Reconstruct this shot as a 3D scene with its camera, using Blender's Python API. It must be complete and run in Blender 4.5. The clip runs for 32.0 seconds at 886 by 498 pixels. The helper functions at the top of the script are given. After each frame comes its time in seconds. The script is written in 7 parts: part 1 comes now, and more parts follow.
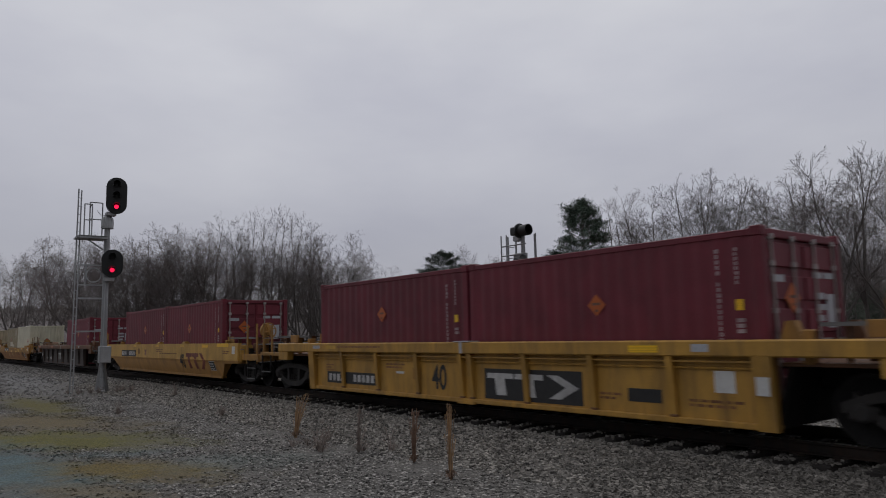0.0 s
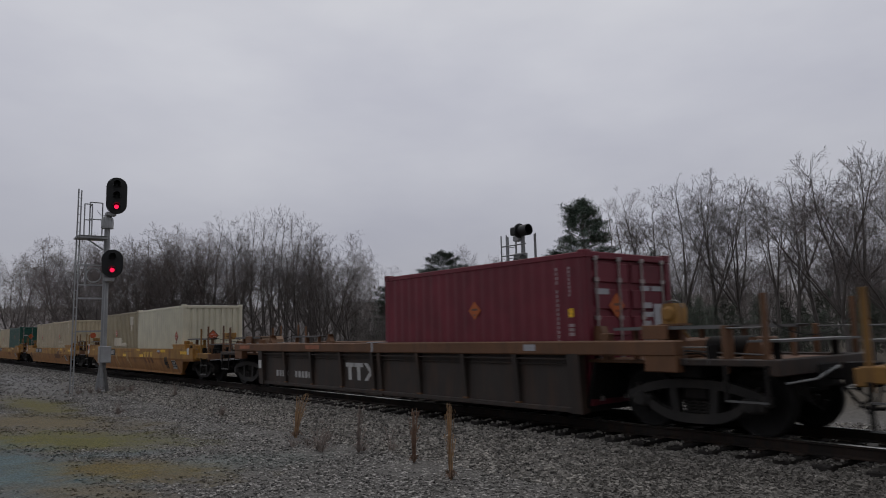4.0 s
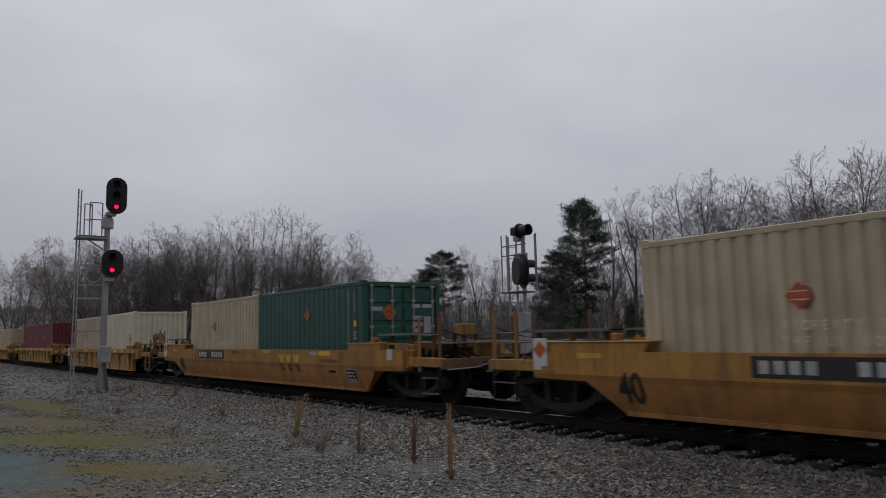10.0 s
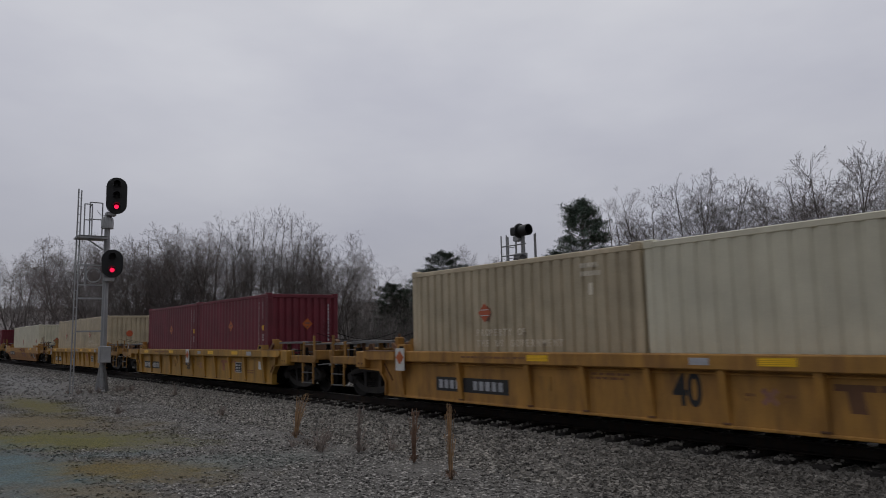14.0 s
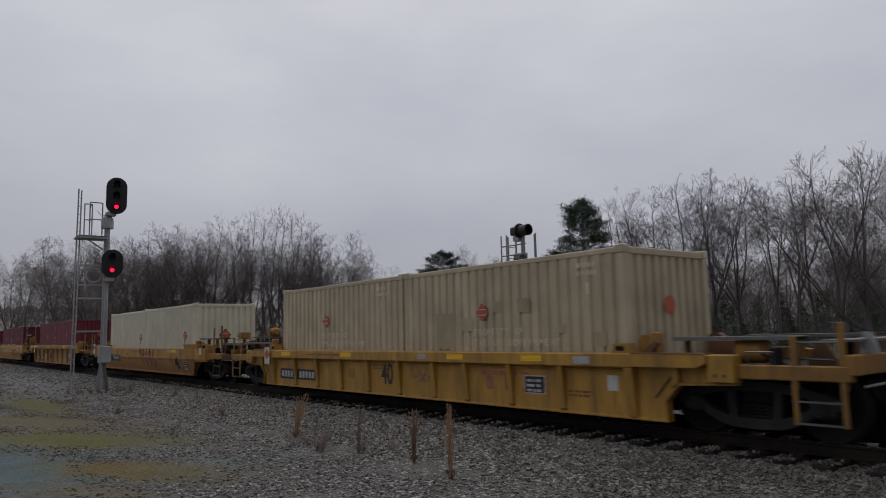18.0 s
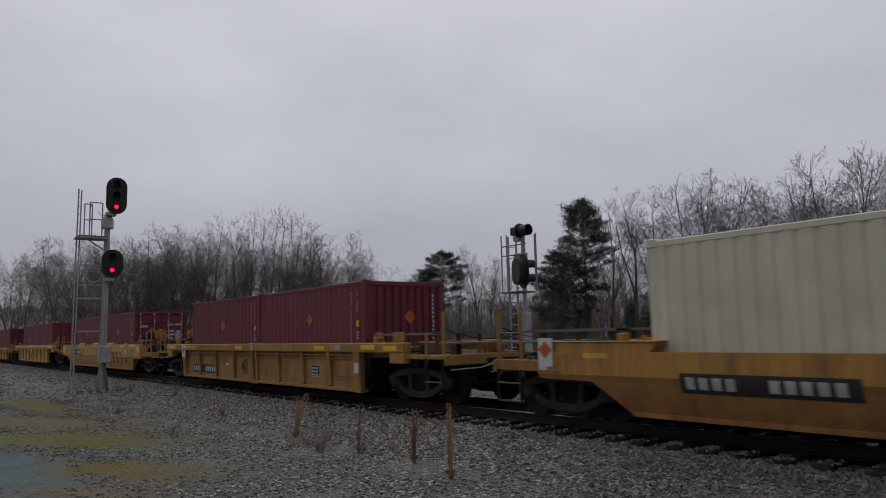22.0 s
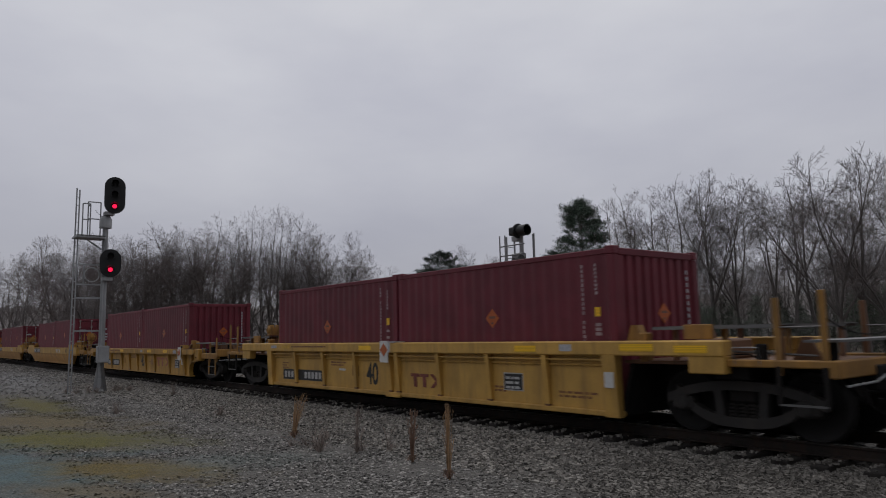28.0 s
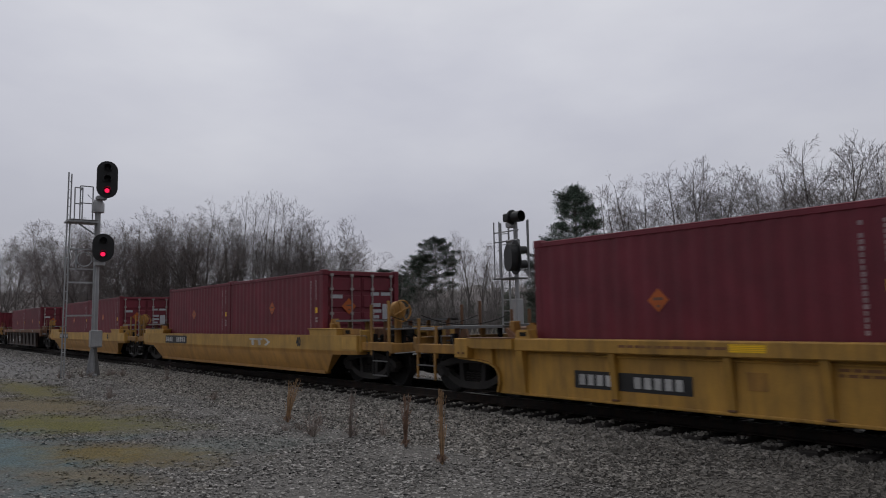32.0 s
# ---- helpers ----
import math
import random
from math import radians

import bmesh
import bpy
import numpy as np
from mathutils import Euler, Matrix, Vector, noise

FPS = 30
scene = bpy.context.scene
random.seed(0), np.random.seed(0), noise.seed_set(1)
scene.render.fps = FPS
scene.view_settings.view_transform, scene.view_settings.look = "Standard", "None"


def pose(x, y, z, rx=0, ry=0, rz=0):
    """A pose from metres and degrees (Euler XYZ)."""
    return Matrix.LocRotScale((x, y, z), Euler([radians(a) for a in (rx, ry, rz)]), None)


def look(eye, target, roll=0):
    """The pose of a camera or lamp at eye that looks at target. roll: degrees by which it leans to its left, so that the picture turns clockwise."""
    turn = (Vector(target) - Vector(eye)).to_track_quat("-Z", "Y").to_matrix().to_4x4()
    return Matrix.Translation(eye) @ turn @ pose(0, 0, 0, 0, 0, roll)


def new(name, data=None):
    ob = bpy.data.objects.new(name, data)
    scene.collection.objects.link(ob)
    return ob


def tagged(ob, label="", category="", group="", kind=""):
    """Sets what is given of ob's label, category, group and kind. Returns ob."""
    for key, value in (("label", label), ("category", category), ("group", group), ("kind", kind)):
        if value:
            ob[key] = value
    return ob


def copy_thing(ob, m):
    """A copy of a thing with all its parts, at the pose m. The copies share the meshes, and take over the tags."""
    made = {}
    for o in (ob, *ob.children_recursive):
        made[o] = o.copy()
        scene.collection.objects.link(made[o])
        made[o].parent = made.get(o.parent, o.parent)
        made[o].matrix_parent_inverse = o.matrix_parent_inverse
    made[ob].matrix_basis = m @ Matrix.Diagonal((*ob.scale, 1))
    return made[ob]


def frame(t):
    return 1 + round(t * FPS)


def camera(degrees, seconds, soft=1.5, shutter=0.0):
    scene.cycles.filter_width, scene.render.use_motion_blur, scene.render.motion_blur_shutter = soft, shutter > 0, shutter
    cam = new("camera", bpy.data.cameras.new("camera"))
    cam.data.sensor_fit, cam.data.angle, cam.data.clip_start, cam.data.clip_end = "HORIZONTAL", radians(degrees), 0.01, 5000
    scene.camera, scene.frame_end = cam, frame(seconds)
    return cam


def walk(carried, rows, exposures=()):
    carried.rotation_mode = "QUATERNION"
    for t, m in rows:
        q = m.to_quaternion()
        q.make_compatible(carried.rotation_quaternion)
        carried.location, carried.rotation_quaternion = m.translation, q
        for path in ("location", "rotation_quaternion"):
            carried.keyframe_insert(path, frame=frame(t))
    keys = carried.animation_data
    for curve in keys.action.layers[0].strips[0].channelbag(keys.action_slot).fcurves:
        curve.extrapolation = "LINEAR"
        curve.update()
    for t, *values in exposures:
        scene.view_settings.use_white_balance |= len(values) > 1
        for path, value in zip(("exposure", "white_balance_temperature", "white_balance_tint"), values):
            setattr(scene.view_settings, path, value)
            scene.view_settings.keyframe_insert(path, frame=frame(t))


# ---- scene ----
# ---- camera ----
EYE = Vector((0.0, 0.0, 1.52))   # rail head is z = 0, the track runs along x at y = TRACK
TRACK = 10.447


def aim(turn, tilt, lean):
    """Camera pose: turn from the track's far end, tilt above level, lean, all in degrees."""
    a, b = radians(turn), radians(tilt)
    way = Vector((-math.cos(a) * math.cos(b), math.sin(a) * math.cos(b), math.sin(b)))
    return look(EYE, EYE + way, lean)


cam = camera(64.345, 32.0, soft=1.0, shutter=0.25)
walk(cam, [
    (0.0, aim(38.626, 6.826, -1.354)), (14.0, aim(38.626, 6.826, -1.354)), (27.6, aim(38.626, 6.826, -1.354)),
    (28.0, aim(38.746, 6.821, -1.297)), (28.5, aim(39.896, 6.807, -1.365)), (29.0, aim(39.879, 7.380, -1.322)),
    (29.5, aim(40.526, 7.714, -1.463)), (30.0, aim(40.340, 7.717, -1.462)), (30.5, aim(40.354, 7.790, -1.426)),
    (31.0, aim(39.965, 7.563, -1.353)), (31.5, aim(39.243, 5.709, -1.141)), (32.0, aim(39.216, 5.671, -1.101))],
    exposures=[(0.0, 0.0), (28.5, 0.0), (29.5, -0.07), (31.1, -0.10), (31.5, 0.12), (32.0, 0.15)])

# ---- world and sun: an even overcast ----
SUN_WAY = Vector((-0.45, 0.31, 0.84)).normalized()
world = bpy.data.worlds.new("overcast")
scene.world = world
world.use_nodes = True
wn, wl = world.node_tree.nodes, world.node_tree.links
wn.clear()
w_out = wn.new("ShaderNodeOutputWorld")
w_bg = wn.new("ShaderNodeBackground")
w_sky = wn.new("ShaderNodeTexSky")
w_sky.sky_type, w_sky.sun_disc = "NISHITA", False
w_sky.sun_elevation, w_sky.sun_rotation = math.asin(SUN_WAY.z), math.atan2(SUN_WAY.x, SUN_WAY.y)
w_tc = wn.new("ShaderNodeTexCoord")
w_map = wn.new("ShaderNodeMapping")
w_map.inputs["Scale"].default_value = (1.0, 1.0, 2.6)
w_n1 = wn.new("ShaderNodeTexNoise")
w_n1.inputs["Scale"].default_value, w_n1.inputs["Detail"].default_value, w_n1.inputs["Roughness"].default_value = 2.2, 5.0, 0.5
w_ramp = wn.new("ShaderNodeValToRGB")
w_ramp.color_ramp.elements[0].position, w_ramp.color_ramp.elements[0].color = 0.30, (0.525, 0.53, 0.600, 1)
w_ramp.color_ramp.elements[1].position, w_ramp.color_ramp.elements[1].color = 0.70, (0.675, 0.68, 0.728, 1)
w_mix = wn.new("ShaderNodeMix")
w_mix.data_type = "RGBA"
w_mix.inputs["Factor"].default_value = 0.93
w_scale = wn.new("ShaderNodeVectorMath")
w_scale.operation = "SCALE"
w_scale.inputs["Scale"].default_value = 0.10
wl.new(w_tc.outputs["Generated"], w_map.inputs["Vector"])
wl.new(w_map.outputs["Vector"], w_n1.inputs["Vector"])
wl.new(w_n1.outputs["Fac"], w_ramp.inputs["Fac"])
wl.new(w_sky.outputs["Color"], w_scale.inputs[0])
wl.new(w_scale.outputs["Vector"], w_mix.inputs["A"])
wl.new(w_ramp.outputs["Color"], w_mix.inputs["B"])
# the cloud is brightest round the veiled sun and duller on the other side of the sky
w_dot = wn.new("ShaderNodeVectorMath")
w_dot.operation = "DOT_PRODUCT"
w_dot.inputs[1].default_value = SUN_WAY
w_rng = wn.new("ShaderNodeMapRange")
w_rng.interpolation_type = "SMOOTHSTEP"
w_rng.inputs["From Min"].default_value, w_rng.inputs["From Max"].default_value = -0.75, 0.85
w_rng.inputs["To Min"].default_value, w_rng.inputs["To Max"].default_value = 0.23, 0.93
w_lit = wn.new("ShaderNodeVectorMath")
w_lit.operation = "SCALE"
wl.new(w_tc.outputs["Generated"], w_dot.inputs[0])
wl.new(w_dot.outputs["Value"], w_rng.inputs["Value"])
wl.new(w_mix.outputs["Result"], w_lit.inputs[0])
wl.new(w_rng.outputs["Result"], w_lit.inputs["Scale"])
# and dulls a little towards the horizon, as thick cloud does
w_sep = wn.new("ShaderNodeSeparateXYZ")
w_hor = wn.new("ShaderNodeMapRange")
w_hor.interpolation_type = "SMOOTHSTEP"
w_hor.inputs["From Min"].default_value, w_hor.inputs["From Max"].default_value = -0.05, 0.45
w_hor.inputs["To Min"].default_value, w_hor.inputs["To Max"].default_value = 0.69, 1.07
w_fin = wn.new("ShaderNodeVectorMath")
w_fin.operation = "SCALE"
wl.new(w_tc.outputs["Generated"], w_sep.inputs["Vector"])
wl.new(w_sep.outputs["Z"], w_hor.inputs["Value"])
wl.new(w_lit.outputs["Vector"], w_fin.inputs[0])
wl.new(w_hor.outputs["Result"], w_fin.inputs["Scale"])
w_tint = wn.new("ShaderNodeValToRGB")
w_tint.color_ramp.elements[0].position, w_tint.color_ramp.elements[0].color = 0.08, (0.975, 0.970, 1.0, 1)
w_tint.color_ramp.elements[1].position, w_tint.color_ramp.elements[1].color = 0.46, (1.0, 0.995, 0.965, 1)
w_cast = wn.new("ShaderNodeVectorMath")
w_cast.operation = "MULTIPLY"
wl.new(w_sep.outputs["Z"], w_tint.inputs["Fac"])
wl.new(w_fin.outputs["Vector"], w_cast.inputs[0])
wl.new(w_tint.outputs["Color"], w_cast.inputs[1])
wl.new(w_cast.outputs["Vector"], w_bg.inputs["Color"])
wl.new(w_bg.outputs["Background"], w_out.inputs["Surface"])
w_bg.inputs["Strength"].default_value = 1.0

sun_data = bpy.data.lights.new("sun", "SUN")
sun_data.energy, sun_data.angle, sun_data.color = 0.5, radians(40), (1.0, 0.97, 0.93)
sun = new("sun", sun_data)
sun.matrix_world = look(SUN_WAY * 60, (0, 0, 0))

# ---- materials ----


def mat(name, col, rough=0.6, metal=0.0, var=0.16, scale=1.6, fine=40.0, bump=0.15, streak=None, amount=0.35,
        spread=0.08, island=False, lo=0.45, hi=0.75, runs=None, gloss=0.5):
    """Procedural surface: base colour varied at two scales, fine relief, optional stains that run down."""
    m = bpy.data.materials.new(name)
    m.use_nodes = True
    n, l = m.node_tree.nodes, m.node_tree.links
    b = n["Principled BSDF"]
    b.inputs["Roughness"].default_value, b.inputs["Metallic"].default_value = rough, metal
    b.inputs["Specular IOR Level"].default_value = gloss
    tc = n.new("ShaderNodeTexCoord")
    big = n.new("ShaderNodeTexNoise")
    big.inputs["Scale"].default_value, big.inputs["Detail"].default_value = scale, 4
    small = n.new("ShaderNodeTexNoise")
    small.inputs["Scale"].default_value, small.inputs["Detail"].default_value = fine, 3
    l.new(tc.outputs["Object"], big.inputs["Vector"])
    l.new(tc.outputs["Object"], small.inputs["Vector"])
    add = n.new("ShaderNodeMath")
    add.operation = "ADD"
    half = n.new("ShaderNodeMath")
    half.operation, half.inputs[1].default_value = "MULTIPLY", 0.45
    l.new(small.outputs["Fac"], half.inputs[0])
    l.new(big.outputs["Fac"], add.inputs[0])
    l.new(half.outputs[0], add.inputs[1])
    rnd = n.new("ShaderNodeNewGeometry" if island else "ShaderNodeObjectInfo")
    rsc = n.new("ShaderNodeMath")
    rsc.operation, rsc.inputs[1].default_value = "MULTIPLY_ADD", spread * 4
    rsc.inputs[2].default_value = -spread * 2
    l.new(rnd.outputs["Random Per Island" if island else "Random"], rsc.inputs[0])
    tot = n.new("ShaderNodeMath")
    tot.operation = "ADD"
    l.new(add.outputs[0], tot.inputs[0])
    l.new(rsc.outputs[0], tot.inputs[1])
    rng = n.new("ShaderNodeMapRange")
    rng.inputs["From Min"].default_value, rng.inputs["From Max"].default_value = 0.4, 1.05
    rng.inputs["To Min"].default_value, rng.inputs["To Max"].default_value = 1 - var * 1.6, 1 + var * 1.6
    rng.clamp = False
    l.new(tot.outputs[0], rng.inputs["Value"])
    sc = n.new("ShaderNodeVectorMath")
    sc.operation = "SCALE"
    sc.inputs[0].default_value = col
    l.new(rng.outputs["Result"], sc.inputs["Scale"])
    last = sc.outputs["Vector"]
    if streak:
        mp = n.new("ShaderNodeMapping")
        mp.inputs["Scale"].default_value = (2.4, 2.4, 0.55)
        st = n.new("ShaderNodeTexNoise")
        st.inputs["Scale"].default_value, st.inputs["Detail"].default_value, st.inputs["Roughness"].default_value = 1.5, 7, 0.65
        l.new(tc.outputs["Object"], mp.inputs["Vector"])
        l.new(mp.outputs["Vector"], st.inputs["Vector"])
        sr = n.new("ShaderNodeMapRange")
        sr.inputs["From Min"].default_value, sr.inputs["From Max"].default_value = lo, hi
        sr.inputs["To Max"].default_value = amount
        l.new(st.outputs["Fac"], sr.inputs["Value"])
        mx = n.new("ShaderNodeMix")
        mx.data_type = "RGBA"
        l.new(sr.outputs["Result"], mx.inputs["Factor"])
        l.new(last, mx.inputs["A"])
        mx.inputs["B"].default_value = (*streak, 1)
        last = mx.outputs["Result"]
    if runs:
        mp2 = n.new("ShaderNodeMapping")
        mp2.inputs["Scale"].default_value = (7.0, 7.0, 0.5)
        s2 = n.new("ShaderNodeTexNoise")
        s2.inputs["Scale"].default_value, s2.inputs["Detail"].default_value, s2.inputs["Roughness"].default_value = 1.3, 5, 0.6
        l.new(tc.outputs["Object"], mp2.inputs["Vector"])
        l.new(mp2.outputs["Vector"], s2.inputs["Vector"])
        r2 = n.new("ShaderNodeMapRange")
        r2.inputs["From Min"].default_value, r2.inputs["From Max"].default_value, r2.inputs["To Max"].default_value = 0.52, 0.8, 0.75
        l.new(s2.outputs["Fac"], r2.inputs["Value"])
        m2 = n.new("ShaderNodeMix")
        m2.data_type = "RGBA"
        l.new(r2.outputs["Result"], m2.inputs["Factor"])
        l.new(last, m2.inputs["A"])
        m2.inputs["B"].default_value = (*runs, 1)
        last = m2.outputs["Result"]
    l.new(last, b.inputs["Base Color"])
    if bump:
        bp = n.new("ShaderNodeBump")
        bp.inputs["Strength"].default_value, bp.inputs["Distance"].default_value = bump, 0.01
        l.new(small.outputs["Fac"], bp.inputs["Height"])
        l.new(bp.outputs["Normal"], b.inputs["Normal"])
    return m


def glow(name, col, strength):
    m = bpy.data.materials.new(name)
    m.use_nodes = True
    b = m.node_tree.nodes["Principled BSDF"]
    b.inputs["Base Color"].default_value = (*col, 1)
    b.inputs["Emission Color"].default_value = (*col, 1)
    b.inputs["Emission Strength"].default_value = strength
    return m


RUST, GRIME = (0.10, 0.045, 0.022), (0.045, 0.036, 0.028)
M_YELLOW = mat("yellow_car_paint", (0.455, 0.248, 0.042), 0.6, streak=GRIME, amount=0.55, bump=0.06, lo=0.42, runs=(0.19, 0.100, 0.030))
M_BRIGHT = mat("mustard_yellow_car_paint", (0.52, 0.305, 0.068), 0.6, streak=GRIME, amount=0.38, bump=0.05, lo=0.46, runs=(0.31, 0.18, 0.058))
M_WORN = mat("worn_brownish_yellow_car_paint", (0.36, 0.185, 0.052), 0.65, streak=RUST, amount=0.6, bump=0.07, lo=0.42, runs=(0.16, 0.075, 0.030))
M_ORANGE = mat("faded_orange_car_paint", (0.44, 0.225, 0.046), 0.65, streak=RUST, amount=0.75, bump=0.08, lo=0.44, runs=(0.27, 0.12, 0.032))
# lower halves: rust, plus the shade of their inward lean in the colour
M_ORANGELOW = mat("shaded_rusty_lower_car_paint", (0.37, 0.170, 0.044), 0.7, streak=RUST, amount=0.75, bump=0.08, lo=0.43, runs=(0.26, 0.11, 0.032))
M_BLACKCAR = mat("sooty_black_car_paint", (0.034, 0.026, 0.022), 0.65, streak=RUST, amount=0.5, bump=0.08)
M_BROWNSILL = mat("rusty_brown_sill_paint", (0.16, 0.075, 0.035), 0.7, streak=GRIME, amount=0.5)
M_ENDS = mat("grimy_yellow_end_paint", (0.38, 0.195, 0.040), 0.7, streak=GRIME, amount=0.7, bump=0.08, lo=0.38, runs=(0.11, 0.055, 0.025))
M_MAROON = mat("maroon_container_paint", (0.150, 0.0155, 0.029), 0.6, streak=(0.06, 0.010, 0.014), amount=0.35, bump=0.04, spread=0.10)
M_BEIGE = mat("beige_container_paint", (0.51, 0.435, 0.300), 0.5, streak=(0.33, 0.26, 0.17), amount=0.4, bump=0.04, runs=(0.44, 0.37, 0.25))
M_BEIGEOLD = mat("aged_beige_paint", (0.38, 0.315, 0.205), 0.55, streak=(0.30, 0.24, 0.15), amount=0.4, bump=0.04)
M_TAN = mat("olive_tan_container_paint", (0.33, 0.28, 0.18), 0.55, streak=(0.20, 0.15, 0.08), amount=0.4, bump=0.04)
M_WHITE = mat("cream_white_container_paint", (0.64, 0.61, 0.475), 0.5, var=0.09, streak=(0.46, 0.41, 0.30), amount=0.2, bump=0.03)
M_GREEN = mat("dark_green_container_paint", (0.010, 0.085, 0.062), 0.45, streak=(0.01, 0.05, 0.04), amount=0.4, bump=0.04)
M_STEEL = mat("grimy_black_steel", (0.015, 0.0145, 0.0145), 0.85, streak=(0.040, 0.031, 0.026), amount=0.4, gloss=0.18)
M_TRUCKSTEEL = mat("dusty_cast_steel", (0.027, 0.025, 0.024), 0.85, streak=(0.055, 0.045, 0.038), amount=0.5, bump=0.05)
M_WHEEL = mat("dark_wheel_steel", (0.020, 0.019, 0.019), 0.7, 0.1, scale=5, gloss=0.2)
M_GALV = mat("galvanised_grey_steel", (0.36, 0.37, 0.38), 0.5, 0.45, scale=4, streak=(0.2, 0.2, 0.2), amount=0.3)
M_GRATE = mat("dull_steel_grating", (0.16, 0.16, 0.16), 0.55, 0.5)
M_BARS = mat("pale_lock_bar_steel", (0.34, 0.30, 0.29), 0.5, 0.3)
M_RAIL = mat("rusty_rail_steel", (0.026, 0.022, 0.020), 0.8, gloss=0.2, streak=RUST, amount=0.3)
M_RAILTOP = mat("shiny_rail_head", (0.42, 0.41, 0.40), 0.3, 0.9, var=0.08)
M_TIE = mat("tarred_tie_wood", (0.032, 0.029, 0.027), 0.9, gloss=0.2, scale=6, fine=90, bump=0.5, spread=0.15)
M_STONE = mat("crushed_grey_stone", (0.205, 0.192, 0.172), 0.9, var=0.34, scale=9, fine=120, bump=0.6, spread=0.22, island=True)
M_OILY = mat("oil_darkened_stone", (0.045, 0.040, 0.037), 0.85, var=0.4, scale=9, fine=120, bump=0.6, spread=0.2, island=True)
M_WHITEINK = mat("white_marking_paint", (0.50, 0.50, 0.49), 0.6, var=0.15, scale=8, streak=(0.2, 0.18, 0.18), amount=0.55, lo=0.4)
M_FADEDINK = mat("pinkish_white_lettering", (0.38, 0.30, 0.31), 0.6, var=0.2, scale=9, streak=(0.17, 0.08, 0.09), amount=0.6, lo=0.42)
M_GHOSTINK = mat("faded_white_marking", (0.66, 0.61, 0.50), 0.6, var=0.15, scale=8, streak=(0.50, 0.43, 0.30), amount=0.6, lo=0.40)
M_BLACKINK = mat("black_marking_paint", (0.020, 0.020, 0.021), 0.6, var=0.2, scale=8)
M_REDINK = mat("dull_red_marking_paint", (0.19, 0.045, 0.035), 0.6, var=0.2, scale=5, streak=(0.35, 0.18, 0.05), amount=0.3)
M_PINKINK = mat("weathered_pink_marking_paint", (0.35, 0.125, 0.065), 0.6, var=0.2, scale=5)
M_FAINT = mat("faint_pale_spray_paint", (0.47, 0.33, 0.17), 0.6, var=0.2, scale=5, streak=(0.41, 0.215, 0.052), amount=0.8, lo=0.35)
M_MAUVEINK = mat("weathered_mauve_marking", (0.27, 0.13, 0.09), 0.6, var=0.2, scale=8, streak=(0.38, 0.22, 0.07), amount=0.6)
M_SMEAR = mat("dark_rust_smear", (0.15, 0.060, 0.028), 0.75, var=0.3, scale=6, streak=(0.36, 0.17, 0.045), amount=0.7, lo=0.42)
M_RUSTINK = mat("rust_brown_small_lettering", (0.20, 0.085, 0.035), 0.6, var=0.2, scale=8, streak=(0.34, 0.19, 0.05), amount=0.5)
# yellow lower side: its downward tilt's shade mixed into the dirty colour
M_BRIGHTLOW = mat("shaded_dirty_yellow_lower_paint", (0.40, 0.205, 0.045), 0.65, streak=GRIME, amount=0.45, bump=0.05, lo=0.44, runs=(0.30, 0.15, 0.04))
M_SCRAWL = mat("purple_spray_paint", (0.17, 0.055, 0.06), 0.6, var=0.2, scale=5)
M_ORPLAC = mat("orange_placard_vinyl", (0.44, 0.098, 0.014), 0.45, var=0.12, scale=6)
M_REDPLAC = mat("rust_red_placard_vinyl", (0.45, 0.09, 0.030), 0.4, var=0.15, scale=6)
M_DARKPLAC = mat("brown_placard_backing", (0.16, 0.075, 0.045), 0.5)
M_REFLECT = mat("yellow_reflector_tape", (1.0, 0.60, 0.008), 0.4, var=0.06, scale=10)
M_TAPE = mat("worn_yellow_tape", (0.62, 0.37, 0.035), 0.5, var=0.15, scale=8, streak=(0.40, 0.21, 0.05), amount=0.6)
rf_n, rf_l = M_REFLECT.node_tree.nodes, M_REFLECT.node_tree.links
rf_tc, rf_w, rf_m = rf_n.new("ShaderNodeTexCoord"), rf_n.new("ShaderNodeTexWave"), rf_n.new("ShaderNodeMix")
rf_w.bands_direction, rf_m.data_type = "Z", "RGBA"
rf_w.inputs["Scale"].default_value = 13.0
rf_src = rf_n["Principled BSDF"].inputs["Base Color"].links[0].from_socket
rf_l.new(rf_tc.outputs["Object"], rf_w.inputs["Vector"])
rf_l.new(rf_w.outputs["Fac"], rf_m.inputs["Factor"])
rf_l.new(rf_src, rf_m.inputs["A"])
rf_m.inputs["B"].default_value = (0.66, 0.38, 0.015, 1)
rf_l.new(rf_m.outputs["Result"], rf_n["Principled BSDF"].inputs["Base Color"])
M_PAPER = mat("white_card_paper", (0.60, 0.60, 0.58), 0.7, var=0.08, scale=12)
M_GREY = mat("pale_grey_label", (0.40, 0.41, 0.44), 0.6, var=0.15, scale=30)
M_SIGBLACK = mat("matt_black_signal_paint", (0.012, 0.013, 0.014), 0.55, var=0.2)
M_SIGGREY = mat("silver_grey_signal_paint", (0.34, 0.35, 0.36), 0.5, 0.2, streak=(0.16, 0.15, 0.14), amount=0.35)
M_LENSOFF = mat("dark_signal_lens", (0.006, 0.006, 0.007), 0.4, var=0.05)
M_REDGLOW = glow("lit_red_signal_lens", (1.0, 0.015, 0.08), 1.25)
M_CONCRETE = mat("weathered_concrete", (0.24, 0.23, 0.21), 0.9, scale=5, fine=60, bump=0.4)
M_BARK = mat("grey_brown_bark", (0.125, 0.112, 0.105), 0.9, scale=3, fine=30, bump=0.4, spread=0.12)
M_TWIG = mat("grey_twigs", (0.142, 0.126, 0.124), 0.9, scale=0.8, fine=8, bump=0.0, spread=0.12)
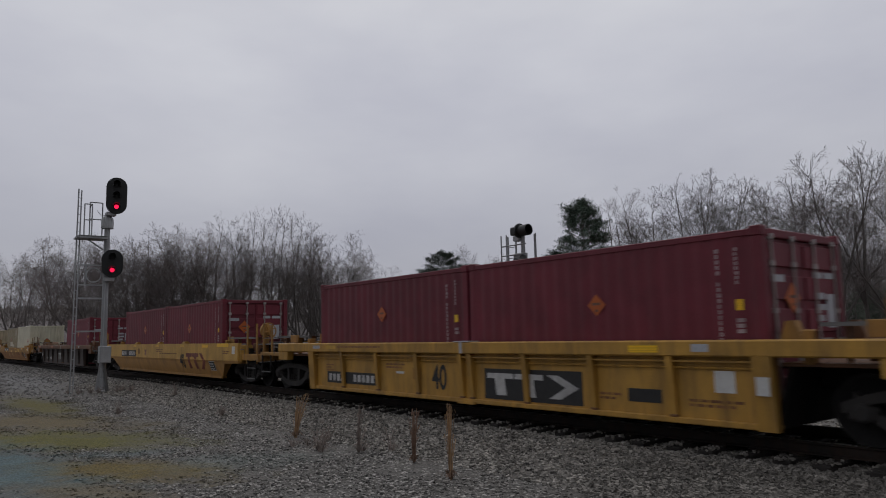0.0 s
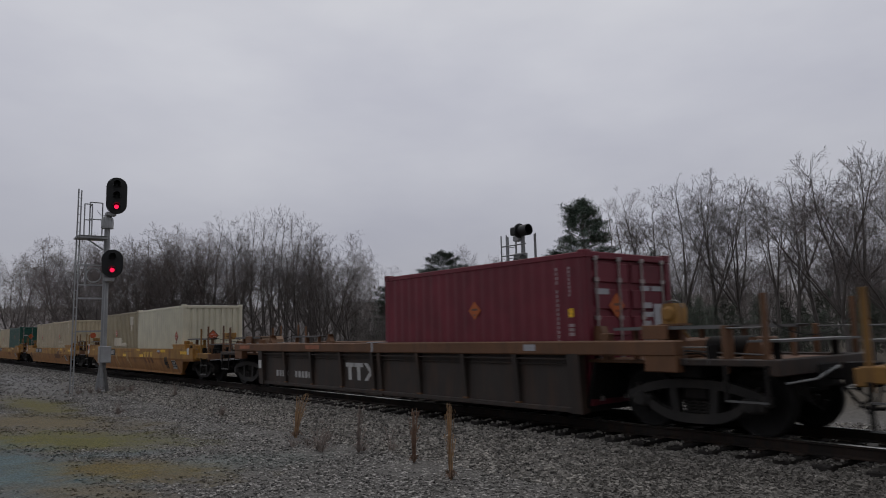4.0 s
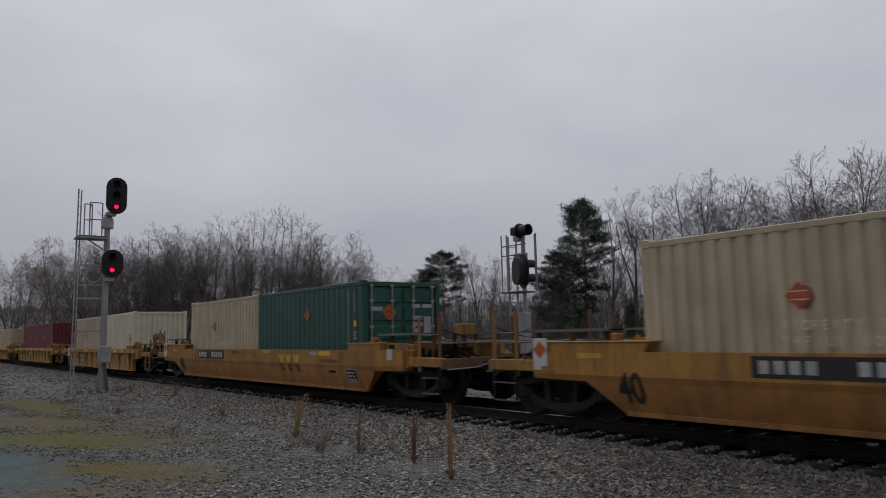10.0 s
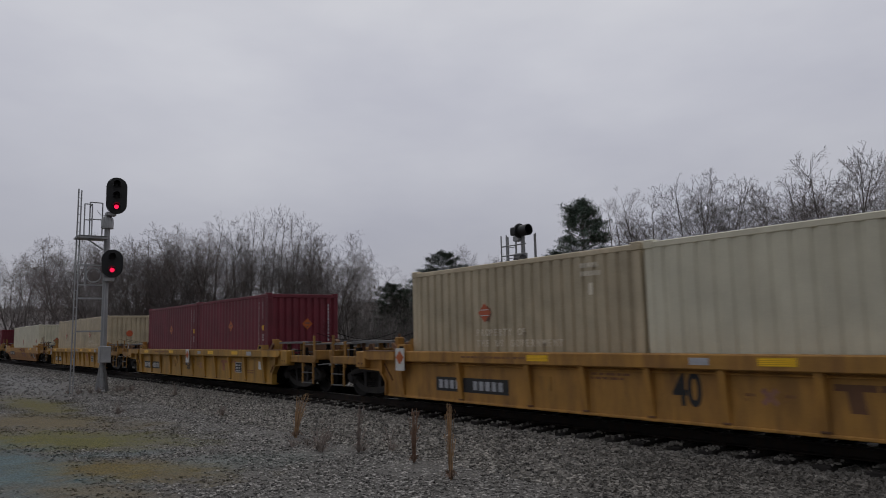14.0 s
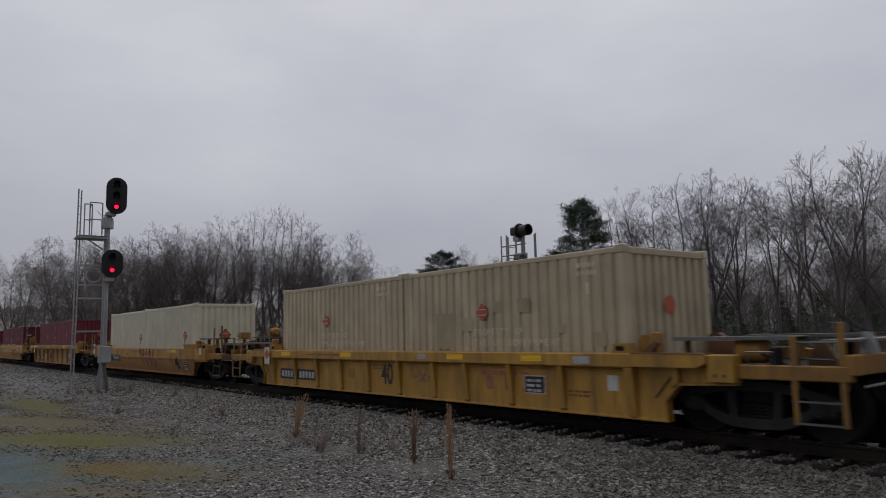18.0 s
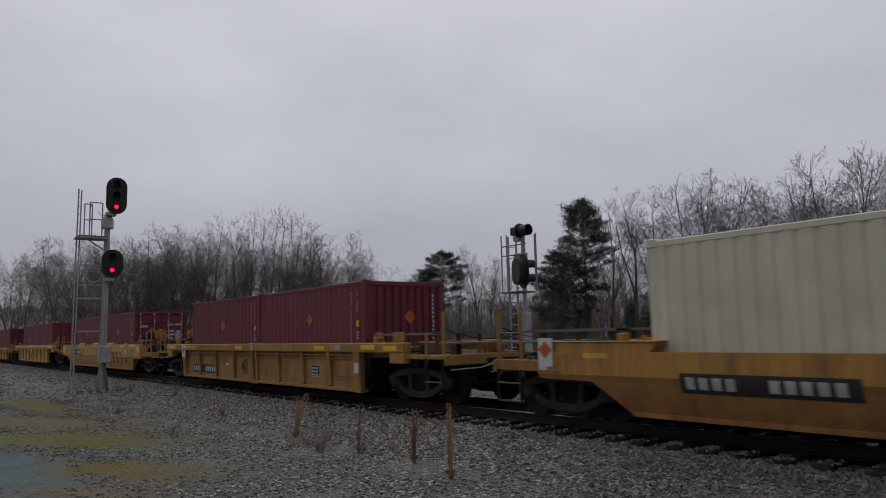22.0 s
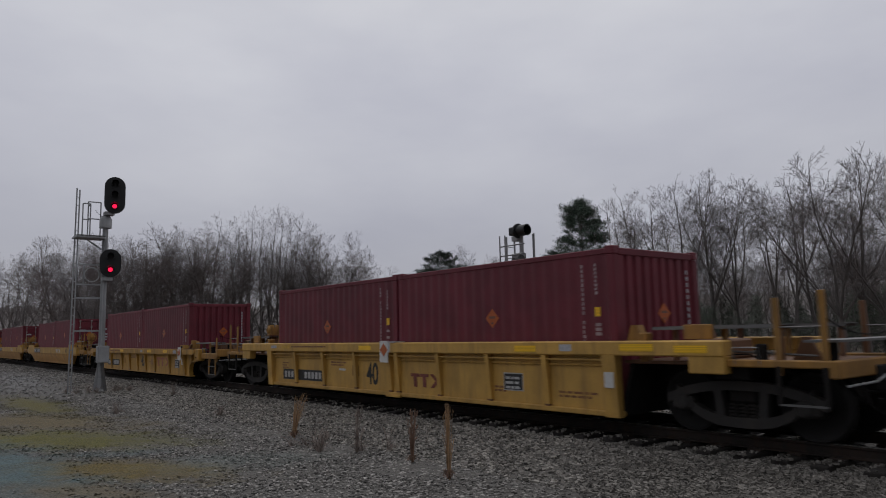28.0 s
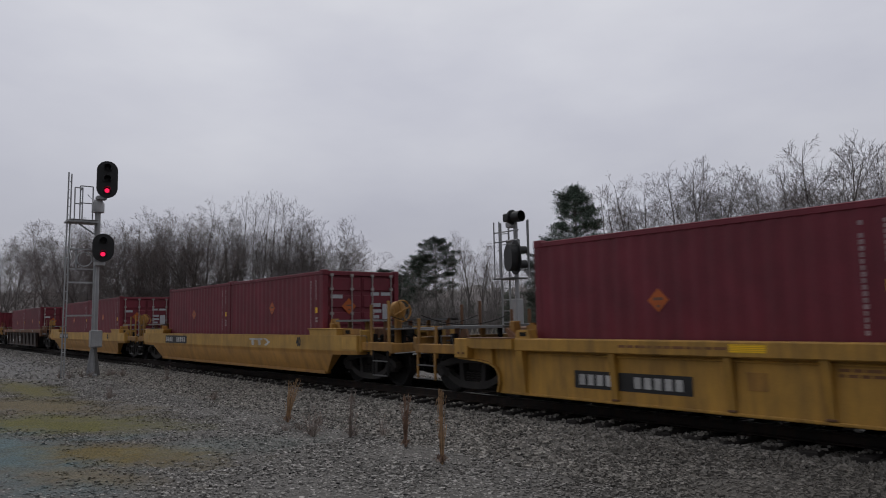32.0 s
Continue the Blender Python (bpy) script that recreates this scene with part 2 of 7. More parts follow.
M_BUDS = mat("reddish_twigs", (0.155, 0.128, 0.122), 0.9, scale=0.8, fine=8, bump=0.0, spread=0.12)
M_NEEDLE = mat("dark_pine_needles", (0.042, 0.066, 0.045), 0.8, var=0.4, scale=1.2, fine=14, bump=0.0, spread=0.1, island=True)
M_CEDAR = mat("deep_green_cedar_foliage", (0.072, 0.090, 0.066), 0.85, var=0.4, scale=1.0, fine=10, bump=0.0, spread=0.1, island=True)
M_DRY = mat("dry_straw_grass", (0.38, 0.245, 0.135), 0.8, var=0.25, scale=6, fine=30, bump=0.0, spread=0.15, island=True)
M_REDWEED = mat("reddish_dead_weed", (0.225, 0.140, 0.098), 0.85, var=0.25, scale=6, fine=30, bump=0.0, spread=0.15, island=True)
M_GREYWEED = mat("grey_dead_weed", (0.25, 0.205, 0.18), 0.85, var=0.25, scale=6, fine=30, bump=0.0, spread=0.15, island=True)
M_WOODS = mat("far_winter_woods", (0.145, 0.132, 0.126), 0.95, var=0.4, scale=0.4, fine=3, bump=0.0, spread=0.1, island=True)

# paler than M_WOODS: the air's haze is in the base colour
M_DISTANT = mat("hazy_distant_woods", (0.19, 0.175, 0.17), 0.95, var=0.3, scale=0.25, fine=1.5, bump=0.0)


# the yard's moss, silt, mud and one painted dimming: place, half sizes, turn, raggedness, strength, colour
SPOTS = ((-42.0, 5.7, 14.0, 1.3, -3, 0.6, 0.55, (0.180, 0.180, 0.182)), (-24.5, 3.8, 4.8, 0.8, 0, 1.0, 0.92, (0.092, 0.080, 0.018)), (-19.3, 3.0, 3.8, 1.2, 25, 1.2, 0.85, (0.108, 0.082, 0.036)),
         (-15.6, 2.95, 2.9, 1.15, 35, 1.3, 0.97, (0.088, 0.082, 0.014)), (-12.4, 1.75, 3.6, 0.95, 5, 1.2, 0.95, (0.068, 0.104, 0.110)), (-13.0, 3.3, 1.1, 0.35, 60, 1.8, 0.45, (0.100, 0.140, 0.145)),
         (-11.2, 3.05, 1.9, 0.72, 25, 1.6, 0.97, (0.104, 0.076, 0.018)), (-10.8, 4.4, 1.2, 0.9, 40, 1.5, 0.40, (0.120, 0.150, 0.140)), (-9.9, 2.2, 1.4, 0.45, 25, 1.8, 0.70, (0.115, 0.088, 0.046)),
         # corner dimming of the camera, put into the ballast colour
         (-1.5, 7.6, 5.5, 3.2, -8, 0.7, 0.75, (0.075, 0.068, 0.060)))


def mossy(x, y):
    """How deep in a patch of moss or silt a place lies, from 0 to 1."""
    best = np.zeros_like(x)
    for cx, cy, rx_, ry_, turn, ragged, amount, tint in SPOTS:
        c, k = math.cos(radians(turn)), math.sin(radians(turn))
        u, v = ((x - cx) * c + (y - cy) * k) / rx_, (-(x - cx) * k + (y - cy) * c) / ry_
        if cx < -5:
            best = np.maximum(best, amount * np.clip(1.35 - np.hypot(u, v), 0, 1))
    return best


def stain_and_dim(m):
    """Moss, silt and rust-brown mud that lie as uneven patches over the yard, and one patch of painted dimming."""
    n, l = m.node_tree.nodes, m.node_tree.links
    target = n["Principled BSDF"].inputs["Base Color"]
    col = target.links[0].from_socket
    geo = n.new("ShaderNodeNewGeometry")

    def spot(cx, cy, rx, ry, turn, ragged, amount, tint):
        nonlocal col
        mp = n.new("ShaderNodeMapping")
        mp.vector_type = "TEXTURE"
        mp.inputs["Location"].default_value = (cx, cy, 0)
        mp.inputs["Rotation"].default_value = (0, 0, radians(turn))
        mp.inputs["Scale"].default_value = (rx, ry, 1000)
        l.new(geo.outputs["Position"], mp.inputs["Vector"])
        ln = n.new("ShaderNodeVectorMath")
        ln.operation = "LENGTH"
        l.new(mp.outputs["Vector"], ln.inputs[0])
        ns = n.new("ShaderNodeTexNoise")
        ns.inputs["Scale"].default_value, ns.inputs["Detail"].default_value, ns.inputs["Roughness"].default_value = ragged, 5, 0.7
        l.new(geo.outputs["Position"], ns.inputs["Vector"])
        ad = n.new("ShaderNodeMath")
        ad.operation, ad.inputs[1].default_value = "MULTIPLY_ADD", 2.6
        l.new(ns.outputs["Fac"], ad.inputs[0])
        l.new(ln.outputs["Value"], ad.inputs[2])
        rg = n.new("ShaderNodeMapRange")
        rg.inputs["From Min"].default_value, rg.inputs["From Max"].default_value = 2.60, 1.60
        rg.inputs["To Max"].default_value = amount
        l.new(ad.outputs[0], rg.inputs["Value"])
        x = n.new("ShaderNodeMix")
        x.data_type = "RGBA"
        l.new(rg.outputs["Result"], x.inputs["Factor"])
        l.new(col, x.inputs["A"])
        tinted = n.new("ShaderNodeVectorMath")
        tinted.operation = "SCALE"
        tinted.inputs[0].default_value = tint
        l.new(broken.outputs["Result"], tinted.inputs["Scale"])
        l.new(tinted.outputs["Vector"], x.inputs["B"])
        col = x.outputs["Result"]

    mottle, speck, both, broken = n.new("ShaderNodeTexNoise"), n.new("ShaderNodeTexVoronoi"), n.new("ShaderNodeMath"), n.new("ShaderNodeMapRange")
    mottle.inputs["Scale"].default_value, mottle.inputs["Detail"].default_value, mottle.inputs["Roughness"].default_value = 2.2, 8, 0.8
    speck.inputs["Scale"].default_value = 30
    both.operation = "ADD"
    l.new(geo.outputs["Position"], mottle.inputs["Vector"])
    l.new(geo.outputs["Position"], speck.inputs["Vector"])
    l.new(mottle.outputs["Fac"], both.inputs[0])
    l.new(speck.outputs["Distance"], both.inputs[1])
    broken.inputs["From Min"].default_value, broken.inputs["From Max"].default_value = 0.55, 1.25
    broken.inputs["To Min"].default_value, broken.inputs["To Max"].default_value = 0.40, 1.42
    l.new(both.outputs[0], broken.inputs["Value"])
    for one in SPOTS:
        spot(*one)
    l.new(col, target)


def ground_material():
    """Pale crushed stone with mossy and bluish worn patches, and leaf litter under the woods."""
    m = bpy.data.materials.new("gravel_ground")
    m.use_nodes = True
    n, l = m.node_tree.nodes, m.node_tree.links
    b = n["Principled BSDF"]
    b.inputs["Roughness"].default_value = 0.95
    geo = n.new("ShaderNodeNewGeometry")

    def noise_at(scale, detail=4, rough=0.6):
        t = n.new("ShaderNodeTexNoise")
        t.inputs["Scale"].default_value, t.inputs["Detail"].default_value, t.inputs["Roughness"].default_value = scale, detail, rough
        l.new(geo.outputs["Position"], t.inputs["Vector"])
        return t

    def blend(fac, a, bcol):
        x = n.new("ShaderNodeMix")
        x.data_type = "RGBA"
        l.new(fac, x.inputs["Factor"])
        l.new(a, x.inputs["A"])
        x.inputs["B"].default_value = (*bcol, 1)
        return x.outputs["Result"]

    grain = n.new("ShaderNodeTexVoronoi")
    grain.inputs["Scale"].default_value = 22
    l.new(geo.outputs["Position"], grain.inputs["Vector"])
    ramp = n.new("ShaderNodeValToRGB")
    ramp.color_ramp.elements[0].color = (0.068, 0.064, 0.060, 1)
    ramp.color_ramp.elements[1].color = (0.160, 0.152, 0.143, 1)
    sep = n.new("ShaderNodeSeparateColor")
    l.new(grain.outputs["Color"], sep.inputs["Color"])
    l.new(sep.outputs["Red"], ramp.inputs["Fac"])
    col = ramp.outputs["Color"]
    dust = noise_at(0.5, 6, 0.65)
    dr = n.new("ShaderNodeMapRange")
    dr.inputs["From Min"].default_value, dr.inputs["From Max"].default_value, dr.inputs["To Max"].default_value = 0.42, 0.68, 0.65
    l.new(dust.outputs["Fac"], dr.inputs["Value"])
    col = blend(dr.outputs["Result"], col, (0.098, 0.090, 0.081))
    worn = noise_at(0.16, 5, 0.7)
    wr_ = n.new("ShaderNodeMapRange")
    wr_.inputs["From Min"].default_value, wr_.inputs["From Max"].default_value, wr_.inputs["To Max"].default_value = 0.45, 0.7, 0.6
    l.new(worn.outputs["Fac"], wr_.inputs["Value"])
    col = blend(wr_.outputs["Result"], col, (0.085, 0.078, 0.068))
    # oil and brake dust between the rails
    sy = n.new("ShaderNodeSeparateXYZ")
    l.new(geo.outputs["Position"], sy.inputs["Vector"])
    off = n.new("ShaderNodeMath")
    off.operation, off.inputs[1].default_value = "SUBTRACT", TRACK
    l.new(sy.outputs["Y"], off.inputs[0])
    mag = n.new("ShaderNodeMath")
    mag.operation = "ABSOLUTE"
    l.new(off.outputs[0], mag.inputs[0])
    oil = n.new("ShaderNodeMapRange")
    oil.inputs["From Min"].default_value, oil.inputs["From Max"].default_value, oil.inputs["To Max"].default_value = 1.05, 0.8, 0.9
    l.new(mag.outputs[0], oil.inputs["Value"])
    col = blend(oil.outputs["Result"], col, (0.04, 0.035, 0.032))
    # leaf litter beyond the right of way
    sx = n.new("ShaderNodeSeparateXYZ")
    l.new(geo.outputs["Position"], sx.inputs["Vector"])
    far = n.new("ShaderNodeMapRange")
    far.inputs["From Min"].default_value, far.inputs["From Max"].default_value, far.inputs["To Max"].default_value = 16.5, 20.0, 1.0
    l.new(sx.outputs["Y"], far.inputs["Value"])
    col = blend(far.outputs["Result"], col, (0.075, 0.062, 0.045))
    l.new(col, b.inputs["Base Color"])
    bp = n.new("ShaderNodeBump")
    bp.inputs["Strength"].default_value, bp.inputs["Distance"].default_value = 0.8, 0.03
    l.new(grain.outputs["Distance"], bp.inputs["Height"])
    l.new(bp.outputs["Normal"], b.inputs["Normal"])
    return m


M_GROUND = ground_material()
stain_and_dim(M_GROUND)
stain_and_dim(M_STONE)
M_YARD = mat("small_yard_stone", (0.225, 0.215, 0.200), 0.9, var=0.34, scale=9, fine=120, bump=0.6, spread=0.22, island=True)
stain_and_dim(M_YARD)

# ---- mesh building ----


class G:
    """Collects vertices and faces of one part."""

    def __init__(self):
        self.v, self.f = [], []

    def add(self, verts, faces):
        k = len(self.v)
        self.v += [tuple(p) for p in verts]
        self.f += [tuple(k + i for i in q) for q in faces]
        return self

    def box(self, x0, x1, y0, y1, z0, z1, b=0.0):
        if x0 > x1:
            x0, x1 = x1, x0
        if y0 > y1:
            y0, y1 = y1, y0
        b = min(b, (x1 - x0) / 2.5, (y1 - y0) / 2.5, (z1 - z0) / 2.5)
        if b <= 0:
            vs = [(x, y, z) for x in (x0, x1) for y in (y0, y1) for z in (z0, z1)]
            return self.add(vs, [(0, 1, 3, 2), (4, 6, 7, 5), (0, 4, 5, 1), (2, 3, 7, 6), (0, 2, 6, 4), (1, 5, 7, 3)])
        bm = bmesh.new()
        vs = [bm.verts.new((x, y, z)) for x in (x0, x1) for y in (y0, y1) for z in (z0, z1)]
        for q in [(0, 1, 3, 2), (4, 6, 7, 5), (0, 4, 5, 1), (2, 3, 7, 6), (0, 2, 6, 4), (1, 5, 7, 3)]:
            bm.faces.new([vs[i] for i in q])
        bmesh.ops.bevel(bm, geom=bm.edges[:], offset=b, segments=1, affect="EDGES")
        bm.verts.index_update()
        self.add([q.co[:] for q in bm.verts], [[q.index for q in f.verts] for f in bm.faces])
        bm.free()
        return self

    def prism(self, poly, a0, a1, axis="y"):
        """A polygon of (u, w) pairs drawn out along an axis from a0 to a1."""
        put = {"y": lambda u, w, a: (u, a, w), "x": lambda u, w, a: (a, u, w), "z": lambda u, w, a: (u, w, a)}[axis]
        n = len(poly)
        vs = [put(u, w, a0) for u, w in poly] + [put(u, w, a1) for u, w in poly]
        fs = [tuple(range(n)), tuple(range(2 * n - 1, n - 1, -1))]
        fs += [(i, n + i, n + (i + 1) % n, (i + 1) % n) for i in range(n)]
        return self.add(vs, fs)

    def tube(self, pts, r, n=6, r1=None):
        """A round bar through points; r1 is the radius at the end."""
        pts = [Vector(p) for p in pts]
        rings = []
        for i, p in enumerate(pts):
            d = (pts[min(i + 1, len(pts) - 1)] - pts[max(i - 1, 0)]).normalized()
            a = d.orthogonal().normalized()
            c = d.cross(a)
            rr = r if r1 is None else r + (r1 - r) * i / (len(pts) - 1)
            rings += [p + rr * (math.cos(t) * a + math.sin(t) * c) for t in [2 * math.pi * j / n for j in range(n)]]
        m = len(pts)
        fs = [(i * n + j, i * n + (j + 1) % n, (i + 1) * n + (j + 1) % n, (i + 1) * n + j) for i in range(m - 1) for j in range(n)]
        fs += [tuple(range(n - 1, -1, -1)), tuple((m - 1) * n + j for j in range(n))]
        return self.add(rings, fs)

    def lathe(self, prof, at, axis="y", n=24):
        """Turns (radius, along) pairs round an axis through a point."""
        put = {"y": lambda c, s, a: (c, a, s), "x": lambda c, s, a: (a, c, s), "z": lambda c, s, a: (c, s, a)}[axis]
        o = Vector(at)
        vs = [o + Vector(put(r * math.cos(2 * math.pi * j / n), r * math.sin(2 * math.pi * j / n), a)) for r, a in prof for j in range(n)]
        fs = [(i * n + j, i * n + (j + 1) % n, (i + 1) * n + (j + 1) % n, (i + 1) * n + j) for i in range(len(prof) - 1) for j in range(n)]
        return self.add(vs, fs)


def mesh_of(name, g, material):
    me = bpy.data.meshes.new(name)
    me.from_pydata(g.v, [], g.f)
    bm = bmesh.new()
    bm.from_mesh(me)
    bmesh.ops.recalc_face_normals(bm, faces=bm.faces)
    bm.to_mesh(me)
    bm.free()
    me.materials.append(material)
    me.polygons.foreach_set("use_smooth", [True] * len(me.polygons))
    me.set_sharp_from_angle(angle=radians(32))
    return me


def part(name, g, material, parent, label=""):
    me = g if isinstance(g, bpy.types.Mesh) else mesh_of(name, g, material)
    ob = new(name, me)
    ob.parent = parent
    if label:
        tagged(ob, label)
    return ob


def big_mesh(name, verts, faces, material, smooth=False):
    """A large joined mesh straight from arrays."""
    me = bpy.data.meshes.new(name)
    me.from_pydata(verts.tolist() if hasattr(verts, "tolist") else verts, [], faces.tolist() if hasattr(faces, "tolist") else faces)
    me.materials.append(material)
    if smooth:
        me.polygons.foreach_set("use_smooth", [True] * len(me.polygons))
    return me


# ---- ground ----


def ground_height(x, y):
    """Level yard, a low ballast shoulder under the track, a shallow ditch beyond."""
    d = abs(y - TRACK)
    if d < 1.75:
        return -0.252
    if y < TRACK:
        return -0.252 - 0.103 * min(1.0, (d - 1.75) / 2.6) - 0.02 * math.sin(x * 0.35) * min(1, d / 6)
    return -0.252 - 0.323 * min(1.0, (d - 1.75) / 2.2) + 0.25 * max(0.0, min(1.0, (d - 6.0) / 8))


def stretch(lo, hi, near_lo, near_hi, step, grow=1.35):
    a = list(np.arange(near_lo, near_hi + 1e-6, step))
    s, p = step, near_lo
    while p > lo:
        s *= grow
        p = max(lo, p - s)
        a.insert(0, p)
    s, p = step, near_hi
    while p < hi:
        s *= grow
        p = min(hi, p + s)
        a.append(p)
    return [float(q) for q in a]


gx, gy = stretch(-3000, 3000, -34, 6, 0.5), stretch(-3000, 3000, -2, 20, 0.25)
gv = [(x, y, ground_height(x, y) + 0.018 * noise.noise(Vector((x * 0.9, y * 0.9, 0)))) for y in gy for x in gx]
gw = len(gx)
gf = [(j * gw + i, j * gw + i + 1, (j + 1) * gw + i + 1, (j + 1) * gw + i) for j in range(len(gy) - 1) for i in range(gw - 1)]
ground = tagged(new("ground", big_mesh("ground", gv, gf, M_GROUND, True)), "pale crushed-stone yard with mossy patches beside the track", "ground", kind="structure")


def stones(name, count, x0, x1, y0, y1, size, seed, near=2.0, label="", material=None, tilt=1.4, flat_=0.42):
    """Loose broken stones strewn over the ground, thicker where the strip is nearest; a few lie on the ties' ends."""
    rg = np.random.default_rng(seed)
    x = x1 - (x1 - x0) * rg.random(count) ** near
    y = y0 + (y1 - y0) * rg.random(count)
    off = np.abs(y - TRACK)
    on_tie = (np.abs((x - 4.59 + 0.27) % 0.54 - 0.27) < 0.125) & (off < 1.40)
    keep = ~on_tie | ((rg.random(count) < 0.22) & (off > 0.95))
    keep &= rg.random(count) > 1.25 * mossy(x, y)
    x, y, on_tie = x[keep], y[keep], on_tie[keep]
    count = len(x)
    s = size * (0.55 + 0.9 * rg.random(count) ** 2)
    z = np.where(on_tie, -0.178, np.array([ground_height(a, b) for a, b in zip(x, y)])) + s * 0.12
    cube = np.array([(a, b, c) for a in (-1, 1) for b in (-1, 1) for c in (-1, 1)], float)
    quad = np.array([(0, 1, 3, 2), (4, 6, 7, 5), (0, 4, 5, 1), (2, 3, 7, 6), (0, 2, 6, 4), (1, 5, 7, 3)])
    v = cube[None] * (0.62 + 0.5 * rg.random((count, 8, 3)))
    v *= (s[:, None] * (0.6 + 0.5 * rg.random((count, 3))))[:, None, :] * np.array([0.55, 0.55, flat_])
    a, b = rg.random(count) * 6.283, (rg.random(count) - 0.5) * tilt
    ca, sa, cb, sb = np.cos(a)[:, None], np.sin(a)[:, None], np.cos(b)[:, None], np.sin(b)[:, None]
    vx, vz = v[..., 0] * cb - v[..., 2] * sb, v[..., 0] * sb + v[..., 2] * cb
    vx, vy = vx * ca - v[..., 1] * sa, vx * sa + v[..., 1] * ca
    out = np.stack([vx + x[:, None], vy + y[:, None], vz + z[:, None]], -1).reshape(-1, 3)
    faces = (quad[None] + 8 * np.arange(count)[:, None, None]).reshape(-1, 4)
    return tagged(new(name, big_mesh(name, out, faces, material or M_STONE)), label, "gravel", kind="stuff")


stones("ballast_stones", 62000, -34, 1, 6.4, 9.66, 0.043, 1, 1.4, "loose grey broken ballast stones beside the track")
stones("yard_gravel", 70000, -26, 0, 0.6, 6.6, 0.034, 2, 1.3, "small pale stones strewn over the yard", M_YARD, 0.6, 0.30)
stones("far_yard_gravel", 16000, -75, -25, 0.5, 8.9, 0.075, 6, 0.75, "grey broken stones in the far yard", M_YARD, 0.6, 0.30)
stones("crib_stones", 14000, -34, 2, 9.6, 11.3, 0.048, 3, 1.4, "oil-darkened ballast stones between the ties", M_OILY)
stones("far_side_stones", 18000, -46, 2, 11.3, 16.2, 0.055, 4, 1.3, "pale ballast stones on the track's far side")

# ---- track ----
track = tagged(new("railway_track"), "single line of rusty rails on tarred wooden ties", "railway track", kind="structure")
tie_mesh = mesh_of("tie", G().box(-0.115, 0.115, -1.37, 1.37, -0.36, -0.178, 0.015), M_TIE)
plate_mesh = mesh_of("tie_plate", G().box(-0.10, 0.10, -0.18, 0.18, -0.185, -0.168, 0.004), M_RAIL)
tie_rng = random.Random(5)
for i in range(168):
    tx = 4.59 - 0.54 * i
    tie = part("tie", tie_mesh, None, track)
    tie.location = (tx + tie_rng.uniform(-0.03, 0.03), TRACK + tie_rng.uniform(-0.05, 0.05), tie_rng.uniform(-0.012, 0.006))
    tie.rotation_euler = (0, 0, tie_rng.uniform(-0.02, 0.02))
    if i < 70:
        for side in (-0.755, 0.755):
            pl = part("tie_plate", plate_mesh, None, track)
            pl.location = (tx, TRACK + side, 0.002)
rail_poly = [(-0.07, -0.168), (0.07, -0.168), (0.07, -0.155), (0.012, -0.135), (0.010, -0.045), (0.036, -0.035), (0.036, -0.006),
             (-0.036, -0.006), (-0.036, -0.035), (-0.010, -0.045), (-0.012, -0.135), (-0.07, -0.155)]
for side in (-0.755, 0.755):
    rail = part("rail", G().prism([(TRACK + side + u, w) for u, w in rail_poly], -140, 60, "x"), M_RAIL, track)
    part("rail_head", G().prism([(TRACK + side - 0.034, -0.006), (TRACK + side + 0.034, -0.006), (TRACK + side + 0.028, 0), (TRACK + side - 0.028, 0)], -140, 60, "x"), M_RAILTOP, rail, "wheel-polished running surface")

# ---- the train: shared shapes ----
LONG, WIDE, TALL = 6.058, 2.438, 2.591
FLOOR_Z = 0.27
moving = []   # (thing, place along the train, height)


def corrugated(a0, a1, y_out, depth, pitch, broad=0.26):
    """Plan outline of a ribbed steel wall from a0 to a1: outer face rippled, inner face straight. broad: share of the outer flats."""
    n = max(1, round((a1 - a0) / pitch))
    p = (a1 - a0) / n
    slope = 0.24 if broad < 0.4 else 0.13
    out = []
    for i in range(n):
        s = a0 + i * p
        out += [(s, y_out), (s + p * broad, y_out), (s + p * (broad + slope), y_out - depth), (s + p * (1 - slope), y_out - depth)]
    out.append((a1, y_out))
    return out + [(a1, y_out - depth - 0.03), (a0, y_out - depth - 0.03)]


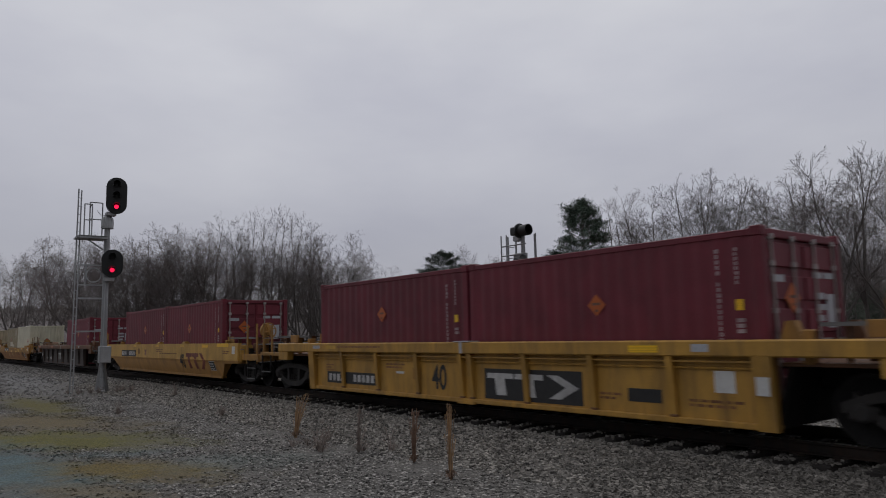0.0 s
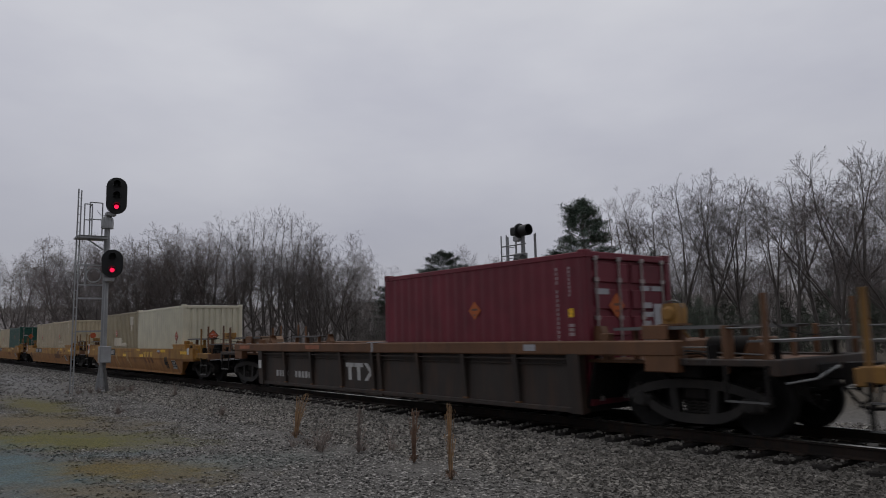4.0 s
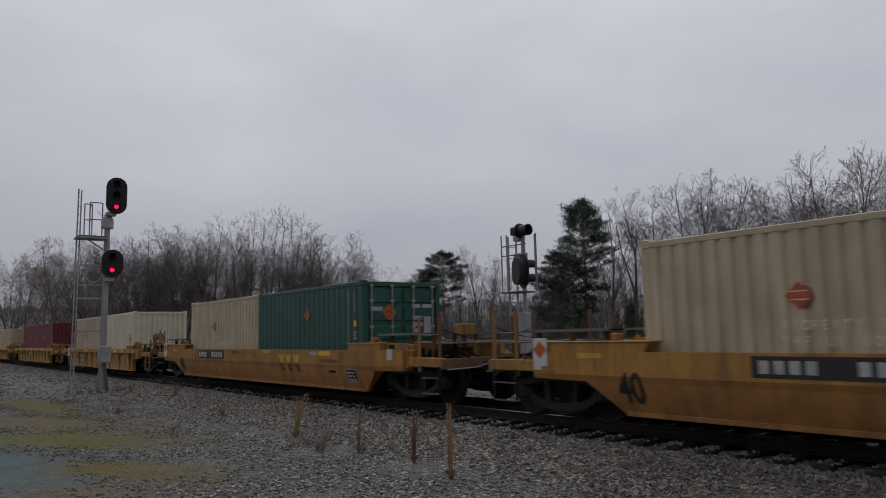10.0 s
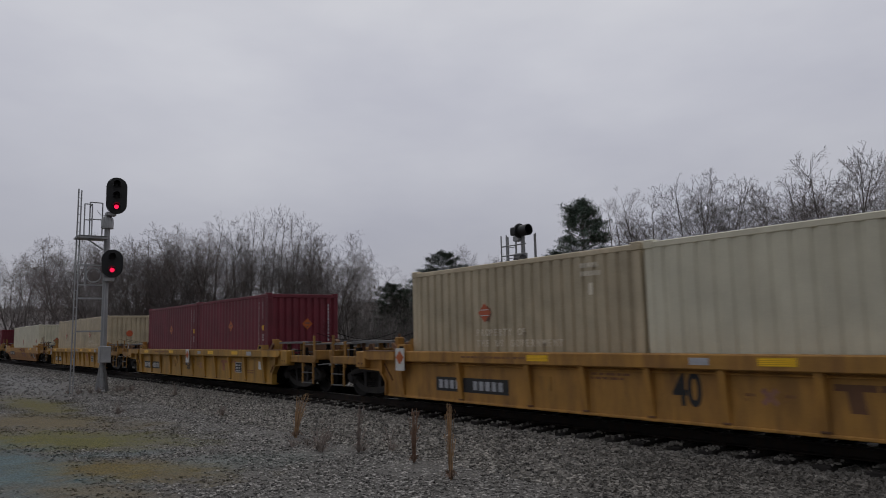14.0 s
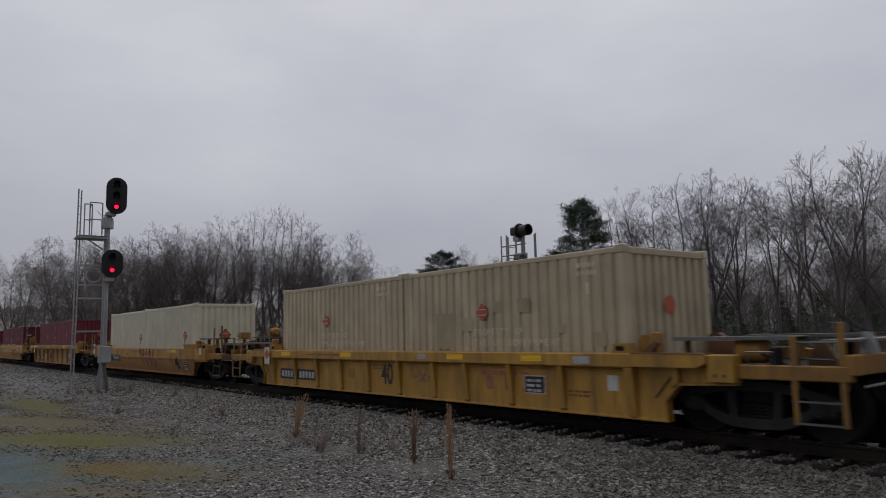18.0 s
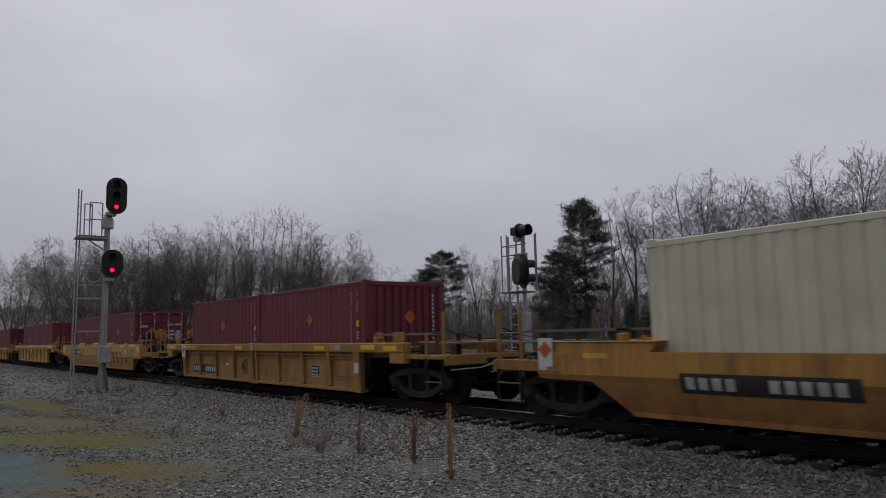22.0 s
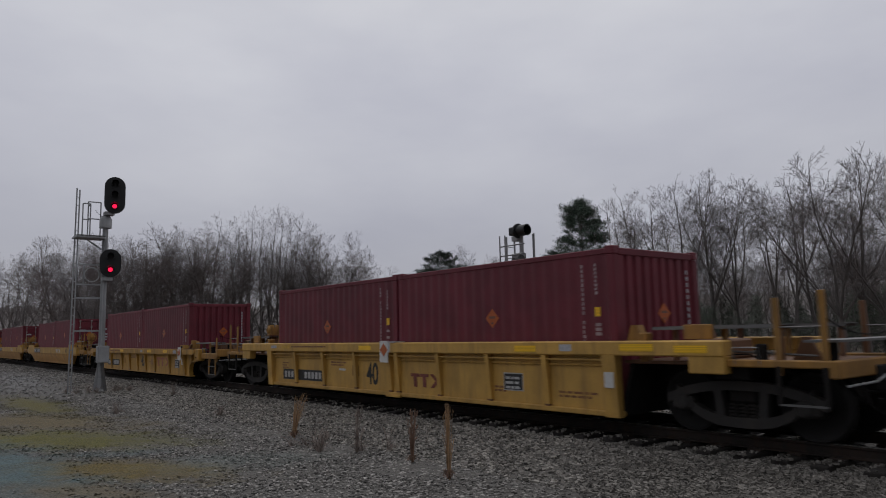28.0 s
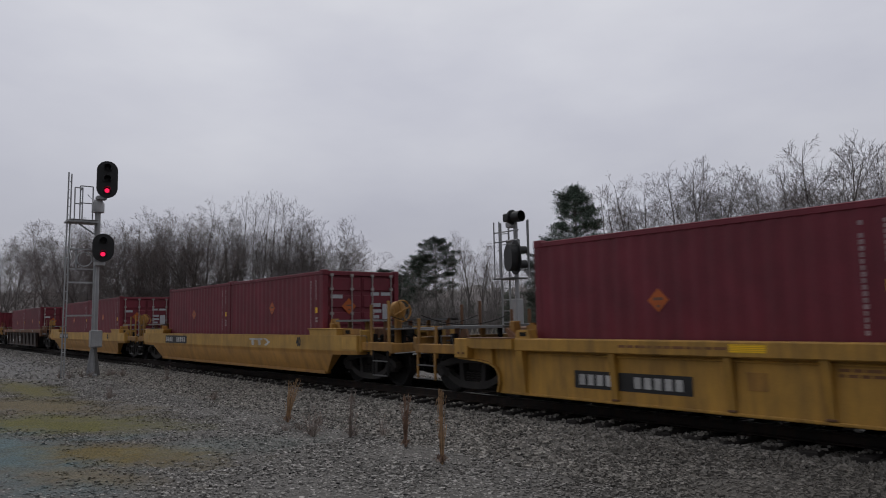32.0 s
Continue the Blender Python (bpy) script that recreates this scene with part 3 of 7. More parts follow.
def container(name, paint, doors, depth, pitch, label):
    """A 20-foot shipping container; its front end looks along +x."""
    root = tagged(new(name), label, "shipping container", "containers on the train")
    hx, hy = LONG / 2, WIDE / 2
    for s in (-1, 1):
        wall = corrugated(-hx + 0.15, hx - 0.15, hy - 0.012, depth, pitch, 0.26 if paint in (M_MAROON, M_GREEN) else 0.56)
        part("side_wall", G().prism([(x, s * y) for x, y in wall], 0.15, TALL - 0.10, "z"), paint, root)
        part("top_rail", G().box(-hx + 0.17, hx - 0.17, s * (hy - 0.07), s * (hy - 0.004), TALL - 0.11, TALL - 0.012, 0.012), paint, root)
        part("bottom_rail", G().box(-hx + 0.17, hx - 0.17, s * (hy - 0.08), s * (hy - 0.006), 0.02, 0.16, 0.012), paint, root)
        for e in (-1, 1):
            part("corner_post", G().box(e * (hx - 0.155), e * (hx - 0.003), s * (hy - 0.155), s * (hy - 0.003), 0.115, TALL - 0.115, 0.015), paint, root)
            for z0, z1 in ((0.0, 0.118), (TALL - 0.118, TALL + 0.022)):
                g = G().box(e * (hx - 0.178), e * (hx + 0.004), s * (hy - 0.162), s * (hy + 0.004), z0, z1, 0.012)
                part("corner_casting", g, paint, root)
    roof = G().box(-hx + 0.05, hx - 0.05, -hy + 0.06, hy - 0.06, TALL - 0.055, TALL - 0.035)
    for i in range(14):
        x = -hx + 0.35 + i * 0.40
        roof.box(x, x + 0.16, -hy + 0.12, hy - 0.12, TALL - 0.035, TALL - 0.018)
    part("roof", roof, paint, root)
    part("floor_frame", G().box(-hx + 0.1, hx - 0.1, -hy + 0.1, hy - 0.1, 0.04, 0.14), M_STEEL, root)
    for e in (-1, 1):
        part("end_header", G().box(e * (hx - 0.10), e * (hx - 0.006), -hy + 0.162, hy - 0.162, TALL - 0.13, TALL - 0.01, 0.012), paint, root)
        part("end_sill", G().box(e * (hx - 0.10), e * (hx - 0.006), -hy + 0.162, hy - 0.162, 0.01, 0.14, 0.012), paint, root)
        if e < 0 or not doors:
            wall = corrugated(-hy + 0.155, hy - 0.155, hx - 0.02, 0.045, 0.25, 0.5)
            part("end_wall", G().prism([(e * x, y) for y, x in wall], 0.14, TALL - 0.13, "z"), paint, root)
        else:
            for s in (-1, 1):
                y0, y1 = s * 0.006, s * (hy - 0.16)
                door = G().box(hx - 0.09, hx - 0.055, y0, y1, 0.15, TALL - 0.14, 0.008)
                for k in range(5):
                    z = 0.22 + k * 0.46
                    door.box(hx - 0.055, hx - 0.022, s * 0.05, s * (hy - 0.21), z, z + 0.34, 0.02)
                leaf = part("door", door, paint, root)
                for f in (0.27, 0.78):
                    y = s * hy * f
                    bar = G().tube([(hx - 0.005, y, 0.10), (hx - 0.005, y, TALL - 0.09)], 0.019, 8)
                    for z in (0.11, 0.75, 1.45, 2.1, TALL - 0.12):
                        bar.box(hx - 0.03, hx + 0.012, y - 0.05, y + 0.05, z - 0.035, z + 0.035)
                    part("locking_bar", bar, M_BARS, leaf, "pale steel locking bar")
                    part("handle", G().box(hx - 0.004, hx + 0.018, y, y + s * 0.34, 1.02, 1.055), M_BARS, leaf)
                for z in (0.35, 0.95, 1.55, 2.15):
                    part("hinge", G().box(hx - 0.05, hx - 0.001, s * (hy - 0.20), s * (hy - 0.14), z, z + 0.10), paint, leaf)
    return root


BOX_KIND = {"maroon_doors": ("maroon shipping container with barred steel end doors", M_MAROON, True, 0.018, 0.278),
            "maroon": ("maroon ribbed steel shipping container with closed end", M_MAROON, False, 0.018, 0.278),
            "beige": ("beige ribbed steel shipping container, slightly stained", M_BEIGE, False, 0.036, 0.24),
            "tan": ("olive-tan ribbed steel shipping container, stained", M_TAN, False, 0.036, 0.24),
            "white": ("cream-white ribbed steel shipping container", M_WHITE, False, 0.024, 0.27),
            "green": ("dark green shipping container with barred steel end doors", M_GREEN, True, 0.024, 0.278)}
box_made = {}


def flat(name, x0, x1, z0, z1, y, material, parent, label="", thick=0.004):
    """A thin plate or painted field on the near side, its back at y."""
    return part(name, G().box(x0, x1, y - thick, y, z0, z1), material, parent, label)


def diamond(name, x, z, r, y, material, parent, label="", thick=0.004):
    return part(name, G().prism([(x - r, z), (x, z - r), (x + r, z), (x, z + r)], y - thick, y, "y"), material, parent, label)


def end_diamond(name, y, z, r, x, material, parent, label="", thick=0.004):
    return part(name, G().prism([(y - r, z), (y, z - r), (y + r, z), (y, z + r)], x, x + thick, "x"), material, parent, label)


def bars(x0, x1, z0, z1, y, widths, gap=0.25, thick=0.003):
    """Plain bars in a row, one for each sign of a line of writing; 0 leaves a space."""
    g = G()
    unit = (x1 - x0) / (sum(w or 0.8 for w in widths) + gap * len(widths))
    x = x0
    for w in widths:
        if w:
            g.box(x, x + w * unit, y - thick, y, z0, z1)
        x += ((w or 0.8) + gap) * unit
    return g


def inks(name, g, material, parent, label=""):
    """Each bar of a line of writing as a part of its own."""
    out = []
    for i in range(len(g.v) // 8):
        one = G().add(g.v[i * 8:i * 8 + 8], [tuple(j - i * 8 for j in q) for q in g.f[i * 6:i * 6 + 6]])
        out.append(part(name, one, material, parent, label if i == 0 else ""))
    return out


def column(x0, x1, ztop, y, count, step, rng):
    g = G()
    for k in range(count):
        z = ztop - k * step
        if rng.random() > 0.08:
            g.box(x0, x1 - rng.random() * 0.02, y - 0.003, y, z - step * 0.72, z)
    return g


letter_made = {}


def letters(text, x0, x1, z0, height, y, material, parent):
    """Painted capitals spaced along a line, one part each."""
    step, out = (x1 - x0) / len(text), []
    for i, ch in enumerate(text):
        if ch == " ":
            continue
        if ch not in letter_made:
            cu = bpy.data.curves.new("letter", "FONT")
            cu.body, cu.size, cu.extrude, cu.offset = ch, height * 1.42, 0.0015, 0.004
            tmp = bpy.data.objects.new("letter", cu)
            scene.collection.objects.link(tmp)
            me = bpy.data.meshes.new_from_object(tmp.evaluated_get(bpy.context.evaluated_depsgraph_get()))
            bpy.data.objects.remove(tmp)
            me.transform(pose(0, 0, 0, 90, 0, 0) @ Matrix.Diagonal((0.8, 1, 1, 1)))
            me.materials.append(material)
            letter_made[ch] = me
        ob = part("letter", letter_made[ch], None, parent)
        ob.location = (x0 + i * step, y - 0.002, z0)
        out.append(ob)
    return out


def load(kind, joint, where, plac, z, marks, seed, faded=False):
    """Sets one container on the train, with its placards and markings as bars."""
    label, paint, doors, depth, pitch = BOX_KIND[kind]
    if kind not in box_made:
        box_made[kind] = container("shipping_container", paint, doors, depth, pitch, label)
        ob = box_made[kind]
    else:
        ob = copy_bare(box_made[kind])
    rng = random.Random(seed)
    moving.append((ob, joint + where * (LONG / 2 + 0.03), FLOOR_Z))
    y = -WIDE / 2 + 0.010
    zz = z - FLOOR_Z
    inked = []
    if kind.startswith("maroon") or kind == "green":
        inked.append(diamond("placard", plac, zz, 0.182, y, M_ORPLAC, ob, "orange diamond warning placard"))
        if marks:
            inked.extend(inks("marking", column(2.335, 2.385, 2.34, y, 19, 0.078, rng), M_FADEDINK, ob, "white lettering bars"))
            inked.extend(inks("marking", column(2.62, 2.668, 2.34, y, 8, 0.066, rng), M_FADEDINK, ob, "white lettering bars"))
            inked.append(flat("marking", 2.60, 2.71, 1.47, 1.62, y, M_REFLECT, ob, "yellow square sticker"))
            inked.extend(inks("marking", column(2.60, 2.73, 1.36, y, 3, 0.075, rng), M_FADEDINK, ob, "white lettering bars"))
    elif kind in ("beige", "tan"):
        disc = G().lathe([(0.0, -0.004), (0.15, -0.004), (0.15, 0.0)], (plac + 0.045, y, zz - 0.02), "y", 18)
        inked.append(part("placard", disc, M_DARKPLAC, ob, "dull brown round placard backing"))
        inked.append(diamond("placard", plac, zz, 0.185, y - 0.005, M_REDPLAC, ob, "faded red diamond placard"))
        for k, (a, b, words) in enumerate(((-0.25, 1.15, "PROPERTY OF"), (-0.25, 2.05, "THE US GOVERNMENT"))):
            inked.extend(letters(words, plac + a, plac + b, zz - 0.445 - 0.205 * k, 0.125, y, M_GHOSTINK, ob))
        for k in range(3):
            x0, x1, z0, z1 = ((plac + 2.45, plac + 2.85, zz + 0.66, zz + 0.74), (plac + 2.45, plac + 2.90, zz + 0.52, zz + 0.60), (plac + 2.62, plac + 2.74, zz + 0.20, zz + 0.40))[k]
            inked.extend(inks("marking", bars(x0, x1, z0, z1, y, [1] * (5, 6, 1)[k], 0.5), M_GHOSTINK, ob, "faded pale lettering bars"))
        if faded:
            for x0, x1, z0, z1 in ((-1.05, -0.68, 1.28, 1.54), (0.58, 0.90, 1.60, 1.86), (-1.88, -1.34, 0.92, 1.66), (1.58, 1.76, 1.20, 1.36), (-0.10, 0.14, 1.62, 1.84), (2.35, 2.62, 0.98, 1.22)):
                inked.append(flat("marking", x0, x1, z0, z1, y - 0.002, M_BEIGEOLD, ob, "repainted darker beige patch"))
        if kind == "tan":
            for x0, x1, z0, z1 in ((plac - 0.40, plac + 0.02, zz - 0.60, zz - 0.22), (plac + 0.05, plac + 0.48, zz - 0.60, zz - 0.22), (plac + 0.51, plac + 0.95, zz - 0.60, zz - 0.22), (plac + 0.98, plac + 1.80, zz - 0.60, zz - 0.46),
                                   (plac + 2.40, plac + 2.92, zz + 0.36, zz + 0.74), (plac + 2.58, plac + 2.76, zz + 0.10, zz + 0.34)):
                inked.append(flat("marking", x0, x1, z0, z1, y - 0.006, M_GHOSTINK, ob, "white painted-over patch"))
    else:
        inked.append(diamond("placard", plac + 0.035, zz - 0.02, 0.205, y, M_DARKPLAC, ob, "brown diamond placard backing"))
        inked.append(diamond("placard", plac, zz, 0.20, y - 0.005, M_REDPLAC, ob, "red diamond warning placard"))
        inked.append(flat("placard_stem", plac - 0.045, plac + 0.045, zz - 0.30, zz - 0.2, y - 0.002, M_DARKPLAC, ob))
    if where > 0:
        x = LONG / 2 - 0.018
        if doors:
            x = LONG / 2 - 0.02
            rows_ = ((-0.98, -0.62, 1.85, 1.95), (0.28, 0.55, 1.93, 2.02), (0.62, 0.95, 1.93, 2.02), (0.3, 0.6, 1.62, 1.72), (0.3, 0.62, 1.46, 1.55), (0.3, 0.55, 1.30, 1.39), (0.66, 0.9, 1.2, 1.7))
            for a, b, z0, z1 in rows_:
                inked.append(part("marking", G().box(x, x + 0.004, a, b, z0, z1), M_GREY, ob, "pale label bar"))
            inked.append(end_diamond("placard", -0.42, zz - 0.02, 0.22, x + 0.005, M_ORPLAC, ob, "orange diamond warning placard"))
        elif kind == "maroon":
            inked.append(end_diamond("placard", 0.12, zz, 0.18, x + 0.003, M_ORPLAC, ob, "orange diamond warning placard"))
            g = G()
            for k in range(11):
                g.box(x + 0.003, x + 0.006, 0.84, 0.89, 2.2 - 0.11 * k, 2.27 - 0.11 * k)
            inked.extend(inks("marking", g, M_GREY, ob, "pale lettering bars"))
        else:
            back = 0.24 if kind == "white" else 0.21
            if kind == "white":
                inked.append(end_diamond("placard", 0.0, zz, back, x + 0.001, M_DARKPLAC, ob, "brown diamond placard backing"))
                inked.append(end_diamond("placard", 0.0, zz, 0.19, x + 0.006, M_REDPLAC, ob, "red diamond warning placard"))
            else:
                disc = G().lathe([(0.165, 0.0), (0.165, 0.006), (0.0, 0.006)], (x, 0.0, zz), "x", 18)
                inked.append(part("placard", disc, M_REDPLAC, ob, "faded red round placard"))
    for q in [p for p in inked if p.name.startswith("placard") and "diamond" in p.get("label", "") and "backing" not in p.get("label", "")]:
        lo, hi = [min(v.co[k] for v in q.data.vertices) for k in range(3)], [max(v.co[k] for v in q.data.vertices) for k in range(3)]
        mid = [(a + b) / 2 for a, b in zip(lo, hi)]
        pale_lines = q.data.materials[0] is M_REDPLAC
        for dz, half, tall in ((0.055, 0.115, 0.008), (-0.055, 0.115, 0.008)) if pale_lines else ((0.02, 0.085, 0.022), (-0.09, 0.03, 0.02)):
            if hi[0] - lo[0] > 0.1:
                g = G().box(mid[0] - half, mid[0] + half, lo[1] - 0.003, lo[1], mid[2] + dz - tall, mid[2] + dz + tall)
            else:
                g = G().box(hi[0], hi[0] + 0.003, mid[1] - half, mid[1] + half, mid[2] + dz - tall, mid[2] + dz + tall)
            part("inscription_bar", g, M_PAPER if pale_lines else M_DARKPLAC, q)
    for q in inked:
        q["own"] = 1
        for r in q.children:
            r["own"] = 1
    return ob


def copy_bare(ob):
    """A copy of a thing without the markings that belong to the first one alone."""
    c = copy_thing(ob, Matrix())
    for q in list(c.children_recursive):
        if q.get("own"):
            bpy.data.objects.remove(q)
    return c


# ---- well cars ----
WHEEL_R = 0.45
wheelsets = []


def mirror(s, x0, x1):
    return (x0, x1) if s > 0 else (-x1, -x0)


def side_frame(y):
    """A cast truck side: bowed top and bottom members, columns round the springs, pedestals over the axles."""
    g = G()
    a, b = y - 0.075, y + 0.075
    top = [(x, 0.77 - 0.22 * abs(x / 1.14) ** 2.4) for x in np.linspace(-1.14, 1.14, 15)]
    for (x0, z0), (x1, z1) in zip(top, top[1:]):
        g.prism([(x0, z0 - 0.13), (x1, z1 - 0.13), (x1, z1), (x0, z0)], a, b)
    low_ = [(x, 0.13 + 0.42 * abs(x / 0.98) ** 3.0) for x in np.linspace(-0.98, 0.98, 15)]
    for (x0, z0), (x1, z1) in zip(low_, low_[1:]):
        g.prism([(x0, z0), (x1, z1), (x1, z1 + 0.14), (x0, z0 + 0.14)], a + 0.005, b - 0.005)
    for s in (-1, 1):
        g.prism([(s * 0.24, 0.22), (s * 0.36, 0.22), (s * 0.40, 0.66), (s * 0.28, 0.66)], a + 0.01, b - 0.01)
        g.box(s * 0.72, s * 1.07, y - 0.10, y + 0.10, 0.33, 0.52, 0.04)
        g.lathe([(0.0, -0.135), (0.09, -0.135), (0.12, -0.10), (0.12, 0.10)], (s * 0.89, y, 0.44), "y", 14)
        for k in range(3):
            t = k * 2.094 + 0.5
            g.box(s * 0.89 + 0.06 * math.cos(t) - 0.012, s * 0.89 + 0.06 * math.cos(t) + 0.012, y - 0.15, y + 0.15, 0.44 + 0.06 * math.sin(t) - 0.012, 0.44 + 0.06 * math.sin(t) + 0.012)
    return g


def build_truck(parent, at):
    """A two-axle freight truck: bolster with side frames, springs and turning wheelsets."""
    bol = part("truck", G().box(-0.2, 0.2, -1.0, 1.0, 0.46, 0.70, 0.03).box(-0.35, 0.35, -0.3, 0.3, 0.66, 0.78, 0.02), M_STEEL, parent, "grimy black two-axle truck")
    part("spring_plank", G().box(-0.25, 0.25, -0.9, 0.9, 0.24, 0.46, 0.02), M_STEEL, bol)
    bol.location = (at, 0, 0)
    for s in (-1, 1):
        part("side_frame", side_frame(s * 1.0), M_TRUCKSTEEL, bol)
        for k in (-0.15, 0.0, 0.15):
            coil = [(k + 0.055 * math.cos(t), s * 1.0 + 0.055 * math.sin(t), 0.27 + 0.19 * t / 25.0) for t in np.arange(0, 25.2, 0.9)]
            part("spring", G().tube(coil, 0.013, 4), M_TRUCKSTEEL, bol)
    for k in (-0.89, 0.89):
        g = G().tube([(0, -1.02, 0), (0, 1.02, 0)], 0.082, 12)
        for s in (-1, 1):
            y = s * 0.755
            g.lathe([(0.09, y - s * 0.06), (0.15, y - s * 0.07), (0.17, y - s * 0.02), (0.36, y + s * 0.03), (0.41, y + s * 0.068), (0.448, y + s * 0.068),
                     (0.449, y - s * 0.04), (0.475, y - s * 0.05), (0.472, y - s * 0.075), (0.42, y - s * 0.075), (0.36, y - s * 0.03), (0.17, y - s * 0.06), (0.09, y - s * 0.09)], (0, 0, 0), "y", 30)
            for q in range(3):
                t = q * 2.094
                g.box(0.24 * math.cos(t) - 0.03, 0.24 * math.cos(t) + 0.03, y + s * 0.012, y + s * 0.028, 0.24 * math.sin(t) - 0.03, 0.24 * math.sin(t) + 0.03)
        w = part("wheelset", g, M_WHEEL, bol)
        w.location = (k, 0, WHEEL_R)
    return bol


def car_end(root, s, paint, kind, brake, tank=False):
    """Everything beyond the well at one end: platform, draft gear, walkway, posts, steps, truck."""
    rx = lambda a, b: mirror(s, a, b)
    deck_z = {"ribbed": 1.02, "smooth": 0.94, "arched": 0.96}[kind]
    bits = M_BROWNSILL if paint is M_BLACKCAR else M_ENDS
    beam = M_BLACKCAR if paint is M_BLACKCAR else M_ENDS
    build_truck(root, s * 8.0)
    a, b = rx(6.3, 9.5)
    part("draft_sill", G().box(a, b, -0.34, 0.34, 0.66, deck_z - 0.03, 0.02), M_STEEL, root)
    a, b = rx(6.25, 9.4)
    part("end_deck", G().box(a, b, -1.28, 1.28, deck_z - 0.03, deck_z + 0.02, 0.008), M_BROWNSILL if kind == "ribbed" else M_STEEL, root)
    a, b = rx(7.75, 8.25)
    part("body_bolster", G().box(a, b, -1.25, 1.25, 0.80, deck_z - 0.03, 0.02), M_STEEL, root)
    a, b = rx(9.36, 9.48)
    part("end_beam", G().box(a, b, -1.42, 1.42, deck_z - 0.16 if kind != "arched" else 0.90, deck_z + 0.06 if kind != "arched" else 1.15, 0.015), M_BROWNSILL if paint is M_ORANGE and s > 0 else beam, root)
    for y in (-1, 1):
        low, top = {"ribbed": (0.98, 1.08), "smooth": (0.82, 1.02), "arched": (0.82, 1.01)}[kind]
        a, b = rx(7.9, 9.42)
        part("platform_beam", G().box(a, b, y * 1.30, y * 1.42, low, top, 0.015), beam, root)
        # grab posts
        for px, ztop in ((8.62 if kind == "smooth" and s > 0 else 8.74, 1.88), (9.32, 1.95)):
            a, b = rx(px - 0.040, px + 0.040)
            if kind == "arched":
                ztop = (1.38 if px < 9 else 1.54) if y < 0 or s > 0 else 1.72
            elif kind == "ribbed" and px < 9 and s > 0 and paint is not M_BRIGHT:
                ztop = 1.54
            # far-side posts toned down by colour: brown where near ones are yellow
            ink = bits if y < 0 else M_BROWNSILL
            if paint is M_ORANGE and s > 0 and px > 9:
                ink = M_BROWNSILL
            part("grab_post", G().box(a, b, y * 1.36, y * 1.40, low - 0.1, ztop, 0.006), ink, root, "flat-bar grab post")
        # hanging steps
        tread_z = (0.30, 0.57) if kind == "arched" else (0.52,) if kind == "ribbed" else (0.28, 0.60)
        for px in (8.74, 9.32):
            a, b = rx(px - 0.028, px + 0.028)
            part("step_rail", G().box(a, b, y * 1.40, y * 1.43, min(tread_z) - 0.02, low + 0.02), M_ENDS if kind == "arched" else M_STEEL, root)
        for z in tread_z:
            a, b = rx(8.74, 9.32)
            part("rung", G().box(a, b, y * 1.39, y * 1.44, z - 0.012, z + 0.012), M_GRATE, root, "worn steel step rung")
        # walkway of grating on legs, its edges turned down
        wz = 1.38 if kind == "arched" else 1.545
        a, b = rx(6.9 if kind == "arched" else 6.75, 8.7)
        wk = G().box(a, b, y * 0.82, y * 1.22, wz - 0.012, wz).box(a, b, y * 1.21, y * 1.225, wz - 0.05, wz - 0.012).box(a, b, y * 0.82, y * 0.835, wz - 0.05, wz - 0.012)
        part("walkway", wk, M_GRATE, root, "dull steel grating walkway")
        for px in (6.95, 7.75, 8.55):
            a, b = rx(px, px + 0.05)
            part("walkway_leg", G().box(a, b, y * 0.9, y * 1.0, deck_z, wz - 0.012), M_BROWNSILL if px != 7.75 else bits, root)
        part("handrail", G().tube([(s * 8.74, y * 1.38, 1.50 if kind != "arched" else 1.30), (s * 9.32, y * 1.38, 1.50 if kind != "arched" else 1.30)], 0.011, 6), M_GRATE, root)
    if kind == "ribbed":
        a, b = rx(7.31, 7.76)
        part("deck_plate", G().box(a, b, -1.27, -1.22, 1.352, 1.565, 0.008), bits, root, "upright yellow plate on the deck")
    a, b = rx(9.0, 9.45)
    part("cross_walkway", G().box(a, b, -1.25, 1.25, 1.30, 1.33), M_GRATE, root)
    for y in (-0.9, 0.9):
        a, b = rx(9.18, 9.26)
        part("walkway_leg", G().box(a, b, y - 0.04, y + 0.04, deck_z, 1.30), M_STEEL, root)
    # coupler and air hose
    cp = G()
    a, b = rx(9.4, 9.78)
    cp.box(a, b, -0.08, 0.08, 0.76, 0.92, 0.02)
    cp.prism([(s * 9.72, -0.14), (s * 9.72, 0.17), (s * 9.86, 0.20), (s * 9.98, 0.12), (s * 9.96, 0.02), (s * 9.86, 0.04), (s * 9.84, -0.06), (s * 9.95, -0.18), (s * 9.82, -0.20)], 0.68, 1.0, "z")
    part("coupler", cp, M_STEEL, root)
    hose = [(s * 9.45, 0.35, 0.72), (s * 9.62, 0.37, 0.5), (s * 9.8, 0.30, 0.36), (s * 9.95, 0.16, 0.36)]
    part("air_hose", G().tube(hose, 0.025, 6), M_STEEL, root)
    pipe = [(s * 7.0, -1.1, 1.12), (s * 8.2, -1.12, 1.14), (s * 8.9, -0.9, 0.78), (s * 9.5, -0.5, 0.66)]
    part("brake_pipe", G().tube(pipe, 0.013, 6), M_STEEL, root)
    part("uncoupling_rod", G().tube([(s * 9.55, -1.38, 0.78), (s * 9.58, -0.6, 0.80), (s * 9.62, 0.0, 0.95)], 0.014, 6), M_GALV, root)
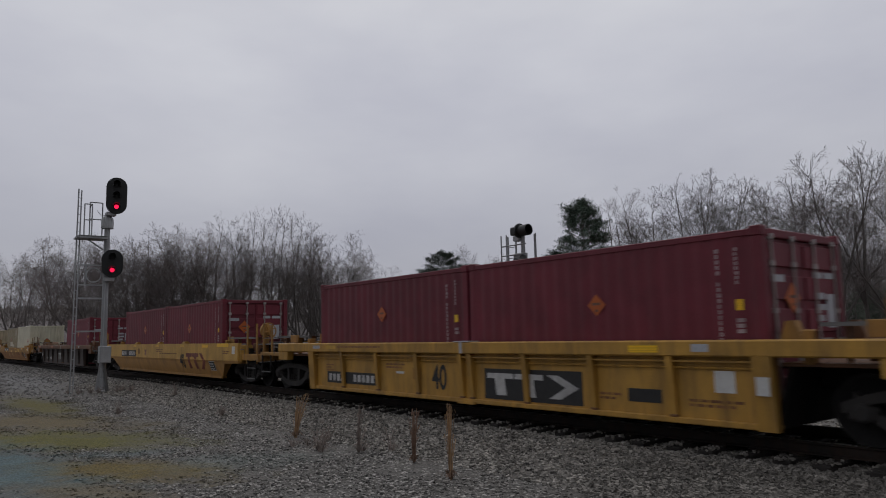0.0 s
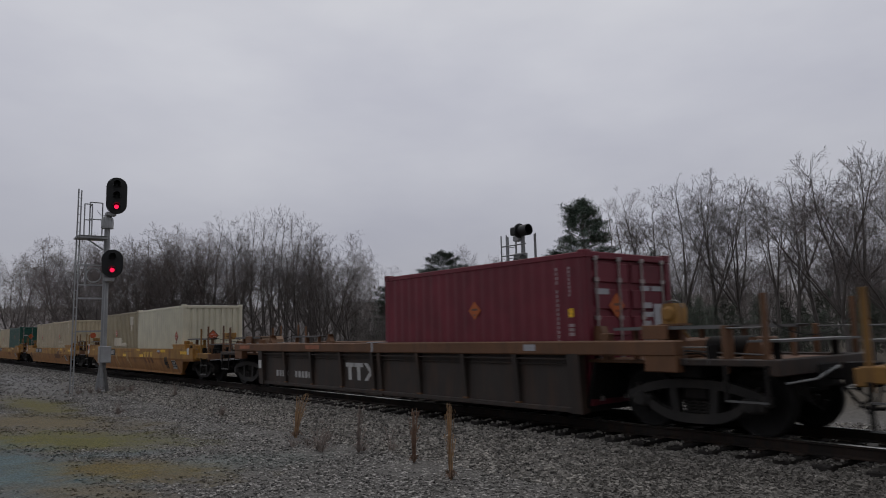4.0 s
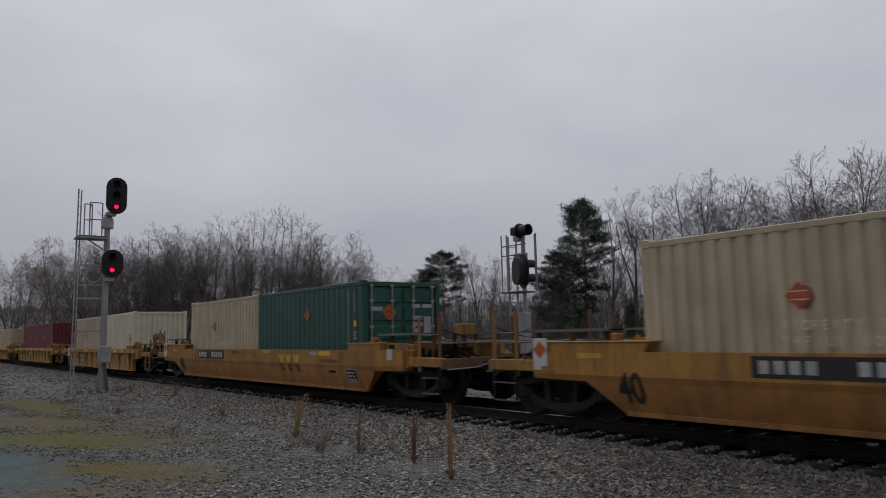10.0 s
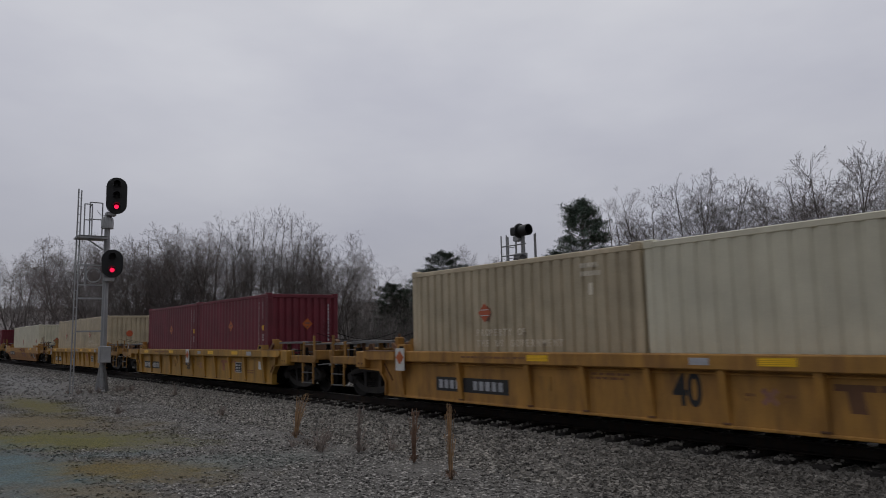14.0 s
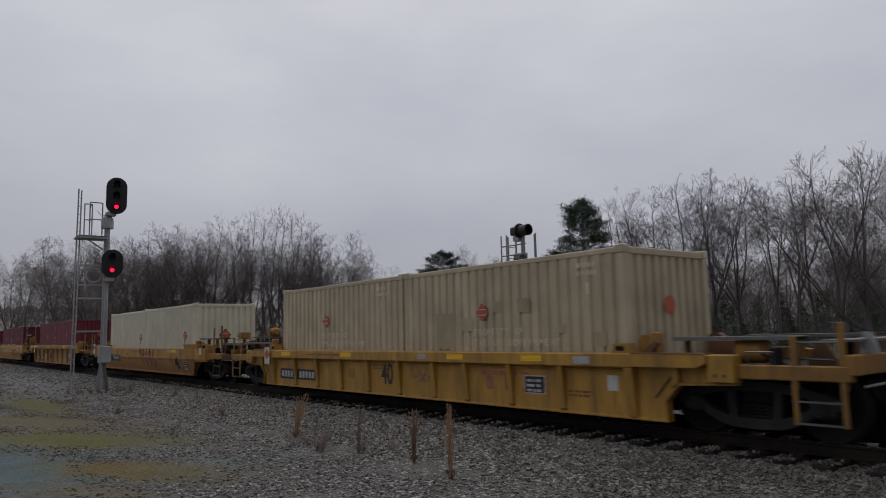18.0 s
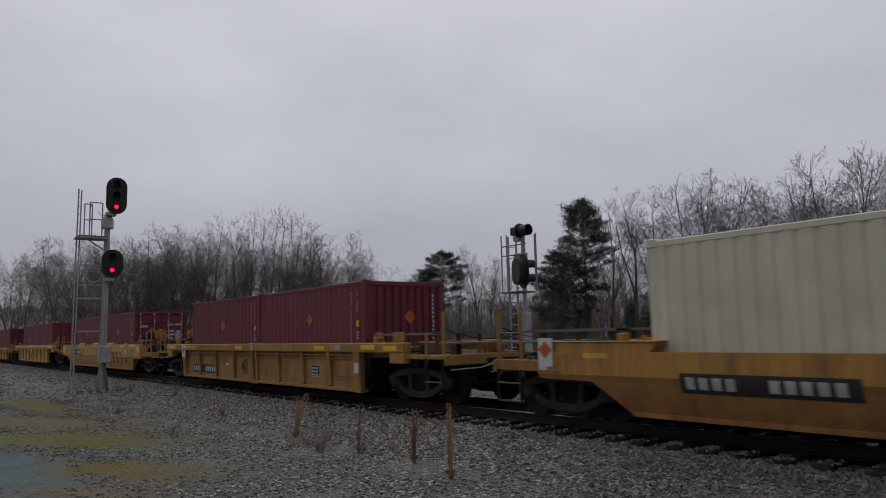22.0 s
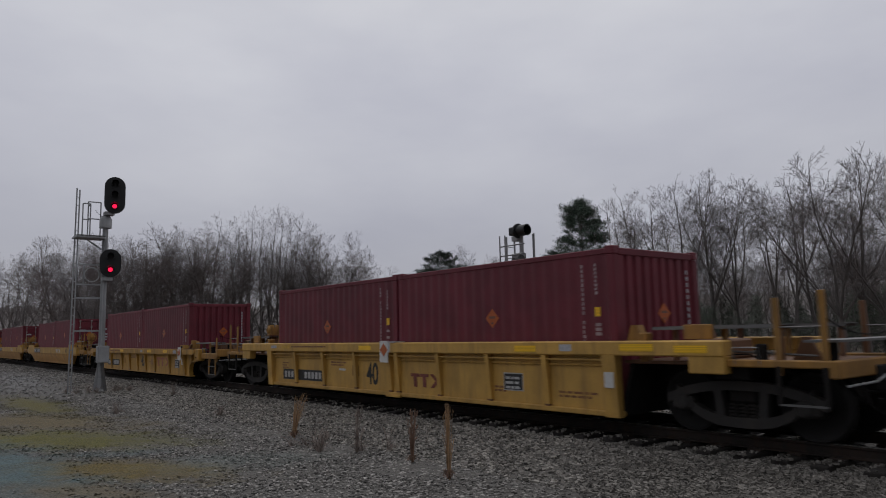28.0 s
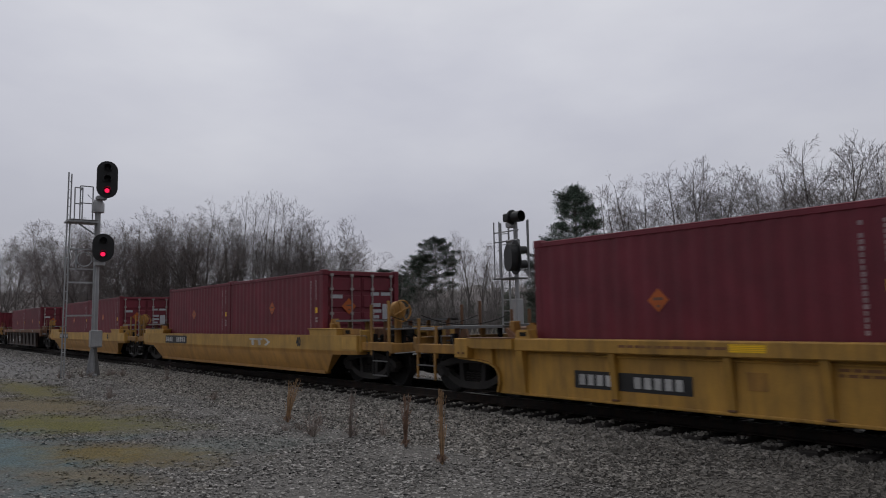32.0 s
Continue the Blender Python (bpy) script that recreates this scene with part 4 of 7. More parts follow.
    for k, (yy, zz) in enumerate(((-0.95, 0.60), (-0.72, 0.52), (0.8, 0.56))):
        part("hanging_hose", G().tube([(s * 9.42, yy, 0.84), (s * 9.52, yy + 0.02, zz), (s * 9.66, yy + 0.06, zz - 0.12), (s * 9.72, yy + 0.02, zz + 0.02)], 0.020, 5), M_STEEL, root)
    a, b = rx(8.9, 9.3)
    part("draft_pocket", G().box(a, b, -0.42, 0.42, 0.58, 0.72, 0.02), M_STEEL, root)
    # container guides on the deck
    for y in (-1, 1):
        a, b = rx(6.18, 6.46)
        g = G().prism([(a, 1.1), (b, 1.1), (b, 1.36), ((a + b) / 2 + s * 0.05, 1.58 if kind == "ribbed" or paint is M_BRIGHT else 1.42), ((a + b) / 2 - s * 0.06, 1.58 if kind == "ribbed" or paint is M_BRIGHT else 1.42), (a, 1.36)], y * 0.92, y * 1.08)
        # far bracket darker in colour than the near one
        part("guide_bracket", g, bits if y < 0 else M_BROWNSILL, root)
    # connector box on the deck
    a, b = rx(7.0, 7.55)
    part("tool_box", G().box(a, b, -0.5, 0.25, deck_z + 0.02, 1.34, 0.03), M_BROWNSILL, root)
    # small fittings: retainer valve, cut lever bracket, hand-hold loop, safety chain
    a, b = rx(8.35, 8.47)
    part("valve_box", G().box(a, b, -1.24, -1.10, deck_z + 0.02, deck_z + 0.26, 0.015), M_STEEL, root)
    loop = [(s * 8.50, -1.41, deck_z - 0.02), (s * 8.50, -1.45, deck_z + 0.22), (s * 8.15, -1.45, deck_z + 0.22), (s * 8.15, -1.41, deck_z - 0.02)]
    part("hand_hold", G().tube(loop, 0.012, 5), M_GRATE, root)
    sag = [(s * (9.32 + 0.0), -1.3 + 2.6 * t, 1.60 - 0.22 * 4 * t * (1 - t)) for t in np.linspace(0, 1, 12)]
    part("safety_chain", G().tube(sag, 0.010, 4), M_STEEL, root)
    rod = [(s * 6.6, -0.9, deck_z + 0.12), (s * 7.7, -0.95, deck_z + 0.16), (s * 9.0, -0.88, deck_z + 0.10)]
    part("brake_rod", G().tube(rod, 0.016, 5), M_GRATE, root)
    a, b = rx(8.55, 8.95)
    part("lever_bracket", G().prism([(a, deck_z + 0.02), (b, deck_z + 0.02), ((a + b) / 2 + 0.06, deck_z + 0.34), ((a + b) / 2 - 0.06, deck_z + 0.34)], -0.62, -0.56), M_BROWNSILL, root)
    a, b = rx(6.55, 6.68)
    part("corner_stop", G().box(a, b, -1.30, -1.12, deck_z, 1.46, 0.015), bits, root)
    # air-brake valves and their pipes, under and beside the walkway
    if kind == "smooth":
        a, b = rx(8.30, 8.86)
        valve = part("brake_valve", G().box(a, b, -0.95, -0.45, deck_z + 0.02, deck_z + 0.24, 0.03), M_STEEL, root, "grimy black air-brake valve")
        for px, r in ((8.40, 0.10), (8.58, 0.12), (8.76, 0.09)):
            part("valve_dome", G().lathe([(0.0, 0.16), (r * 0.6, 0.15), (r, 0.08), (r, 0.0)], (s * px, -0.72, deck_z + 0.24), "z", 12), M_STEEL, valve)
        for k in range(3):
            run = [(s * 8.35, -0.9 + 0.2 * k, deck_z + 0.16 + 0.05 * k), (s * 9.05, -0.92 + 0.2 * k, deck_z + 0.15 + 0.05 * k), (s * 9.34, -0.8 + 0.25 * k, deck_z + 0.05)]
            part("valve_pipe", G().tube(run, 0.018, 5), M_STEEL, valve)
    if brake and kind == "ribbed":
        x = s * 7.54
        drum = part("brake_housing", G().prism([(x - 0.13, 1.58), (x + 0.13, 1.58), (x + 0.145, 1.80), (x + 0.10, 1.90), (x - 0.10, 1.90), (x - 0.145, 1.80)], -0.86, -0.58), M_ENDS, root, "grimy yellow hand-brake gear housing")
        part("gear_cover", G().lathe([(0.0, -0.05), (0.08, -0.05), (0.115, -0.02), (0.12, 0.0)], (x, -0.86, 1.74), "y", 16), M_ENDS, drum)
        part("flange", G().box(x - 0.17, x + 0.17, -0.90, -0.54, 1.555, 1.585), M_BROWNSILL, drum)
        part("drum_stand", G().box(x - 0.13, x + 0.13, -0.84, -0.60, deck_z, 1.56, 0.02), M_BROWNSILL, root)
        for k in (-0.34, 0.30):
            part("stand_brace", G().tube([(x + k, -0.8, 1.36), (x + k * 0.4, -0.8, 1.54)], 0.02, 5), M_ENDS, root)
        wire = [(x + 0.17 * math.cos(t), -0.74, 1.82 + 0.13 * math.sin(t)) for t in np.linspace(0.0, math.pi, 13)]
        part("drum_hoop", G().tube(wire, 0.012, 5), M_GRATE, root)
        part("air_tank", G().lathe([(0.0, -0.40), (0.12, -0.40), (0.16, -0.34), (0.16, 0.34), (0.12, 0.40), (0.0, 0.40)], (s * 8.2, -0.2, 1.22), "x", 16), M_STEEL, root, "dark air reservoir")
    elif brake and kind == "smooth" and paint is M_ORANGE:
        a, b = rx(8.85, 9.2)
        part("connector_box", G().box(a, b, -0.62, -0.30, 1.48, 1.72, 0.02), M_ENDS, root, "tan cable connector box")
        a, b = rx(8.98, 9.06)
        part("box_post", G().box(a, b, -0.50, -0.42, deck_z, 1.48), M_BROWNSILL, root)
    elif brake and kind == "arched":
        x = s * 9.2
        part("brake_stand", G().box(x - 0.10, x + 0.08, -1.24, -1.12, deck_z, 1.68, 0.03), bits, root)
        part("brake_housing", G().lathe([(0.0, -0.09), (0.10, -0.09), (0.15, -0.05), (0.15, 0.04), (0.08, 0.08), (0.0, 0.08)], (x, -1.12, 1.66), "x", 18), bits, root, "round hand-brake gear housing")
        ring = [(x + s * 0.14, -0.98 + 0.17 * math.cos(t), 1.54 + 0.17 * math.sin(t)) for t in np.linspace(0, 2 * math.pi, 21)]
        part("brake_wheel", G().tube(ring, 0.018, 6).tube([(x + s * 0.14, -1.15, 1.54), (x + s * 0.14, -0.81, 1.54)], 0.014, 5), M_BROWNSILL, root)
        x0, x1 = rx(7.1, 7.8)
        part("air_tank", G().lathe([(0.0, x0), (0.10, x0), (0.14, x0 + 0.05), (0.14, x1 - 0.05), (0.10, x1), (0.0, x1)], (0, -0.5, 1.30), "x", 16), M_BROWNSILL, root, "rusty brown air reservoir")
        for k in (x0 + 0.15, x1 - 0.2):
            part("tank_strap", G().box(k, k + 0.05, -0.62, -0.38, deck_z, 1.22), M_STEEL, root)
    elif brake:
        x = s * 9.12
        part("brake_stand", G().box(x - 0.06, x + 0.06, -1.06, -0.90, deck_z, 1.62, 0.03), bits, root)
        part("brake_housing", G().lathe([(0.0, -0.10), (0.13, -0.10), (0.205, -0.06), (0.205, 0.04), (0.10, 0.09), (0.0, 0.09)], (x, -0.98, 1.74), "x", 18), bits, root, "round hand-brake gear housing")
        wheel = G()
        ring = [(x + s * 0.16, -0.98 + 0.24 * math.cos(t), 1.72 + 0.24 * math.sin(t)) for t in np.linspace(0, 2 * math.pi, 25)]
        wheel.tube(ring, 0.02, 6)
        for k in range(4):
            t = k * math.pi / 2 + 0.4
            wheel.tube([(x + s * 0.13, -0.98, 1.72), (x + s * 0.16, -0.98 + 0.24 * math.cos(t), 1.72 + 0.24 * math.sin(t))], 0.016, 6)
        part("brake_wheel", wheel, bits, root, "spoked hand-brake wheel")
        x0, x1 = rx(7.75, 8.55)
        part("air_tank", G().lathe([(0.0, x0), (0.12, x0), (0.16, x0 + 0.06), (0.16, x1 - 0.06), (0.12, x1), (0.0, x1)], (0, -0.2, 1.22), "x", 18), M_STEEL, root, "dark air reservoir")
        if tank:
            res = part("upper_reservoir", G().lathe([(0.0, -0.48), (0.13, -0.48), (0.19, -0.42), (0.19, 0.42), (0.13, 0.48), (0.0, 0.48)], (s * 7.50, -0.95, 1.72), "x", 16), M_STEEL, root, "dark upper air reservoir")
            for k in (-0.3, 0.3):
                part("reservoir_leg", G().box(s * 7.50 + k - 0.03, s * 7.50 + k + 0.03, -1.0, -0.90, deck_z, 1.56), M_BROWNSILL, res)
            part("valve_stack", G().box(s * 8.0, s * 8.3, -0.95, -0.62, deck_z + 0.02, 1.34, 0.04), M_STEEL, root, "dark brake valve stack")
        for k in (x0 + 0.12, x1 - 0.18):
            part("tank_strap", G().box(k, k + 0.06, -0.35, -0.05, deck_z, 1.12), M_STEEL, root)


def brake_gear(root, x, base):
    """A small hand-wheel gear on its own stand at a car's end."""
    gear = part("brake_gear", G().lathe([(0.0, -0.20), (0.10, -0.20), (0.13, -0.16), (0.13, 0.10), (0.09, 0.16), (0.0, 0.16)], (x, -0.45, 1.70), "x", 16), M_ENDS, root, "small yellow brake cylinder")
    ring = [(x - 0.24, -0.45 + 0.19 * math.cos(t), 1.72 + 0.19 * math.sin(t)) for t in np.linspace(0, 2 * math.pi, 21)]
    part("brake_wheel", G().tube(ring, 0.018, 6).tube([(x - 0.24, -0.64, 1.72), (x - 0.24, -0.26, 1.72)], 0.014, 5).tube([(x - 0.27, -0.45, 1.70), (x - 0.15, -0.45, 1.70)], 0.03, 6), M_ENDS, gear)
    part("gear_stand", G().box(x - 0.10, x + 0.10, -0.52, -0.38, base, 1.60, 0.02), M_BROWNSILL, root)


def well_floor(root):
    for k in range(9):
        x = -6.0 + k * 1.5
        part("cross_bearer", G().box(x - 0.09, x + 0.09, -1.28, 1.28, 0.17, 0.26, 0.01), M_STEEL, root)
    for s in (-1, 1):
        g = G().prism([(s * 6.12, 0.18), (s * 6.18, 0.18), (s * 6.40, 1.0), (s * 6.34, 1.0)], -1.25, 1.25)
        part("bulkhead", g, M_STEEL, root)


def ribbed_car(paint, sill, brake_s, label):
    """Square-ended well car with ribs on its sides and long box-section top chords."""
    root = tagged(new("well_car"), label, "well car", "well cars of the train")
    well_floor(root)
    for y in (-1, 1):
        chord = G().box(-8.05, 8.05, y * 1.27, y * 1.52, 1.115, 1.34, 0.02)
        part("top_chord", chord, sill, root)
        part("side_panel", G().box(-6.15, 6.15, y * 1.34, y * 1.375, 0.24, 1.13), paint, root)
        part("bottom_sill", G().box(-6.2, 6.2, y * 1.22, y * 1.43, 0.165, 0.25, 0.012), paint, root)
        part("ledge", G().box(-6.15, 6.15, y * 1.375, y * 1.47, 1.035, 1.06), paint, root)
        part("lower_ledge", G().tube([(-6.1, y * 1.40, 0.955), (6.1, y * 1.40, 0.955)], 0.016, 6), paint, root)
        for x in (-4.60, -3.05, -1.50, -0.03, 0.27, 1.74, 3.25, 4.71):
            g = G().prism([(y * 1.375, 0.25), (y * 1.42, 0.25), (y * 1.50, 1.13), (y * 1.375, 1.13)], x - 0.055, x + 0.055, "x")
            part("rib", g, paint, root)
            if y < 0:
                part("rib_foot", G().box(x - 0.062, x + 0.062, -1.432, -1.37, 0.252, 0.285, 0.006), M_BROWNSILL, root)
        for s in (-1, 1):
            a, b = mirror(s, 5.98, 6.24)
            g = G().prism([(y * 1.34, 0.16), (y * 1.46, 0.16), (y * 1.52, 1.13), (y * 1.34, 1.13)], a, b, "x")
            part("end_rib", g, paint, root)
            a, b = mirror(s, 7.5, 8.05)
            part("chord_bracket", G().box(a, b, y * 1.30, y * 1.50, 0.88, 1.13, 0.015), sill, root)
        part("foot_plate", G().box(-0.13, 0.38, y * 1.40, y * 1.47, 0.15, 0.20), paint, root)
        part("joint_strip", G().box(0.03, 0.11, y * 1.521, y * 1.525, 1.125, 1.335), M_GREY, root, "pale strip across the chord")
        part("joint_cap", G().box(-0.14, 0.32, y * 1.26, y * 1.53, 1.342, 1.36), M_GREY, root)
    for s in (-1, 1):
        car_end(root, s, paint, "ribbed", s == brake_s)
    return root


def smooth_car(paint, tall, brake_s, label, lid_long=0.0, tank=False):
    """Well car with plain folded sides that taper up over the trucks; tall: side top at the same height all along, with latch lids."""
    root = tagged(new("well_car"), label, "well car", "well cars of the train")
    well_floor(root)
    top = 1.36 if tall else 1.17
    for y in (-1, 1):
        # folded side: upright above, leaning in below
        g = G()
        xs = [(-8.2, 0.72), (-7.05, 0.70), (-6.42, 0.20), (6.42, 0.20), (7.05, 0.70), (8.2, 0.72)]
        upper = [(-8.2, 0.80), (-7.0, 0.80), (7.0, 0.80), (8.2, 0.80)]
        g.prism([(-8.2, 0.80), (8.2, 0.80), (8.2, top), (-8.2, top)], y * 1.40, y * 1.52)
        part("side_sill", g, paint, root)
        g = G()
        vs = [(-6.42, y * 1.30, 0.20), (6.42, y * 1.30, 0.20), (7.05, y * 1.50, 0.70), (8.2, y * 1.50, 0.72), (8.2, y * 1.52, 0.80), (-8.2, y * 1.52, 0.80), (-8.2, y * 1.50, 0.72), (-7.05, y * 1.50, 0.70)]
        vi = [(p[0], y * 1.24, p[2]) for p in vs]
        n = 8
        g.add(vs + vi, [(0, 1, 2, 7), (7, 2, 3, 6), (6, 3, 4, 5), (8, 15, 10, 9), (15, 14, 11, 10), (14, 13, 12, 11)] + [(i, (i + 1) % n, n + (i + 1) % n, n + i) for i in range(n)])
        # lower half darker in colour, imitating the shade under its lean
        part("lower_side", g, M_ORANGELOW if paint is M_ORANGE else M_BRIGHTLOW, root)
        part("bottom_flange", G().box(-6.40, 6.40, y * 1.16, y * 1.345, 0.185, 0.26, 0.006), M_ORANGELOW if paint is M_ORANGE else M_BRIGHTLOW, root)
        for s in (-1, 1):
            if not tall:
                out = 7.24 if s > 0 else 8.12
                hood = G().prism([(s * 5.83, 1.325), (s * out, 1.325), (s * out, 1.172), (s * 5.92, 1.172)], y * 1.10, y * 1.505)
                part("raised_end", hood, paint, root)
                part("end_cap", G().box(s * 5.80, s * (out + 0.03), y * 1.08, y * 1.53, 1.318, 1.338, 0.006), paint, root)
                if s > 0:
                    part("recessed_plate", G().box(7.26, 8.10, y * 1.30, y * 1.34, 1.172, 1.325, 0.006), M_ENDS, root)
                    part("plate_slot", G().box(7.40, 7.62, y * 1.34, y * 1.344, 1.20, 1.29), M_STEEL, root)
            a, b = mirror(s, 7.55, 8.19)
            part("end_plate", G().box(a, b, y * 1.52, y * 1.535, 0.84, top - 0.04), paint, root)
            a, b = mirror(s, 8.2, 8.26)
            part("jacking_block", G().box(a, b, y * 1.05, y * 1.46, 0.78, 1.30, 0.015), paint, root)
        if tall:
            for x in (-3.35, -0.15, 2.95):
                h = lid_long / 2
                lid = G().prism([(y * 1.30, 1.36), (y * 1.50, 1.36), (y * 1.49, 1.40), (y * 1.45, 1.435), (y * 1.38, 1.445), (y * 1.31, 1.42)], x - h, x + h, "x")
                part("latch_cover", lid, M_BRIGHT, root, "rounded latch cover")
                fold_edge = G().prism([(x - h - 0.42, 1.345), (x + h + 0.42, 1.345), (x + h + 0.30, 1.19), (x - h - 0.30, 1.19)], y * 1.520, y * 1.526)
                part("latch_panel", fold_edge, paint, root)
            part("weld_seam", G().box(-6.5, 6.5, y * 1.50, y * 1.530, 0.795, 0.807), paint, root)
    for s in (-1, 1):
        car_end(root, s, paint, "smooth", s == brake_s, tank)
    return root


CHAMFER = [(6.87, 0.17), (6.85, 0.48), (7.10, 0.73), (7.98, 0.76)]
ARC = [(6.87, 0.17), (6.82, 0.34), (6.83, 0.50), (6.92, 0.62), (7.08, 0.70), (7.40, 0.74), (7.98, 0.77)]
EVEN_RIBS, PAIRED_RIBS = (-4.92, -3.68, -2.45, -1.20, 0.06, 1.32, 2.35, 3.60, 4.85), (-4.28, -2.37, -1.11, 0.14, 1.34, 2.62, 4.48)


def arched_car(paint, curve, ribs, brake_s, label):
    """Ribbed well car with box beams over the trucks; curve: the side panel's cut edge over a truck."""
    root = tagged(new("well_car"), label, "well car", "well cars of the train")
    well_floor(root)
    for y in (-1, 1):
        part("top_chord", G().box(-6.36, 6.36, y * 1.27, y * 1.52, 0.935, 1.15, 0.015), paint, root)
        poly = [(-x, z) for x, z in curve] + [(-7.98, 0.955), (7.98, 0.955)] + [(x, z) for x, z in reversed(curve)]
        part("side_panel", G().prism(poly, y * 1.34, y * 1.375), paint, root)
        part("ledge", G().tube([(-6.1, y * 1.40, 0.885), (6.1, y * 1.40, 0.885)], 0.018, 6), paint, root)
        part("bottom_sill", G().box(-6.86, 6.86, y * 1.22, y * 1.40, 0.150, 0.195, 0.010), paint, root)
        for x in ribs:
            g = G().prism([(y * 1.375, 0.20), (y * 1.40, 0.20), (y * 1.49, 0.935), (y * 1.375, 0.935)], x - 0.055, x + 0.055, "x")
            part("rib", g, paint, root)
            if y < 0:
                part("rib_foot", G().box(x - 0.062, x + 0.062, -1.412, -1.37, 0.20, 0.23, 0.006), M_BROWNSILL, root)
        for s in (-1, 1):
            g = G().prism([(y * 1.375, 0.20), (y * 1.42, 0.20), (y * 1.51, 0.935), (y * 1.375, 0.935)], *mirror(s, 6.18, 6.34), "x")
            part("end_rib", g, paint, root)
            lip = G()
            for (x0, z0), (x1, z1) in zip(curve, curve[1:]):
                nx, nz = (z1 - z0), -(x1 - x0)
                k = 0.03 / math.hypot(nx, nz)
                lip.prism([(s * x0, z0), (s * x1, z1), (s * (x1 + nx * k), z1 + nz * k), (s * (x0 + nx * k), z0 + nz * k)], y * 1.30, y * 1.45)
            part("arch_lip", lip, paint, root)
            # box beam over the truck, its outer end cut back below
            beam = G().prism([(s * 6.37, 1.145), (s * 7.60, 1.145), (s * 7.60, 1.02), (s * 7.46, 0.958), (s * 6.37, 0.958)], y * 1.26, y * 1.56)
            part("box_beam", beam, paint, root)
            part("beam_cap", G().box(s * 6.37, s * 7.58, y * 1.26, y * 1.565, 1.147, 1.160), M_BROWNSILL, root)
            part("end_block", G().box(*mirror(s, 7.605, 7.99), y * 1.28, y * 1.53, 0.765, 1.14, 0.012), paint, root)
            part("knee", G().prism([(s * 6.98, 0.66), (s * 7.10, 0.74), (s * 7.10, 0.955), (s * 7.0, 0.955)], y * 1.376, y * 1.46), paint, root)
            if y < 0 and curve is CHAMFER:
                part("diagonal_brace", G().tube([(s * 6.66, -1.39, 0.50), (s * 6.98, -1.39, 0.86)], 0.016, 5), M_BROWNSILL, root)
            if y < 0:
                for k in (7.72, 7.86):
                    part("bolt", G().box(s * k - 0.02, s * k + 0.02, -1.545, -1.53, 0.84, 0.88), M_BROWNSILL, root)
            guide = G().prism([(s * 5.97, 1.15), (s * 6.33, 1.15), (s * 6.30, 1.30), (s * 6.02, 1.30)], y * 1.30, y * 1.50)
            part("lock_box", guide, paint, root)
            part("lock_slot", G().box(*mirror(s, 6.06, 6.22), y * 1.50, y * 1.504, 1.19, 1.26), M_STEEL, root)
            hook = G().prism([(s * 6.44, 1.16), (s * 6.62, 1.16), (s * 6.74, 1.30), (s * 6.70, 1.34), (s * 6.55, 1.25)], y * 1.30, y * 1.36)
            part("lock_hook", hook, M_BROWNSILL, root)
    for s in (-1, 1):
        car_end(root, s, paint, "arched", s == brake_s)
    return root


def forty(x, z, height, y, root, material):
    """The well-length figures painted on the side."""
    cu = bpy.data.curves.new("figures", "FONT")
    cu.body, cu.size, cu.extrude, cu.align_x, cu.align_y = "40", height * 1.42, 0.002, "CENTER", "CENTER"
    cu.offset = 0.012
    ob = bpy.data.objects.new("figures", cu)
    scene.collection.objects.link(ob)
    me = bpy.data.meshes.new_from_object(ob.evaluated_get(bpy.context.evaluated_depsgraph_get()))
    bpy.data.objects.remove(ob)
    me.materials.append(material)
    t = part("figure_forty", me, None, root, "black stencilled figures")
    t.matrix_basis = Matrix.Translation((x, y - 0.003, z)) @ pose(0, 0, 0, 90, 0, 0) @ Matrix.Diagonal((0.82, 1.15, 1, 1))
    return t


def emblem(x0, x1, z0, z1, y, material, root):
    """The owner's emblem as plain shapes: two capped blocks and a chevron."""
    h, w = z1 - z0, x1 - x0
    root_mark = None
    for k in (0.0, 0.33):
        a = x0 + w * k
        g = G().prism([(a, z1), (a + w * 0.31, z1), (a + w * 0.31, z1 - h * 0.24), (a + w * 0.21, z1 - h * 0.24), (a + w * 0.23, z0), (a + w * 0.11, z0), (a + w * 0.09, z1 - h * 0.24), (a, z1 - h * 0.24)], y - 0.003, y)
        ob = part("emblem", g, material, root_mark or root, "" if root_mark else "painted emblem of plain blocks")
        root_mark = root_mark or ob
    a, b = x0 + w * 0.68, x1
    g = G().prism([(a, z1), (a + w * 0.12, z1), (b, (z0 + z1) / 2), (a + w * 0.14, z0), (a + w * 0.02, z0), (b - w * 0.13, (z0 + z1) / 2)], y - 0.003, y)
    part("chevron", g, material, root_mark)
    return root_mark


def number_board(x0, x1, zc, y, root, board=True, ink=None):
    """Where the running number stands: a dark field with plain bars."""
    back = flat("number_board", x0, x1, zc - 0.14, zc + 0.14, y, M_BLACKINK, root, "black field with white bars") if board else None
    if board:
        panels.append(back)
    a, unit = x0 + 0.10, (x1 - x0 - 0.16) / 11.2
    for k in range(11):
        if k not in (4, 5):
            g = G().box(a + k * unit, a + (k + 0.66) * unit, y - (0.008 if board else 0.003), y - (0.005 if board else 0.0), zc - 0.085, zc + 0.085)
            part("number_bar", g, ink or M_WHITEINK, back or root)


def hazard_card(x, z, y, root):
    card = flat("hazard_card", x - 0.16, x + 0.16, z - 0.24, z + 0.24, y, M_PAPER, root, "white card with an orange diamond", 0.012)
    diamond("diamond", x, z + 0.04, 0.15, y - 0.014, M_ORPLAC, card)


